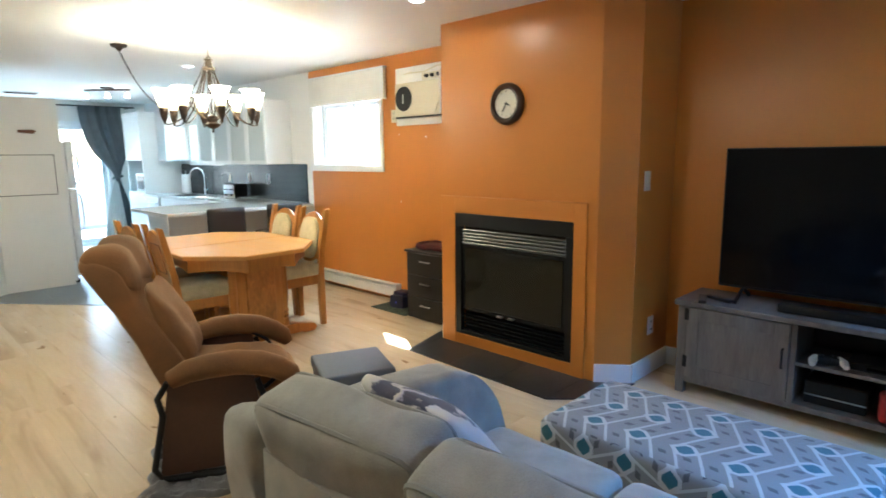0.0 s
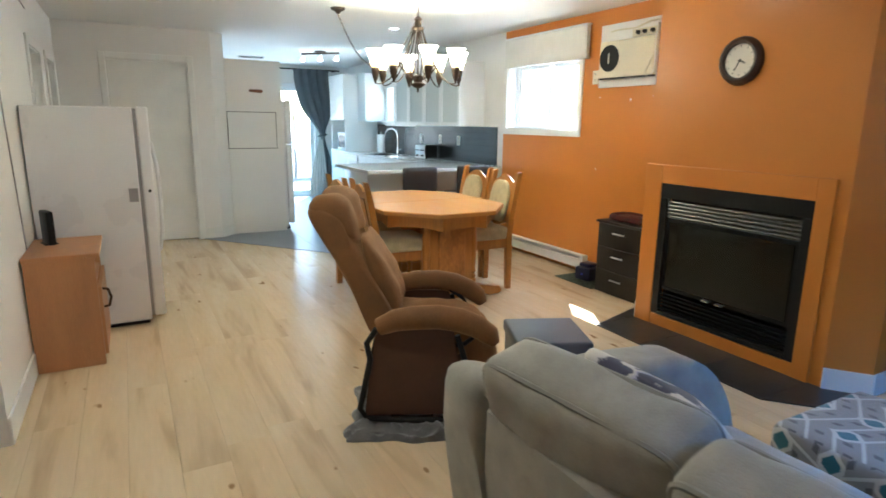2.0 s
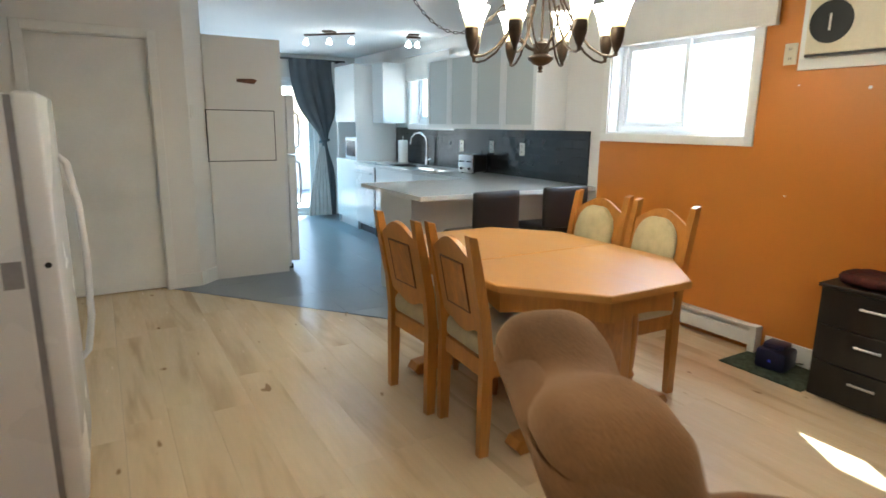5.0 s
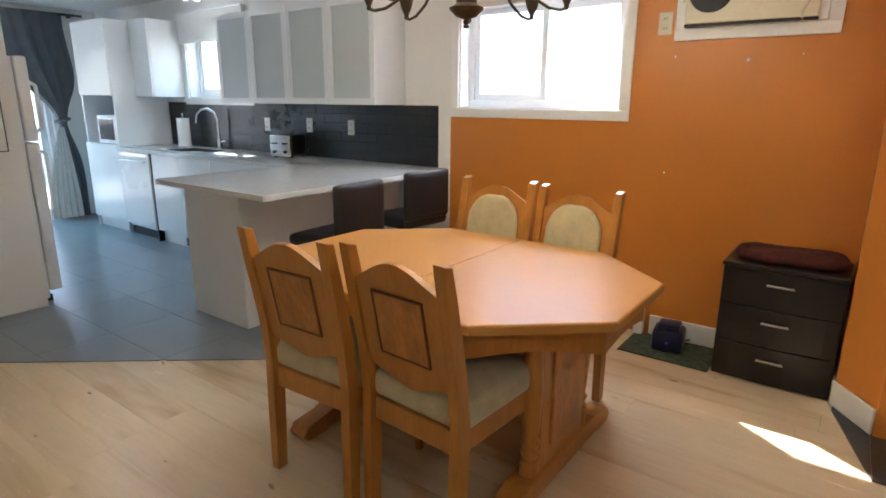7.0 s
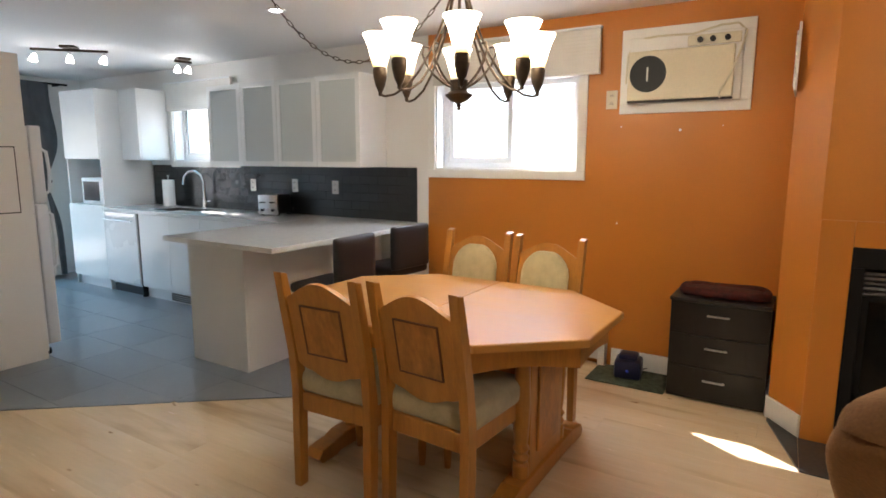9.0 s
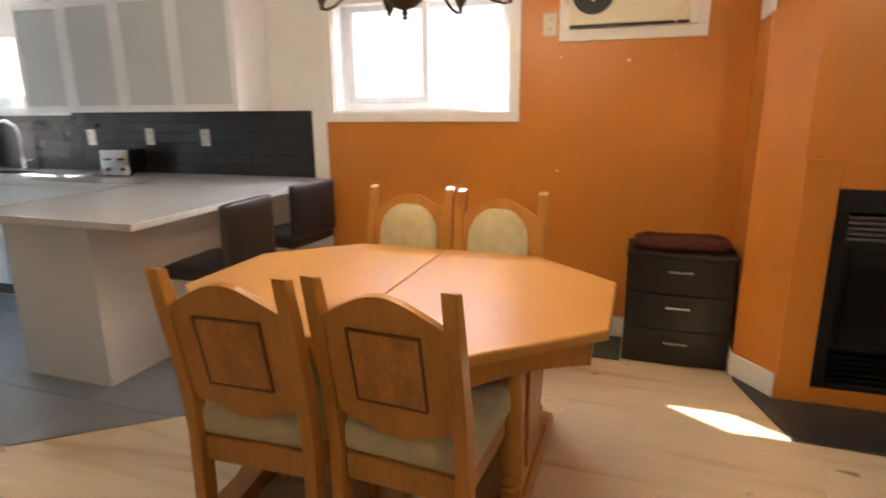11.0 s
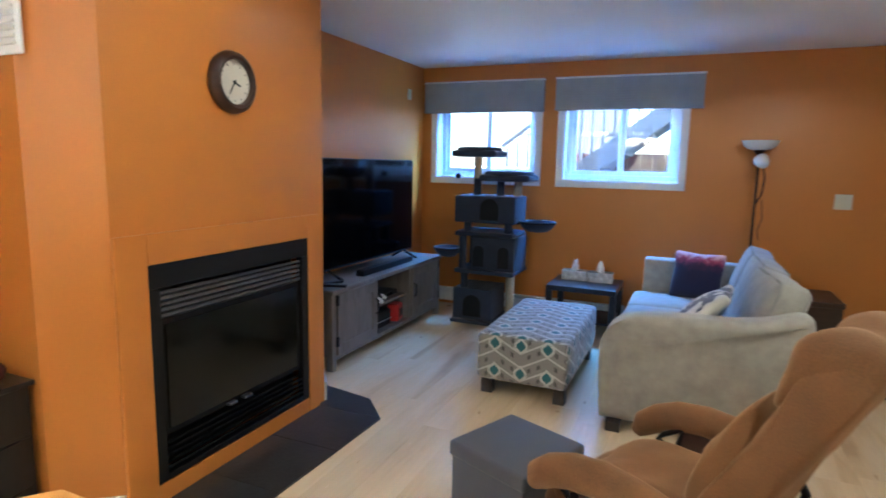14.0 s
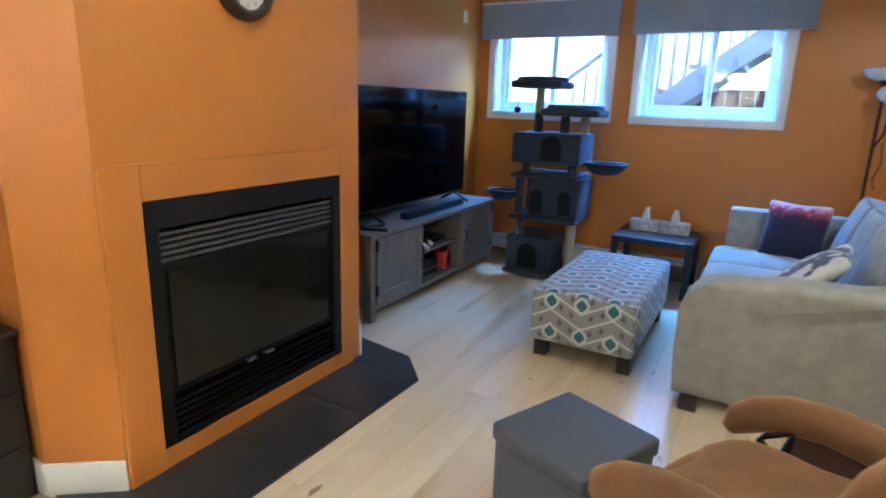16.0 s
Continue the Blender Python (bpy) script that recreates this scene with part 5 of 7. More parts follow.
for i in range(k + 1):
    for j in range(k + 1):
        u, v = 2 * i / k - 1, 2 * j / k - 1
        r = 1 + 0.35 * noise.noise(Vector((u * 2, v * 2, 3)))
        x, y = u * 0.25 * r, v * 0.27 * r
        edge = max(abs(u), abs(v))
        z = 0.010 + (0.11 * abs(noise.noise(Vector((x * 9, y * 9, 1)))) + 0.035 * abs(noise.noise(Vector((x * 22, y * 22, 5))))) * (1 - edge ** 8)
        grid[i][j] = bm.verts.new((x, y, z))
for i in range(k):
    for j in range(k):
        bm.faces.new((grid[i][j], grid[i + 1][j], grid[i + 1][j + 1], grid[i][j + 1]))
rim = [grid[i][0] for i in range(k + 1)] + [grid[k][j] for j in range(1, k + 1)] + [grid[i][k] for i in range(k - 1, -1, -1)] + [grid[0][j] for j in range(k - 1, 0, -1)]
low = [bm.verts.new((v.co.x, v.co.y, 0.0)) for v in rim]
for i in range(len(rim)):
    bm.faces.new((rim[i], low[i], low[(i + 1) % len(rim)], rim[(i + 1) % len(rim)]))
bm.faces.new(low)
part("cloth", bm, BLANKET, throw, smooth=True)

# television on its stand
GREYOAK = material("weathered_grey_oak", (0.16, 0.135, 0.11), 0.5, vary=0.3, scale=6, fine=50, stretch=(3, 3, 0.35), bump=0.15, per_object=True)
GREYOAKTOP = material("weathered_grey_oak_top", (0.16, 0.14, 0.12), 0.42, vary=0.3, scale=6, fine=50, stretch=(3, 0.35, 3), bump=0.12, per_object=True)
stand = thing("tv_stand", "weathered grey oak television stand with open centre shelves", "tv stand", (4.165, 1.215, 0), -90)
hw, dp, ht = 0.92, 0.20, 0.575
part("top", B((-hw, -dp - 0.02, ht - 0.032), (hw, dp, ht), 0.006), GREYOAKTOP, stand)
for x in (-hw + 0.02, hw - 0.07):
    for y in (-dp, dp - 0.05):
        part("leg", B((x, y, 0), (x + 0.05, y + 0.05, ht - 0.032), 0.003), GREYOAK, stand)
for x in (-hw + 0.03, -0.30, 0.275, hw - 0.055):
    part("partition", B((x, -dp + 0.01, 0.10), (x + 0.025, dp - 0.01, ht - 0.032)), GREYOAK, stand)
part("floor_board", B((-hw + 0.055, -dp + 0.012, 0.085), (hw - 0.055, dp - 0.012, 0.105)), GREYOAK, stand)
part("shelf", B((-0.275, -dp + 0.03, 0.31), (0.275, dp - 0.012, 0.328)), GREYOAK, stand)
part("back_board", B((-hw + 0.055, dp - 0.012, 0.10), (hw - 0.055, dp - 0.004, ht - 0.032)), BLACKWOOD, stand)
part("plinth_rail", B((-hw + 0.07, -dp + 0.004, 0.072), (hw - 0.07, -dp + 0.03, 0.105), 0.002), GREYOAK, stand)
for x0, x1, hx in ((-hw + 0.075, -0.305, -0.33), (0.305, hw - 0.075, 0.33)):
    leaf = part("cabinet_door", B((x0, -dp - 0.004, 0.11), (x1, -dp + 0.016, ht - 0.038), 0.002), GREYOAK, stand)
    for a, b, c, d in ((x0, x0 + 0.07, 0.11, ht - 0.038), (x1 - 0.07, x1, 0.11, ht - 0.038), (x0 + 0.07, x1 - 0.07, 0.11, 0.18), (x0 + 0.07, x1 - 0.07, ht - 0.11, ht - 0.038)):
        part("rail", B((a, -dp - 0.012, c), (b, -dp - 0.003, d), 0.002), GREYOAK, leaf)
    bm = bmesh.new()
    sweep(bm, [(hx, -dp - 0.012, 0.29), (hx, -dp - 0.032, 0.295), (hx, -dp - 0.032, 0.395), (hx, -dp - 0.012, 0.40)], 0.006, 8)
    part("handle", bm, BLACKMETAL, leaf, "black bar handle", smooth=True)
    out = x0 if hx < 0 else x1
    for z in (0.17, 0.46):
        part("hinge", B((out - 0.012, -dp - 0.016, z), (out + 0.012, -dp - 0.002, z + 0.07), 0.002), BLACKMETAL, leaf)
SCREEN = material("television_screen", (0.002, 0.002, 0.003), 0.1, spec=0.15, vary=0.05, bump=0)
tv = thing("television", "large black flat screen television, switched off", "television", (4.19, 1.235, ht), -90)
part("panel", B((-0.735, -0.018, 0.072), (0.735, 0.03, 0.885), 0.006), BLACKPLASTIC, tv)
part("screen", B((-0.725, -0.0205, 0.088), (0.725, -0.0175, 0.877)), SCREEN, tv, "dark glossy screen")
part("rear_housing", B((-0.45, 0.03, 0.12), (0.45, 0.07, 0.55), 0.01), BLACKPLASTIC, tv)
for x in (-0.60, 0.60):
    bm = bmesh.new()
    sweep(bm, [(x, -0.13, 0.008), (x, -0.02, 0.06), (x, 0.005, 0.078), (x, 0.03, 0.06), (x, 0.12, 0.008)], 0.011, 8)
    part("foot", bm, BLACKPLASTIC, tv, smooth=True)
bar = thing("soundbar", "slim black soundbar lying before the television", "soundbar", (4.06, 1.19, ht), -90)
part("body", B((-0.42, -0.035, 0), (0.42, 0.035, 0.05), 0.01), BLACKPLASTIC, bar, smooth=True)


def gadget(name, label, category, at, turn, parts, group=""):
    ob = thing(name, label, category, at, turn, group)
    for pname, lo, hi, mat, bev in parts:
        part(pname, B(lo, hi, bev), mat, ob)
    return ob


RED = material("red_plastic", (0.45, 0.02, 0.015), 0.4, vary=0.15)
for x, y, a in ((4.02, 2.00, 20), (4.09, 1.93, 70)):
    gadget("remote_control", "black remote control lying on the television stand", "remote", (x, y, ht), a, [("case", (-0.085, -0.022, 0), (0.085, 0.022, 0.018), BLACKPLASTIC, 0.005), ("keypad", (-0.07, -0.014, 0.018), (0.05, 0.014, 0.0205), GREYBOX, 0)], "remote controls")
gadget("game_console", "black game console on the lower shelf", "game console", (4.16, 1.30, 0.105), -90, [("case", (-0.15, -0.13, 0), (0.13, 0.13, 0.13), BLACKPLASTIC, 0.008), ("front_strip", (-0.15, -0.134, 0.05), (0.13, -0.129, 0.056), STEEL, 0)])
gadget("red_speaker", "small red plastic speaker on the lower shelf", "speaker", (4.05, 1.055, 0.105), -80, [("case", (-0.07, -0.05, 0), (0.07, 0.05, 0.15), RED, 0.02), ("grille", (-0.035, -0.054, 0.04), (0.035, -0.048, 0.11), BLACKPLASTIC, 0.01)])
gadget("set_top_box", "black set-top box on the upper shelf", "set-top box", (4.16, 1.14, 0.328), -90, [("case", (-0.14, -0.10, 0), (0.14, 0.10, 0.04), BLACKPLASTIC, 0.006), ("display", (-0.05, -0.103, 0.012), (0.05, -0.099, 0.028), SCREEN, 0)])
pad = thing("game_controller", "white and black game controller on the upper shelf", "game controller", (4.05, 1.36, 0.328), -70)
bm = bmesh.new()
soft(bm, (0, 0, 0.03), (0.12, 0.07, 0.045), 0.02, n=8)
part("shell", bm, BLACKPLASTIC, pad, smooth=True)
for s in (-1, 1):
    bm = bmesh.new()
    sweep(bm, [(s * 0.05, 0, 0.035), (s * 0.07, -0.03, 0.03), (s * 0.075, -0.06, 0.015)], [0.022, 0.02, 0.014], 10)
    part("grip", bm, WHITEPLASTIC, pad, smooth=True)
    bm = bmesh.new()
    rod(bm, (s * 0.03, -0.008, 0.05), (s * 0.03, -0.008, 0.063), 0.010)
    part("thumbstick", bm, BLACKPLASTIC, pad)

# cat tree
CATGREY = material("blue_grey_plush", (0.024, 0.031, 0.050), 0.95, vary=0.15, scale=14, fine=200, bump=0.7, sheen=0.1)
SISAL = material("beige_sisal_rope", (0.42, 0.34, 0.22), 0.9, vary=0.2, scale=30, stretch=(1, 1, 12), bump=0.8)
HOLE = material("black_plush_and_hole_shade", (0.004, 0.004, 0.006), 0.95, vary=0.1)
tree = thing("cat_tree", "tall blue-grey plush cat tree with houses, perches and hammocks", "cat tree", (3.44, 0.30, 0))


def cat_house(x0, x1, y0, y1, z0, z1, holes):
    body_ = part("cat_house", B((x0, y0, z0), (x1, y1, z1), 0.012, seg=3), CATGREY, tree, smooth=True)
    # no opening is cut: a near-black panel paints the shade inside
    for cx_, w, hz, side in holes:
        bm = bmesh.new()
        pts = [(-w, 0), (w, 0)] + [(w * math.cos(a), hz - w + w * math.sin(a)) for a in [math.pi * i / 10 for i in range(11)]]
        m = pose(cx_, y1 + 0.003, z0 + 0.03, 90, 0, 180) if side == "y" else pose(x0 - 0.003, cx_, z0 + 0.03, 90, 0, -90)
        prism(bm, pts, -0.003, 0.003, m=m)
        part("entrance", bm, HOLE, body_, "flat black panel painted as the shaded arched opening")


part("base_board", B((-0.20, -0.28, 0), (0.32, 0.24, 0.035), 0.01), CATGREY, tree)
cat_house(-0.06, 0.31, -0.22, 0.20, 0.035, 0.32, [(0.12, 0.085, 0.20, "y")])
cat_house(-0.26, 0.14, -0.20, 0.20, 0.50, 0.80, [(0.07, 0.05, 0.19, "y"), (-0.16, 0.05, 0.19, "y")])
cat_house(-0.25, 0.31, -0.18, 0.20, 0.92, 1.16, [(-0.02, 0.085, 0.19, "y")])
part("platform", B((-0.26, -0.24, 0.46), (0.30, 0.22, 0.50), 0.012), CATGREY, tree)
part("platform", B((-0.24, -0.22, 0.80), (0.30, 0.22, 0.84), 0.012), CATGREY, tree)
for x, y, z0, z1, mat in ((0.22, 0.14, 0.32, 0.46, CATGREY), (-0.20, 0.10, 0.035, 0.46, SISAL), (-0.12, -0.2, 0.035, 0.46, SISAL), (0.24, 0.15, 0.50, 0.80, CATGREY), (0.25, -0.15, 0.50, 0.80, CATGREY), (-0.18, 0.14, 0.84, 0.92, CATGREY), (0.20, 0.14, 0.84, 0.92, CATGREY),
                          (0.16, 0.02, 1.16, 1.31, CATGREY), (0.16, 0.02, 1.31, 1.50, SISAL), (-0.06, 0.02, 1.16, 1.29, CATGREY), (-0.20, -0.05, 1.16, 1.29, SISAL)):
    bm = bmesh.new()
    rod(bm, (x, y, z0), (x, y, z1), 0.036, seg=18)
    part("post", bm, mat, tree, smooth=True)
for x, y, z, w in ((0.15, 0.02, 1.50, 0.21), (-0.13, 0.0, 1.29, 0.23)):
    bm = bmesh.new()
    soft(bm, (x, y, z + 0.03), (2 * w, 0.36, 0.06), 0.028, (0, 0, 0), 10)
    perch = part("perch", bm, CATGREY, tree, smooth=True)
    bm = bmesh.new()
    sweep(bm, [(x + (w - 0.03) * math.cos(a), y + 0.155 * math.sin(a), z + 0.06) for a in [2 * math.pi * i / 24 for i in range(24)]], 0.030, 8, close=True)
    part("bolster", bm, CATGREY, perch, smooth=True)
for x, y, z, r in ((-0.43, 0.10, 0.86, 0.155), (0.40, 0.12, 0.58, 0.125)):
    bm = bmesh.new()
    lathe(bm, [(0.02, 0), (r * 0.6, 0.012), (r * 0.9, 0.05), (r, 0.085), (r * 0.93, 0.088), (r * 0.8, 0.05), (r * 0.5, 0.022), (0.02, 0.015)], (x, y, z), 24)
    ham = part("hammock", bm, CATGREY, tree, smooth=True)
    bm = bmesh.new()
    sweep(bm, [(x + r * math.cos(a), y + r * math.sin(a), z + 0.087) for a in [2 * math.pi * i / 24 for i in range(24)]], 0.012, 8, close=True)
    sweep(bm, [(x - math.copysign(r, x), y, z + 0.087), (0.25 * math.copysign(1, x), y, z + 0.06)], 0.010, 8)
    part("hoop", bm, BLACKMETAL, ham, smooth=True)
bm = bmesh.new()
bmesh.ops.create_uvsphere(bm, u_segments=14, v_segments=10, radius=0.028, matrix=Matrix.Translation((0.34, 0.05, 1.33)))
ball = part("toy_ball", bm, HOLE, tree, smooth=True)
bm = bmesh.new()
rod(bm, (0.34, 0.05, 1.355), (0.335, 0.05, 1.51), 0.002, seg=6)
part("string", bm, HOLE, ball)

# black side table with tissue boxes
side = thing("side_table", "small black square side table against the wall", "side table", (2.60, 0.23, 0))
part("tabletop", B((-0.29, -0.27, 0.385), (0.29, 0.27, 0.43), 0.004), BLACKWOOD, side)
part("lower_shelf", B((-0.26, -0.24, 0.12), (0.26, 0.24, 0.135), 0.002), BLACKWOOD, side)
for x in (-0.29, 0.24):
    for y in (-0.27, 0.22):
        part("leg", B((x, y, 0), (x + 0.05, y + 0.05, 0.385), 0.002), BLACKWOOD, side)
CARD = material("printed_tissue_card", (0.55, 0.56, 0.56), 0.7, vary=0.35, scale=30, fine=90, bump=0.05)
TISSUE = material("white_tissue", (0.85, 0.85, 0.84), 0.9, vary=0.03)
for x in (2.49, 2.715):
    tis = thing("tissue_box", "white patterned tissue box with a tissue pulled up", "tissue box", (x, 0.14, 0.43), 4, "tissue boxes")
    part("carton", B((-0.108, -0.058, 0), (0.108, 0.058, 0.085), 0.002), CARD, tis)
    bm = bmesh.new()
    for i in range(3):
        a = i * 1.3 + x * 5
        pts = [(-0.035, 0), (0.035, 0), (0.03, 0.05), (0.012, 0.10 - 0.012 * i), (-0.012, 0.105 - 0.01 * i), (-0.028, 0.045)]
        prism(bm, pts, -0.004, 0.004, m=pose(0, 0, 0.083, 90, 0, math.degrees(a)) @ pose(0, 0, 0, 8 * (i - 1)))
    part("tissue", bm, TISSUE, tis, "crumpled white tissue")

# floor lamp
DARKBRONZE = material("dark_bronze_tube", (0.05, 0.022, 0.012), 0.4, 0.6, vary=0.3)
OPAL = material("opal_plastic_shade", (0.78, 0.77, 0.74), 0.45, vary=0.03, bump=0)
fl = thing("floor_lamp", "dark bronze floor lamp with white bowl shade, unlit", "floor lamp", (1.335, 0.06, 0))
bm = bmesh.new()
lathe(bm, [(0.12, 0), (0.125, 0.012), (0.10, 0.022), (0.02, 0.035)], seg=28)
part("foot", bm, DARKBRONZE, fl, smooth=True)
bm = bmesh.new()
rod(bm, (0, 0, 0.03), (0, 0, 1.56), 0.011, seg=12)
part("pole", bm, DARKBRONZE, fl)
bm = bmesh.new()
lathe(bm, [(0.012, 1.55), (0.02, 1.555), (0.045, 1.59), (0.04, 1.60)], seg=20)
part("collar", bm, DARKBRONZE, fl, smooth=True)
bm = bmesh.new()
lathe(bm, [(0.03, 1.59), (0.08, 1.60), (0.115, 1.625), (0.135, 1.665), (0.130, 1.667), (0.108, 1.632), (0.07, 1.61), (0.03, 1.603)], seg=32)
part("shade", bm, OPAL, fl, "white opal bowl shade", smooth=True)
bm = bmesh.new()
sweep(bm, [(0, 0, 1.15), (-0.04, 0.03, 1.25), (-0.05, 0.04, 1.38), (-0.03, 0.05, 1.46)], 0.008, 8)
part("gooseneck", bm, DARKBRONZE, fl, smooth=True)
bm = bmesh.new()
lathe(bm, [(0.02, -0.05), (0.035, -0.04), (0.05, 0.0), (0.055, 0.035), (0.05, 0.03), (0.03, -0.02)], seg=20, m=pose(-0.02, 0.06, 1.50, 55, 0, 20))
part("reading_shade", bm, OPAL, fl, "small white reading shade", smooth=True)
bm = bmesh.new()
sweep(bm, [(-0.045, 0.03, 1.20), (-0.06, 0.03, 1.05), (-0.03, 0.03, 0.95), (-0.05, 0.03, 0.88)], 0.004, 6)
part("cord", bm, BLACKPLASTIC, fl, smooth=True)

end = thing("end_table", "low dark brown wooden end table behind the sofa", "end table", (0.88, 0.22, 0))
part("tabletop", B((-0.15, -0.26, 0.46), (0.15, 0.26, 0.50), 0.006), DARKWOOD, end)
part("box", B((-0.14, -0.25, 0.22), (0.14, 0.25, 0.46)), DARKWOOD, end)
for x in (-0.14, 0.10):
    for y in (-0.25, 0.21):
        part("leg", B((x, y, 0), (x + 0.04, y + 0.04, 0.22)), DARKWOOD, end)

# ---- white side: freezer, cabinet, router ----
APPL = material("white_appliance_enamel", (0.78, 0.78, 0.79), 0.28, vary=0.03, scale=2, fine=220, bump=0.08)
GASKET = material("grey_gasket", (0.28, 0.27, 0.28), 0.7, vary=0.1)
fr = thing("upright_freezer", "white upright freezer standing against the white wall", "freezer", (WEST + 0.03, 5.30, 0))
part("body", B((-0.02, 0, 0.03), (0.585, 0.70, 1.475), 0.008), APPL, fr)
part("gasket", B((0.585, 0.008, 0.06), (0.605, 0.692, 1.468)), GASKET, fr)
leaf = part("door", B((0.605, -0.002, 0.055), (0.675, 0.702, 1.48), 0.014, seg=3), APPL, fr, smooth=True)
bm = bmesh.new()
sweep(bm, [(0.672, 0.64, 1.25), (0.70, 0.64, 1.22), (0.725, 0.64, 1.05), (0.732, 0.64, 0.82), (0.725, 0.64, 0.55), (0.70, 0.64, 0.40), (0.672, 0.64, 0.37)], 0.014, 10)
part("handle", bm, APPL, leaf, "long curved white handle", smooth=True)
bm = bmesh.new()
rod(bm, (0.645, -0.004, 0.93), (0.645, 0.004, 0.93), 0.010)
part("lock", bm, BLACKPLASTIC, leaf)
part("plinth", B((0.04, 0.03, 0), (0.57, 0.67, 0.035)), BLACKPLASTIC, fr)
part("side_label", B((0.52, -0.0015, 0.86), (0.575, 0.0005, 0.95)), GASKET, fr, "small grey sticker")

MAPLE = material("orange_maple_laminate", (0.46, 0.22, 0.095), 0.42, vary=0.12, scale=4, fine=60, stretch=(3, 3, 0.4), bump=0.06, per_object=True)
cab = thing("bedside_cabinet", "small orange maple laminate cabinet with niche and door", "cabinet", (WEST, 4.66, 0))
part("side_board", B((0.01, 0, 0), (0.345, 0.018, 0.638)), MAPLE, cab)
part("side_board", B((0.01, 0.562, 0), (0.345, 0.58, 0.638)), MAPLE, cab)
part("top", B((0.005, -0.008, 0.638), (0.372, 0.588, 0.662), 0.004), MAPLE, cab)
part("back", B((0.01, 0.018, 0.02), (0.022, 0.562, 0.638)), MAPLE, cab)
part("shelf", B((0.022, 0.018, 0.47), (0.34, 0.562, 0.488)), MAPLE, cab)
part("bottom", B((0.022, 0.018, 0.04), (0.34, 0.562, 0.058)), MAPLE, cab)
leaf = part("door", B((0.346, 0.004, 0.06), (0.364, 0.576, 0.465), 0.002), MAPLE, cab)
bm = bmesh.new()
sweep(bm, [(0.364, 0.06, 0.33), (0.392, 0.06, 0.335), (0.405, 0.06, 0.385), (0.392, 0.06, 0.435), (0.364, 0.06, 0.44)], 0.008, 8)
part("handle", bm, DARKBRONZE, leaf, "dark curved handle", smooth=True)
router = thing("wifi_router", "slim black upright router on the cabinet", "router", (0.055, 5.06, 0.662), 20)
part("case", B((-0.02, -0.07, 0), (0.02, 0.07, 0.20), 0.008), BLACKPLASTIC, router, smooth=True)
part("stand", B((-0.035, -0.05, 0), (0.035, 0.05, 0.008), 0.003), BLACKPLASTIC, router)
cord = thing("wall_cable", "grey cable stapled along the white wall and corner", "cable", (WEST, 0, 0))
bm = bmesh.new()
sweep(bm, [(0.006, 4.93, 0.66), (0.006, 4.86, 1.1), (0.006, 4.78, 1.6), (0.006, 4.74, 2.0), (0.006, 4.72, 2.36)], 0.004, 6)
part("riser", bm, GASKET, cord, smooth=True)
bm = bmesh.new()
sweep(bm, [(0.008, 4.74, 2.32), (0.008, 5.0, 2.30), (0.008, 5.3, 2.25), (0.008, 5.6, 2.26), (0.008, 5.9, 2.20), (0.008, 6.3, 2.17)], 0.004, 6)
part("run", bm, GASKET, cord, smooth=True)

# ---- kitchen ----
GLOSSWHITE = material("gloss_white_lacquer", (0.80, 0.81, 0.81), 0.18, vary=0.02, scale=2, bump=0.0)
QUARTZ = material("white_quartz", (0.66, 0.67, 0.67), 0.10, vary=0.04, scale=25, fine=200, bump=0.0)
FROST = glass("frosted_cabinet_glass", (0.5, 0.55, 0.53), 0.35, 0.72)
KX = 3.71
tall = thing("tall_kitchen_unit", "gloss white tall kitchen unit with microwave niche", "cabinet", (KX, 10.30, 0))
for lo, hi in (((0.02, 0, 0.0), (0.59, 0.018, 2.15)), ((0.02, 0.692, 0), (0.59, 0.71, 2.15)), ((0.02, 0.018, 2.13), (0.59, 0.692, 2.15)), ((0.02, 0.018, 0.905), (0.59, 0.692, 0.925)), ((0.02, 0.018, 1.42), (0.59, 0.692, 1.44)), ((0.57, 0.018, 0.0), (0.59, 0.692, 2.13))):
    part("panel", B(lo, hi), GLOSSWHITE, tall)
part("upper_door", B((0, 0.003, 1.425), (0.02, 0.707, 2.15), 0.002), GLOSSWHITE, tall)
part("lower_door", B((0, 0.003, 0.12), (0.02, 0.707, 0.92), 0.002), GLOSSWHITE, tall)
part("plinth", B((0.05, 0.003, 0), (0.06, 0.707, 0.115)), GLOSSWHITE, tall)
micro = thing("microwave", "white microwave oven with dark window in the niche", "microwave", (3.78, 10.34, 0.925))
part("case", B((0, 0, 0), (0.36, 0.50, 0.29), 0.006), APPL, micro)
part("window", B((-0.004, 0.14, 0.04), (0.0, 0.46, 0.25)), SCREEN, micro)
dish = thing("dishwasher", "white built-in dishwasher with recessed handle", "dishwasher", (KX, 9.675, 0))
part("body", B((0.03, 0.005, 0.10), (0.58, 0.605, 0.875)), APPL, dish)
leaf = part("door", B((-0.012, 0.006, 0.13), (0.03, 0.604, 0.875), 0.006), APPL, dish)
part("control_strip", B((-0.014, 0.04, 0.83), (-0.0115, 0.57, 0.865)), STEEL, leaf, "grey control strip")
bm = bmesh.new()
rod(bm, (-0.045, 0.05, 0.79), (-0.045, 0.56, 0.79), 0.009), rod(bm, (-0.045, 0.08, 0.79), (-0.01, 0.08, 0.79), 0.006), rod(bm, (-0.045, 0.53, 0.79), (-0.01, 0.53, 0.79), 0.006)
part("handle", bm, STEEL, leaf, "steel bar handle")
part("side_gap", B((0.0, -0.012, 0.0), (0.5, 0.003, 0.875)), BLACKPLASTIC, dish)
part("kick_plate", B((0.05, 0.01, 0), (0.06, 0.60, 0.12)), BLACKPLASTIC, dish)
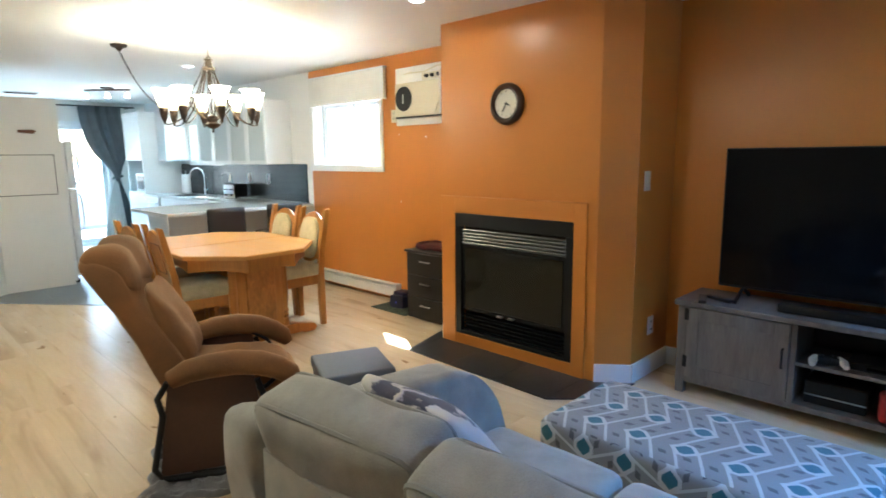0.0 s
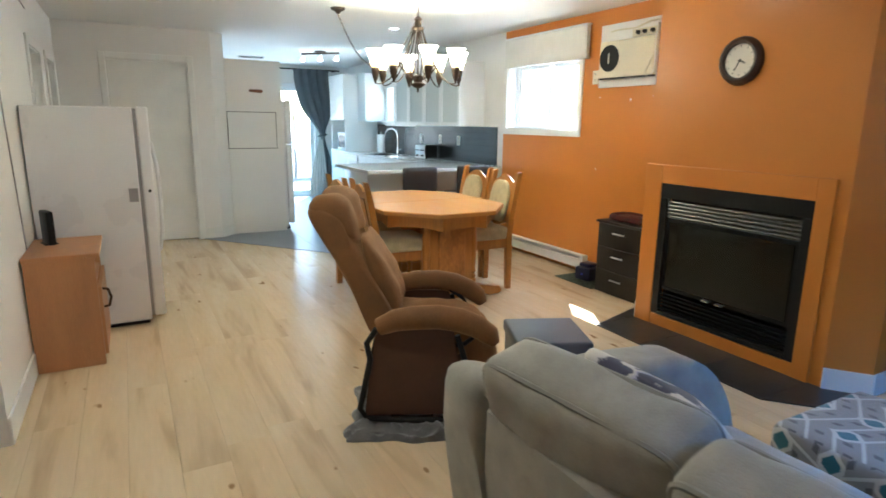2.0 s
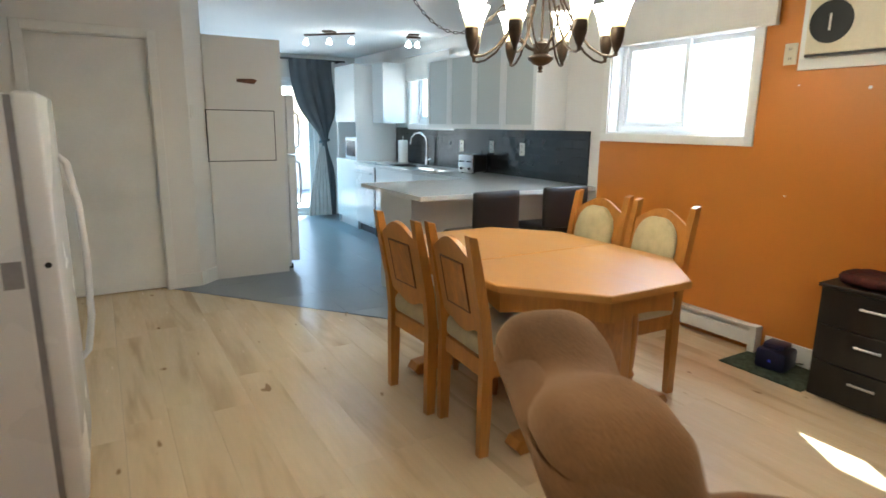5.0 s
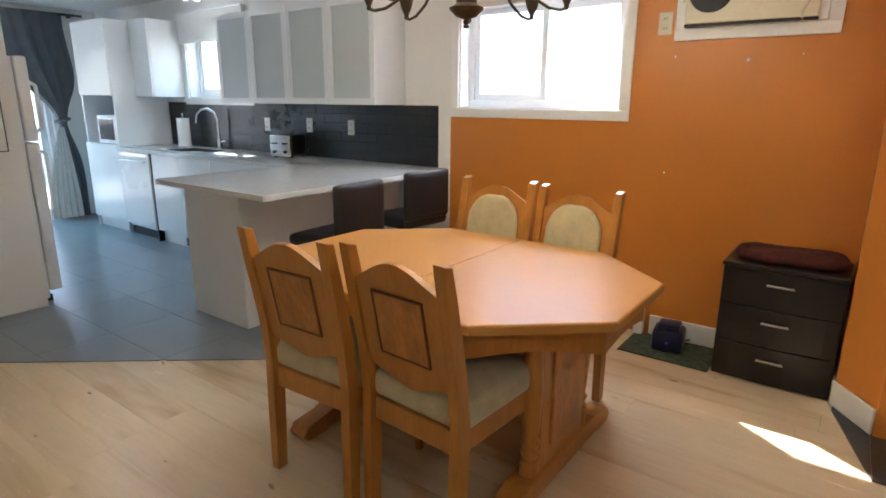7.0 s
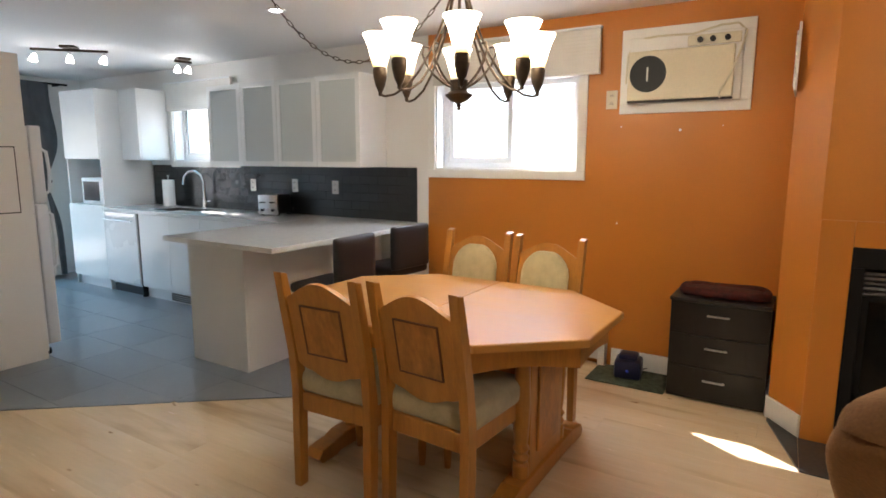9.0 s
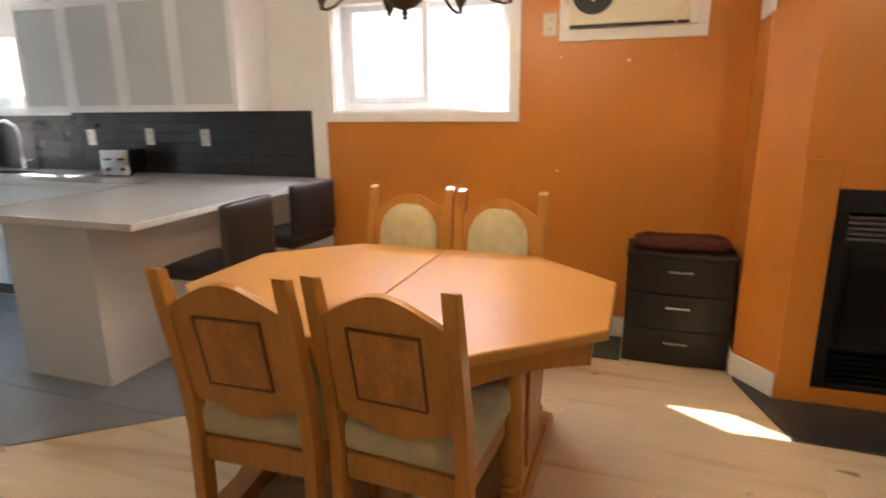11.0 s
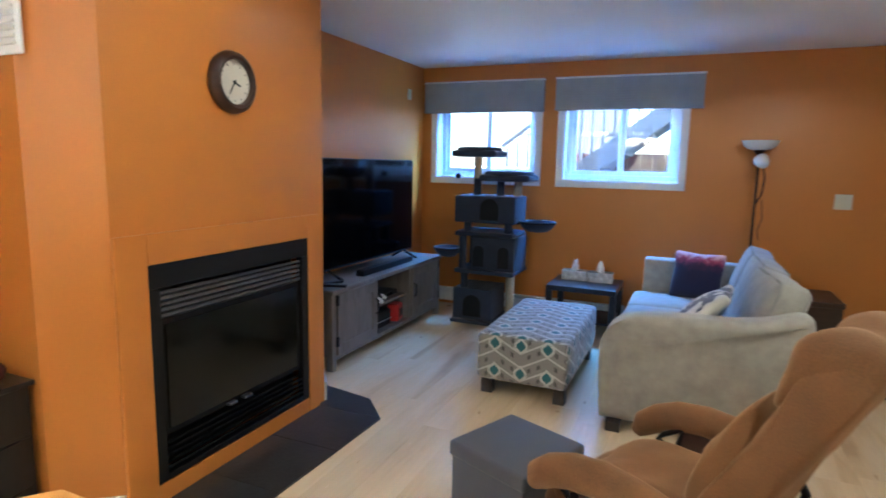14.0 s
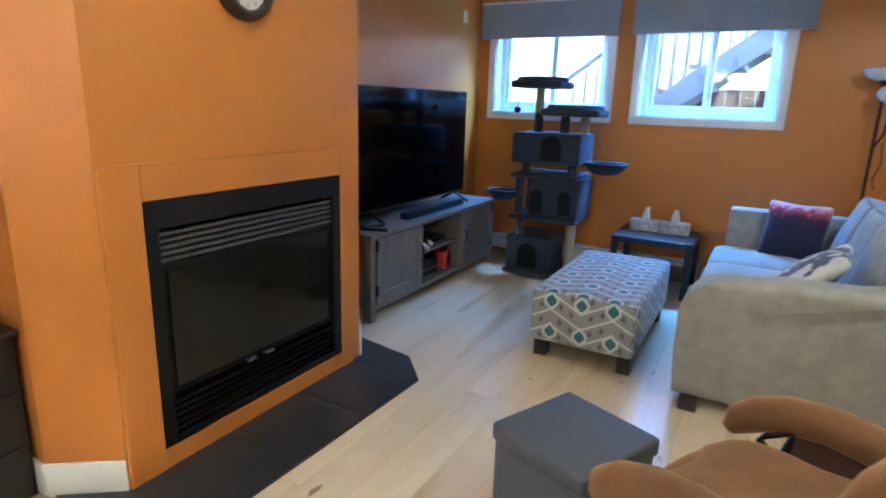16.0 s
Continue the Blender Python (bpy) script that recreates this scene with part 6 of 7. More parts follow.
for y0, y1, kind in ((8.68, 9.66, "doors"), (7.62, 8.675, "drawers")):
    unit = thing("base_cabinet", "gloss white base cabinet under the worktop", "cabinet", (KX, y0, 0), 0, "kitchen base cabinets")
    w = y1 - y0
    part("body", B((0.02, 0, 0.12), (0.59, w, 0.875)), GLOSSWHITE, unit)
    part("plinth", B((0.055, 0, 0), (0.065, w, 0.12)), GLOSSWHITE, unit)
    if kind == "doors":
        for a, b in ((0.002, w / 2 - 0.0015), (w / 2 + 0.0015, w - 0.002)):
            part("door", B((0, a, 0.125), (0.019, b, 0.872), 0.002), GLOSSWHITE, unit)
    else:
        for a, b in ((0.125, 0.42), (0.424, 0.70), (0.704, 0.872)):
            part("drawer_front", B((0, 0.002, a), (0.019, w - 0.002, b), 0.002), GLOSSWHITE, unit)
grille = thing("toe_kick_vent", "dark floor register in the cabinet plinth", "vent", (KX + 0.05, 8.95, 0.02))
for i in range(4):
    part("slat", B((-0.004, 0, i * 0.02), (0.004, 0.30, i * 0.02 + 0.012)), BLACKMETAL, grille)
pen = thing("kitchen_peninsula", "gloss white peninsula cabinet below the breakfast bar", "peninsula", (2.84, 7.01, 0))
part("body", B((0.02, 0.02, 0.0), (1.46, 0.56, 0.875)), GLOSSWHITE, pen)
part("end_panel", B((0, 0, 0), (0.02, 0.58, 0.875), 0.002), GLOSSWHITE, pen)
part("back_panel", B((0.021, 0, 0), (1.46, 0.019, 0.875), 0.002), GLOSSWHITE, pen)
top = thing("worktop", "L-shaped white quartz worktop with breakfast bar", "worktop", (0, 0, 0.877))
part("breakfast_bar", B((2.665, 6.54, 0), (4.305, 7.599, 0.033), 0.003), QUARTZ, top)
bm = bmesh.new()
for lo, hi in (((3.69, 7.60), (4.305, 9.06)), ((3.69, 9.06), (3.84, 9.68)), ((4.20, 9.06), (4.305, 9.68)), ((3.69, 9.68), (4.305, 10.295))):
    box(bm, (*lo, 0), (*hi, 0.033))
bmesh.ops.remove_doubles(bm, verts=bm.verts[:], dist=0.0005)
part("slab", bm, QUARTZ, top)
sink = thing("kitchen_sink", "dark undermount kitchen sink set in the worktop", "sink", (4.02, 9.37, 0.74))
SINKDARK = material("dark_composite", (0.03, 0.03, 0.032), 0.35, vary=0.2)
bm = bmesh.new()
for lo, hi in (((-0.18, -0.31, 0), (0.18, 0.31, 0.01)), ((-0.18, -0.31, 0.01), (-0.17, 0.31, 0.165)), ((0.17, -0.31, 0.01), (0.18, 0.31, 0.165)), ((-0.17, -0.31, 0.01), (0.17, -0.30, 0.165)), ((-0.17, 0.30, 0.01), (0.17, 0.31, 0.165)), ((-0.17, -0.01, 0.01), (0.17, 0.01, 0.14))):
    box(bm, lo, hi)
part("basin", bm, SINKDARK, sink)
tap = thing("kitchen_faucet", "chrome gooseneck kitchen faucet behind the sink", "faucet", (4.235, 9.30, 0.91))
bm = bmesh.new()
lathe(bm, [(0.03, 0), (0.03, 0.012), (0.022, 0.02), (0.02, 0.10), (0.013, 0.11)], seg=20)
sweep(bm, [(0, 0, 0.10), (0, 0, 0.28), (-0.02, 0.02, 0.35), (-0.07, 0.05, 0.39), (-0.12, 0.08, 0.38), (-0.155, 0.10, 0.33), (-0.165, 0.105, 0.25)], [0.013, 0.013, 0.013, 0.013, 0.013, 0.015, 0.017], 14)
part("spout", bm, CHROME, tap, smooth=True)
bm = bmesh.new()
rod(bm, (0, -0.02, 0.07), (0.01, -0.09, 0.085), 0.008)
part("lever", bm, CHROME, tap, smooth=True)
roll = thing("paper_towel_roll", "white paper towel roll standing on the worktop", "paper towel", (4.17, 9.82, 0.91))
bm = bmesh.new()
lathe(bm, [(0.062, 0.012), (0.062, 0.29)], seg=28)
part("roll", bm, TISSUE, roll, smooth=True)
bm = bmesh.new()
lathe(bm, [(0.075, 0), (0.075, 0.012), (0.006, 0.013), (0.006, 0.32), (0.012, 0.33), (0.004, 0.34)], seg=20)
part("holder", bm, STEEL, roll, smooth=True)
toast = thing("toaster", "black four-slot toaster with a chrome front on the worktop", "toaster", (4.165, 8.15, 0.91), 14)
part("shell", B((-0.115, -0.105, 0.012), (0.10, 0.105, 0.19), 0.022, seg=3), BLACKPLASTIC, toast, smooth=True)
front = part("front_plate", B((-0.135, -0.103, 0.010), (-0.114, 0.103, 0.188), 0.009, seg=3), CHROME, toast, "polished chrome front", smooth=True)
for y in (-0.055, 0.055):
    part("slot", B((-0.09, y - 0.03, 0.188), (0.08, y - 0.008, 0.1925)), CHROME, toast)
    part("lever", B((-0.16, y - 0.018, 0.115), (-0.135, y + 0.018, 0.128), 0.003), BLACKPLASTIC, front)
    bm = bmesh.new()
    rod(bm, (-0.145, y, 0.05), (-0.134, y, 0.05), 0.013)
    part("knob", bm, BLACKPLASTIC, front)
for x in (-0.09, 0.08):
    for y in (-0.08, 0.08):
        part("foot", B((x - 0.012, y - 0.012, 0), (x + 0.012, y + 0.012, 0.014)), BLACKPLASTIC, toast)

wallcab = thing("glass_wall_cabinet", "white wall cabinet with four frosted glass doors", "cabinet", (3.97, 6.95, 1.36))
CW, CH = 1.87, 0.735
bm = bmesh.new()
for lo, hi in (((0.02, 0, 0), (0.338, 0.018, CH)), ((0.02, CW - 0.018, 0), (0.338, CW, CH)), ((0.02, 0.018, 0), (0.338, CW - 0.018, 0.018)), ((0.02, 0.018, CH - 0.018), (0.338, CW - 0.018, CH)), ((0.32, 0.018, 0.018), (0.338, CW - 0.018, CH - 0.018)), ((0.04, 0.018, 0.36), (0.32, CW - 0.018, 0.376)), ((0.03, CW / 2 - 0.009, 0.018), (0.32, CW / 2 + 0.009, CH - 0.018))):
    box(bm, lo, hi)
part("body", bm, GLOSSWHITE, wallcab)
for i in range(4):
    a, b = CW * i / 4 + 0.002, CW * (i + 1) / 4 - 0.002
    bm = bmesh.new()
    k = 0.045
    for lo, hi in (((0, a, 0), (0.02, b, k)), ((0, a, CH - k), (0.02, b, CH)), ((0, a, k), (0.02, a + k, CH - k)), ((0, b - k, k), (0.02, b, CH - k))):
        box(bm, lo, hi)
    leaf = part("door", bm, GLOSSWHITE, wallcab)
    part("pane", B((0.007, a + k, k), (0.013, b - k, CH - k)), FROST, leaf, "frosted glass pane")
small = thing("wall_cabinet", "gloss white wall cabinet beside the sink window", "cabinet", (3.96, 9.96, 1.41))
part("body", B((0.02, 0, 0), (0.348, 0.335, 0.745)), GLOSSWHITE, small)
part("door", B((0, 0.002, 0), (0.0195, 0.333, 0.745), 0.002), GLOSSWHITE, small)

fridge = thing("kitchen_refrigerator", "white two-door refrigerator in the kitchen recess", "refrigerator", (1.66, 8.54, 0))
part("body", B((0, 0, 0.03), (0.66, 0.72, 1.645), 0.008), APPL, fridge)
for z0, z1 in ((0.08, 1.10), (1.11, 1.65)):
    leaf = part("door", B((0.668, 0.0, z0), (0.745, 0.72, z1), 0.014, seg=3), APPL, fridge, smooth=True)
    h0, h1 = (0.62, 1.05) if z0 < 1 else (1.16, 1.50)
    bm = bmesh.new()
    sweep(bm, [(0.742, 0.06, h0), (0.79, 0.06, h0 + 0.03), (0.80, 0.06, (h0 + h1) / 2), (0.79, 0.06, h1 - 0.03), (0.742, 0.06, h1)], 0.012, 8)
    part("handle", bm, APPL, leaf, "curved white handle", smooth=True)
part("plinth", B((0.03, 0.02, 0), (0.68, 0.70, 0.05)), BLACKPLASTIC, fridge)

BLACKLEATHER = material("black_leatherette", (0.014, 0.012, 0.013), 0.42, vary=0.15, scale=12, fine=160, bump=0.2)
stool = thing("bar_stool", "black leatherette swivel bar stool at the breakfast bar", "stool", (3.15, 6.52, 0), 3, "bar stools")
bm = bmesh.new()
soft(bm, (0, 0, 0.61), (0.42, 0.38, 0.07), 0.03, (0, 0, 0.008), 8)
part("seat", bm, BLACKLEATHER, stool, smooth=True)
bm = bmesh.new()
soft(bm, (0, -0.185, 0.79), (0.40, 0.05, 0.32), 0.022, (0, 0.008, 0), 8)
part("backrest", bm, BLACKLEATHER, stool, smooth=True)
bm = bmesh.new()
lathe(bm, [(0.20, 0), (0.20, 0.008), (0.06, 0.025), (0.028, 0.05), (0.028, 0.35), (0.02, 0.36), (0.02, 0.58)], seg=28)
part("pedestal", bm, CHROME, stool, "chrome pedestal", smooth=True)
bm = bmesh.new()
sweep(bm, [(-0.0, 0.03, 0.25), (-0.13, 0.10, 0.25), (-0.10, 0.20, 0.25), (0.10, 0.20, 0.25), (0.13, 0.10, 0.25), (0.0, 0.03, 0.25)], 0.009, 8)
part("footrest", bm, CHROME, stool, smooth=True)
copy_thing(stool, pose(3.86, 6.57, 0, 0, 0, -6))

# curtain, rod and glass door
CURTAIN = material("grey_curtain_cloth", (0.10, 0.11, 0.12), 0.9, vary=0.12, scale=10, fine=220, bump=0.4)
SHEER = material("pale_curtain_lining", (0.62, 0.62, 0.60), 0.9, vary=0.06, scale=10, fine=220, bump=0.3)
rodthing = thing("curtain_rod", "black metal curtain rod above the glass door", "curtain rod", (0, 11.62, 2.30))
bm = bmesh.new()
rod(bm, (1.85, 0, 0), (4.10, 0, 0), 0.012)
part("rod", bm, BLACKMETAL, rodthing)
for x in (1.95, 4.0):
    part("bracket", B((x - 0.01, -0.01, -0.02), (x + 0.01, 0.13, 0.012), 0.002), BLACKMETAL, rodthing)
curtain = thing("tied_curtain", "grey curtain tied back beside the glass door", "curtain", (3.60, 11.62, 0.02))
bm = bmesh.new()
rows, cols = 40, 64
grid = []
for i in range(rows + 1):
    z = 2.285 * i / rows
    t = z / 2.285
    tie = math.exp(-((z - 1.12) / 0.33) ** 2)
    width = (0.29 + 0.02 * t) * (1 - tie) + 0.055 * tie
    up = max(0.0, min(1.0, (z - 1.0) / 1.2))
    mid = 0.15 - 0.18 * up * up * (3 - 2 * up)
    width *= 1 if z > 1.12 else 0.55
    ring = []
    for j in range(cols):
        a = 2 * math.pi * j / cols
        fold = 1 + (0.22 * math.sin(a * 9 + 0.6 * math.sin(z * 4)) + 0.08 * math.sin(a * 17)) * (1 - 0.6 * tie)
        ring.append(bm.verts.new((mid + width * math.cos(a) * (0.9 + 0.1 * fold), (0.045 + 0.02 * tie) * math.sin(a) * fold + 0.018 * math.sin(math.cos(a) * 14 + z) * (1 - tie), z)))
    grid.append(ring)
for a, b in zip(grid, grid[1:]):
    for j in range(cols):
        bm.faces.new((a[j], a[(j + 1) % cols], b[(j + 1) % cols], b[j]))
bm.faces.new(grid[0][::-1]), bm.faces.new(grid[-1])
part("cloth", bm, CURTAIN, curtain, smooth=True)
bm = bmesh.new()
grid = []
for i in range(25):
    z = 0.01 + 1.04 * i / 24
    f = (z / 1.05) ** 1.6
    x0, x1 = -0.16 * (1 - f) + 0.06 * f, 0.20 * (1 - f) + 0.12 * f
    front = [(x0 + (x1 - x0) * j / 30, -0.088 - 0.016 * math.sin(j * 1.15 + z) * (1 - 0.6 * f)) for j in range(31)]
    grid.append([bm.verts.new((x, y, z)) for x, y in front] + [bm.verts.new((x, y + 0.006, z)) for x, y in front[::-1]])
for a, b in zip(grid, grid[1:]):
    for j in range(62):
        bm.faces.new((a[j], a[(j + 1) % 62], b[(j + 1) % 62], b[j]))
bm.faces.new(grid[0][::-1]), bm.faces.new(grid[-1])
part("lining", bm, SHEER, curtain, "pale lining folded to the front", smooth=True)
bm = bmesh.new()
sweep(bm, [(0.145 + 0.072 * math.cos(a), 0.072 * math.sin(a), 1.12 + 0.02 * math.cos(a)) for a in [2 * math.pi * i / 20 for i in range(20)]], 0.016, 8, close=True)
part("tieback", bm, CURTAIN, curtain, smooth=True)
gd = thing("door_5", "white framed sliding glass door to the outside", "door", (2.85, NORTH, 0), 0)
gd["kind"] = "structure"
bm = bmesh.new()
for lo, hi in (((-0.85, 0.04, 0), (0.85, 0.14, 0.05)), ((-0.85, 0.04, 2.0), (0.85, 0.14, 2.06)), ((-0.85, 0.04, 0.05), (-0.80, 0.14, 2.0)), ((0.80, 0.04, 0.05), (0.85, 0.14, 2.0))):
    box(bm, lo, hi, 0.004)
part("frame", bm, VINYL, gd)
for x0, x1, y in ((-0.80, 0.04, 0.06), (-0.04, 0.80, 0.10)):
    bm = bmesh.new()
    k = 0.07
    for lo, hi in (((x0, y, 0.05), (x1, y + 0.03, 0.05 + k)), ((x0, y, 2.0 - k), (x1, y + 0.03, 2.0)), ((x0, y, 0.05 + k), (x0 + k, y + 0.03, 2.0 - k)), ((x1 - k, y, 0.05 + k), (x1, y + 0.03, 2.0 - k))):
        box(bm, lo, hi, 0.003)
    sash = part("sash", bm, VINYL, gd)
    pane = part("pane", B((x0 + k, y + 0.012, 0.05 + k), (x1 - k, y + 0.018, 2.0 - k)), GLASS, sash)
    pane.visible_shadow = False

# track lights
for at, run, k in (((3.08, 9.42, H), 0.60, 3), ((3.95, 9.11, H), 0.16, 2)):
    tr = thing("track_light", "dark bar track light with lit white glass spots", "track light", at, -45 if k == 3 else -20, "track lights")
    part("plate", B((-0.06, -0.06, -0.02), (0.06, 0.06, 0), 0.005), BRONZE, tr)
    part("bar", B((-run / 2, -0.01, -0.045), (run / 2, 0.01, -0.025), 0.003), BRONZE, tr)
    for i in range(k):
        x = -run / 2 + 0.03 + (run - 0.06) * i / (k - 1)
        bm = bmesh.new()
        rod(bm, (x, 0, -0.04), (x, 0, -0.08), 0.008)
        holder = part("spot_holder", bm, CHROME, tr)
        bm = bmesh.new()
        lathe(bm, [(0.012, 0.0), (0.022, -0.02), (0.034, -0.06), (0.030, -0.062), (0.018, -0.03)], seg=16, m=pose(x, 0, -0.075, 15 * (1 if i % 2 else -1), 10))
        part("spot_shade", bm, LAMPGLOW, holder, "lit white glass shade", smooth=True)
    lamp("track_lamp", "SPOT", pose(at[0], at[1], H - 0.19), 0.5, (0.78, 0.91, 1.0), radius=0.05, cone=140)

# ---- outside ----
GROUND = material("trodden_snow", (0.52, 0.53, 0.54), 0.9, vary=0.2, scale=0.8, fine=12, bump=0.5)
CONCRETE = material("pale_concrete", (0.5, 0.49, 0.47), 0.85, vary=0.15, scale=3)
FENCE = material("white_fence_paint", (0.72, 0.72, 0.70), 0.6, vary=0.08, scale=4)
MAROON = material("maroon_boards", (0.05, 0.016, 0.02), 0.7, vary=0.2, scale=5)
bm = bmesh.new()
for x0, x1, y0, y1 in ((-600, 600, 11.96, 600), (-600, 600, -600, -0.35), (4.60, 600, -0.35, 11.96), (-600, -1.66, -0.35, 11.96)):
    vs = [bm.verts.new(p) for p in ((x0, y0, -0.1), (x1, y0, -0.1), (x1, y1, -0.1), (x0, y1, -0.1))]
    bm.faces.new(vs)
bmesh.ops.remove_doubles(bm, verts=bm.verts[:], dist=0.001)
structure("ground", bm, GROUND, "snow covered ground outside the building", "ground")
# unseen wall, added to throw the yard south of it into shade
structure("wall_shade_block_south", B((-1.65, -0.34, 2.51), (4.53, -0.14, 7.0)), CONCRETE, "unseen plain wall added above the south side to shade the yard", "wall")
# unseen eaves, sized to trim the upper part of the sun beam
structure("eaves_sun_block", B((EAST + 0.23, 3.0, 2.52), (4.828, 11.9, 2.64)), CONCRETE, "unseen pale eaves added to cut the sun through the dining window", "eaves")
# unseen slab over the glass door, its depth set to stop the sun there
structure("slab_sun_block", B((1.0, 11.96, 2.52), (4.5, 13.85, 2.66)), CONCRETE, "unseen concrete slab added to keep sun off the kitchen floor", "balcony")


def board_fence(at, turn, run, h, mat, label):
    ob = thing("board_fence", label, "fence", at, turn, "outdoor fences")
    k = int(run / 0.16)
    for i in range(k):
        part("board", B((i * 0.16, 0, 0), (i * 0.16 + 0.157, 0.02, h), 0.003), mat, ob)
    for z in (0.3, h - 0.3):
        part("rail", B((0, 0.021, z), (run, 0.06, z + 0.08)), mat, ob)
    return ob


board_fence((8.2, 13.0, -0.1), -90, 11.0, 1.1, FENCE, "white board fence outside the dining window")
# unseen box, added so sun enters only the window's south pane
structure("box_sun_block", B((EAST + 0.23, 6.82, 2.0), (5.08, 7.15, 3.1)), FENCE, "unseen white box added to block sun from one dining window pane", "roof")
board_fence((0.0, 16.2, -0.1), 0, 7.0, 1.0, FENCE, "white board fence behind the glass door")
board_fence((-2.0, -2.95, -0.1), 0, 5.45, 1.72, MAROON, "maroon board fence behind the outdoor stairs")
board_fence((2.7, -3.4, -0.1), 0, 1.1, 3.4, material("slate_blue_boards", (0.06, 0.075, 0.10), 0.7, vary=0.2, scale=5), "tall slate blue board screen behind the outdoor stairs")
STAIRMETAL = material("weathered_grey_metal", (0.13, 0.145, 0.16), 0.6, vary=0.12, scale=4)
stairs = thing("outdoor_stairs", "grey metal outdoor stairs with balusters", "stairs", (1.2, -1.3, -0.1))
bm = bmesh.new()
for y in (0, -0.9):
    prism(bm, [(0.0, 2.9), (0.0, 2.65), (2.6, 0.75), (2.6, 1.0)], -0.02, 0.02, m=pose(0, y, 0, 90))
part("stringer", bm, STAIRMETAL, stairs)
for i in range(10):
    part("step", B((0.26 * i, -0.88, 2.62 - 0.19 * i), (0.26 * i + 0.27, -0.02, 2.66 - 0.19 * i)), STAIRMETAL, stairs)
for i in range(22):
    x = 0.10 + 0.12 * i
    part("baluster", B((x, -0.012, 2.80 - 0.731 * x), (x + 0.02, 0.012, 3.65 - 0.731 * x)), STAIRMETAL, stairs)
bm = bmesh.new()
rod(bm, (0, 0, 3.72), (2.7, 0, 1.75), 0.025)
part("handrail", bm, STAIRMETAL, stairs)
for i in range(16):
    x = 1.5 + 0.11 * i
    part("railing_bar", B((x, -1.6, 0.8), (x + 0.018, -1.58, 1.95)), STAIRMETAL, stairs)
part("railing_top", B((1.4, -1.62, 1.95), (3.3, -1.56, 2.0)), STAIRMETAL, stairs)
part("landing", B((1.4, -2.4, 0.72), (3.3, -1.5, 0.8)), STAIRMETAL, stairs)
part("landing_wall", B((1.5, -2.3, 0.0), (3.2, -1.6, 0.72)), CONCRETE, stairs)


# ---- boards and tiles, last ----
def clip(outline, a, b):
    """The part of a plan outline that lies to the left of the line from a to b."""
    out = []
    side = lambda p: (b[0] - a[0]) * (p[1] - a[1]) - (b[1] - a[1]) * (p[0] - a[0])  # noqa: E731
    for p, q in zip(outline, outline[1:] + outline[:1]):
        sp, sq = side(p), side(q)
        if sp >= 0:
            out.append(p)
        if sp * sq < 0:
            k = sp / (sp - sq)
            out.append((p[0] + (q[0] - p[0]) * k, p[1] + (q[1] - p[1]) * k))
    return out


def area(outline):
    return 0.5 * abs(sum(p[0] * q[1] - q[0] * p[1] for p, q in zip(outline, outline[1:] + outline[:1])))


rng = random.Random(4)
PW, PL = 0.19, 1.26
whole = {}
for col in range(31):
    x0 = -1.50 + col * PW
    y = SOUTH - rng.random() * PL
    while y < 8.45:
        y0, y1 = max(y, SOUTH), min(y + PL, 8.45)
        y += PL
        x1 = min(x0 + PW, EAST + 0.07)
        if y1 - y0 < 0.03 or (x1 < WEST - 0.1 and y0 > 4.0):
            continue
        key = (round(x1 - x0, 3), round(y1 - y0, 3))
        if key not in whole:
            bm = bmesh.new()
            prism(bm, [(0.0004, 0.0004), (key[0] - 0.0004, 0.0004), (key[0] - 0.0004, key[1] - 0.0004), (0.0004, key[1] - 0.0004)], -0.008, 0.0)
            whole[key] = mesh_of("plank", bm, PLANK)
        ob = new("plank", whole[key])
        ob.parent = floor
        ob.location = (x0, y0, 0)

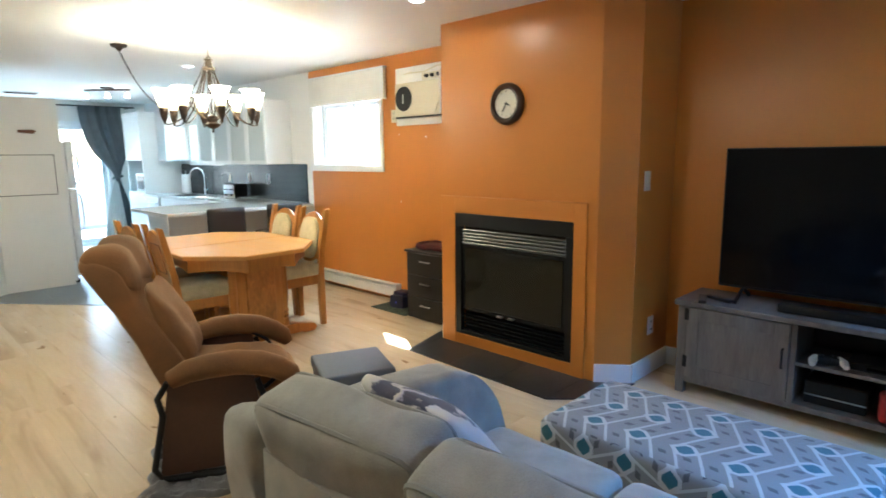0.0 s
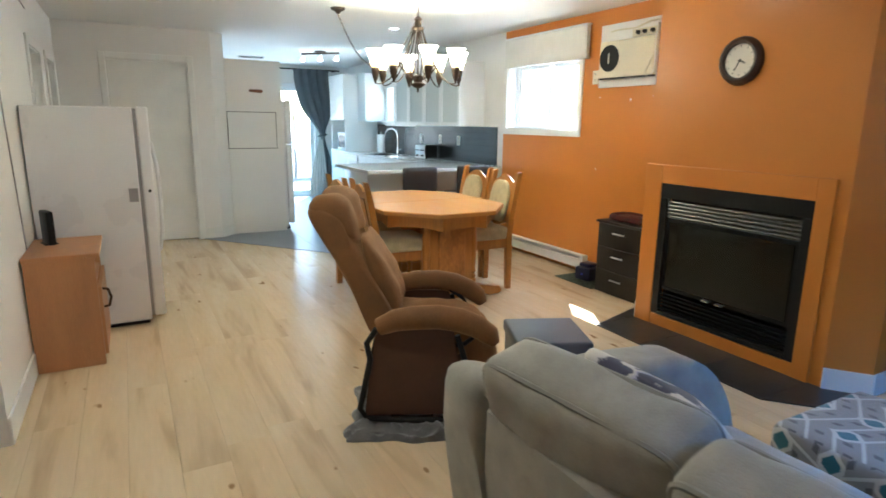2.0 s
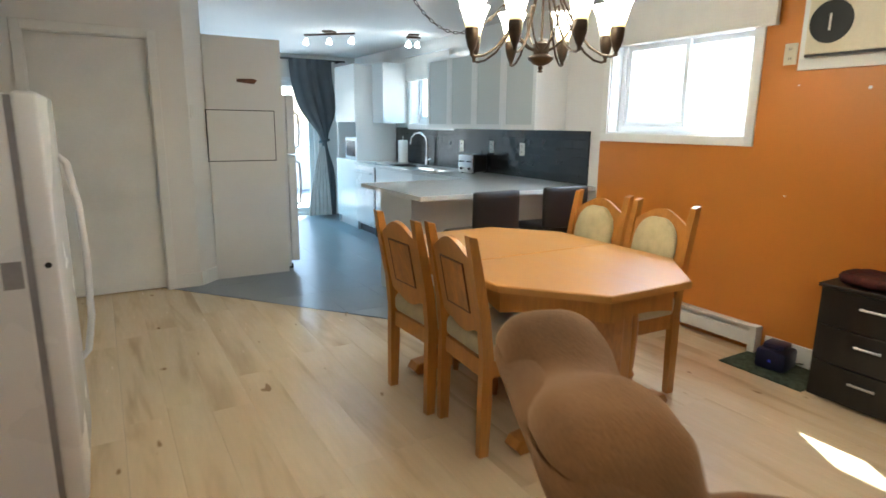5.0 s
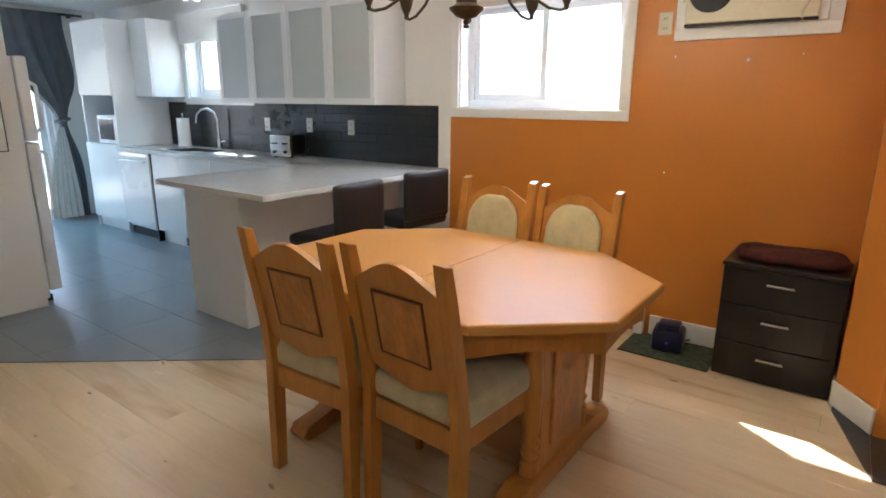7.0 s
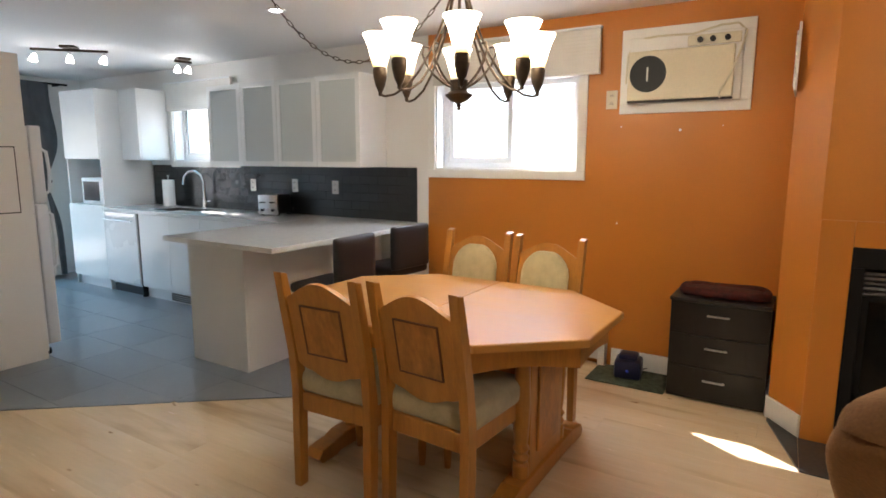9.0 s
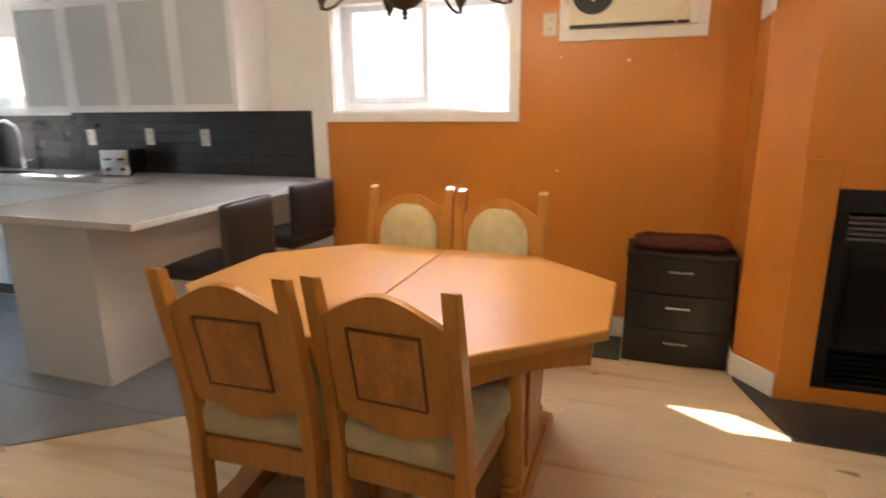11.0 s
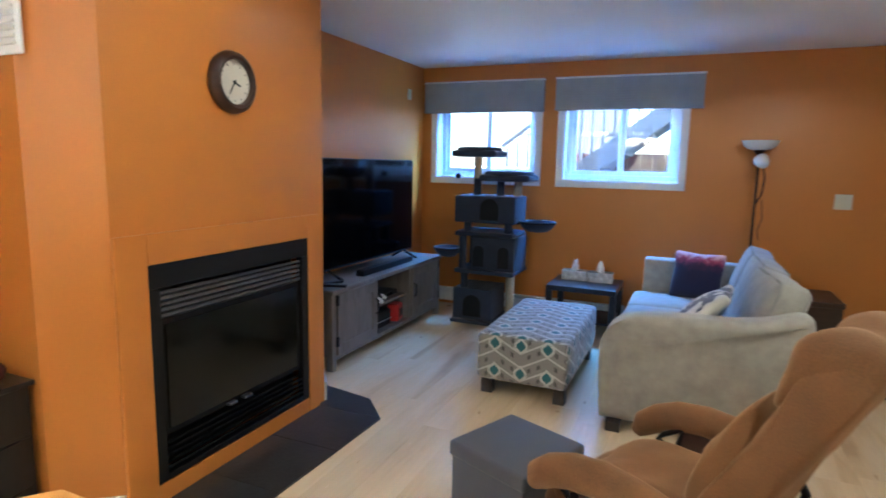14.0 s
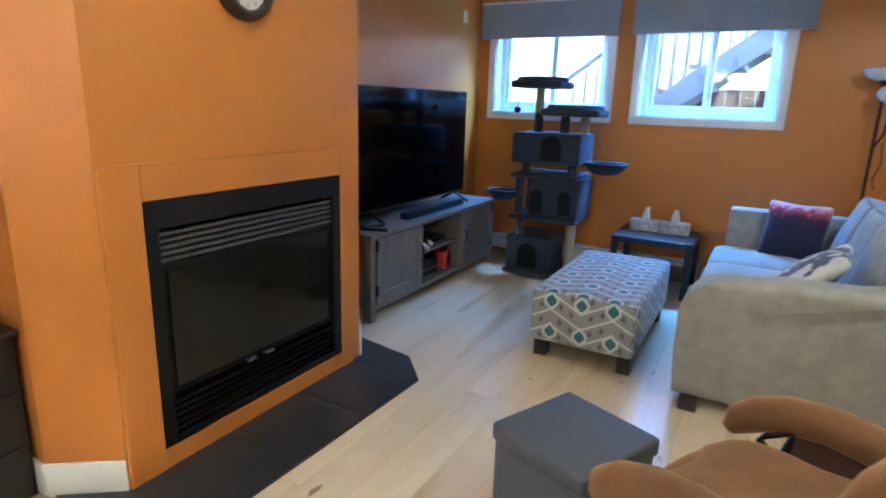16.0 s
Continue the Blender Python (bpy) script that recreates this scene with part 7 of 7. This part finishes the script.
tile_floor = structure("floor_kitchen", B((1.62, 8.6, -0.008), (EAST, NORTH, -0.004)), GROUT, "charcoal tiled kitchen floor with a diagonal edge", "floor")
(ax, ay), (bx, by), _ = TILE_EDGE
for i in range(9):
    for j in range(10):
        x0, y0 = 1.10 + i * 0.4, 6.42 + j * 0.6
        g = 0.0012
        out = [(x0 + g, y0 + g), (min(x0 + 0.4, EAST) - g, y0 + g), (min(x0 + 0.4, EAST) - g, min(y0 + 0.6, NORTH) - g), (x0 + g, min(y0 + 0.6, NORTH) - g)]
        if x0 > EAST - 0.02:
            continue
        out = clip(out, (ax, ay), (bx, by))
        if len(out) < 3 or area(out) < 0.002:
            continue
        bm = bmesh.new()
        prism(bm, out, 0.0, 0.005)
        part("tile", bm, DARKTILE, tile_floor)

entry = structure("floor_entry", B((-1.5, SOUTH, 0.0), (-1.2, SOUTH + 0.3, 0.002)), ENTRYTILE, "dark tiled entry floor with a cut corner", "floor")
for i in range(6):
    for j in range(4):
        x0, y0 = -1.5 + i * 0.36, SOUTH + j * 0.36
        out = [(x0 + 0.001, y0 + 0.001), (x0 + 0.359, y0 + 0.001), (x0 + 0.359, y0 + 0.359), (x0 + 0.001, y0 + 0.359)]
        for p, q in (((0.36, SOUTH), (0.57, 0.95)), ((0.57, 0.95), (0.24, 1.30))):
            out = clip(out, p, q) if out else out
        if len(out) > 2 and area(out) > 0.002:
            bm = bmesh.new()
            prism(bm, out, 0.001, 0.006)
            part("tile", bm, ENTRYTILE, entry)

SPLASH = material("charcoal_glossy_tile", (0.020, 0.022, 0.025), 0.24, vary=0.15, scale=6, fine=40, bump=0.2, per_object=True)
splash = structure("backsplash", B((EAST - 0.004, 6.64, 0.91), (EAST, 10.29, 1.358)), SPLASH, "charcoal tiled kitchen backsplash", "backsplash")
shared = {}
for r in range(6):
    y = 6.64 - (0.1 if r % 2 else 0)
    while y < 10.29:
        y0, y1 = max(y, 6.64), min(y + 0.2, 10.29)
        y += 0.2
        if y1 - y0 < 0.02:
            continue
        key = round(y1 - y0, 3)
        if key not in shared:
            bm = bmesh.new()
            box(bm, (-0.006, 0.0005, 0.0005), (0, key - 0.0005, 0.074), 0.001, seg=1)
            shared[key] = mesh_of("tile", bm, SPLASH)
        ob = new("tile", shared[key])
        ob.parent = splash
        ob.location = (EAST - 0.004, y0, 0.911 + r * 0.0745)
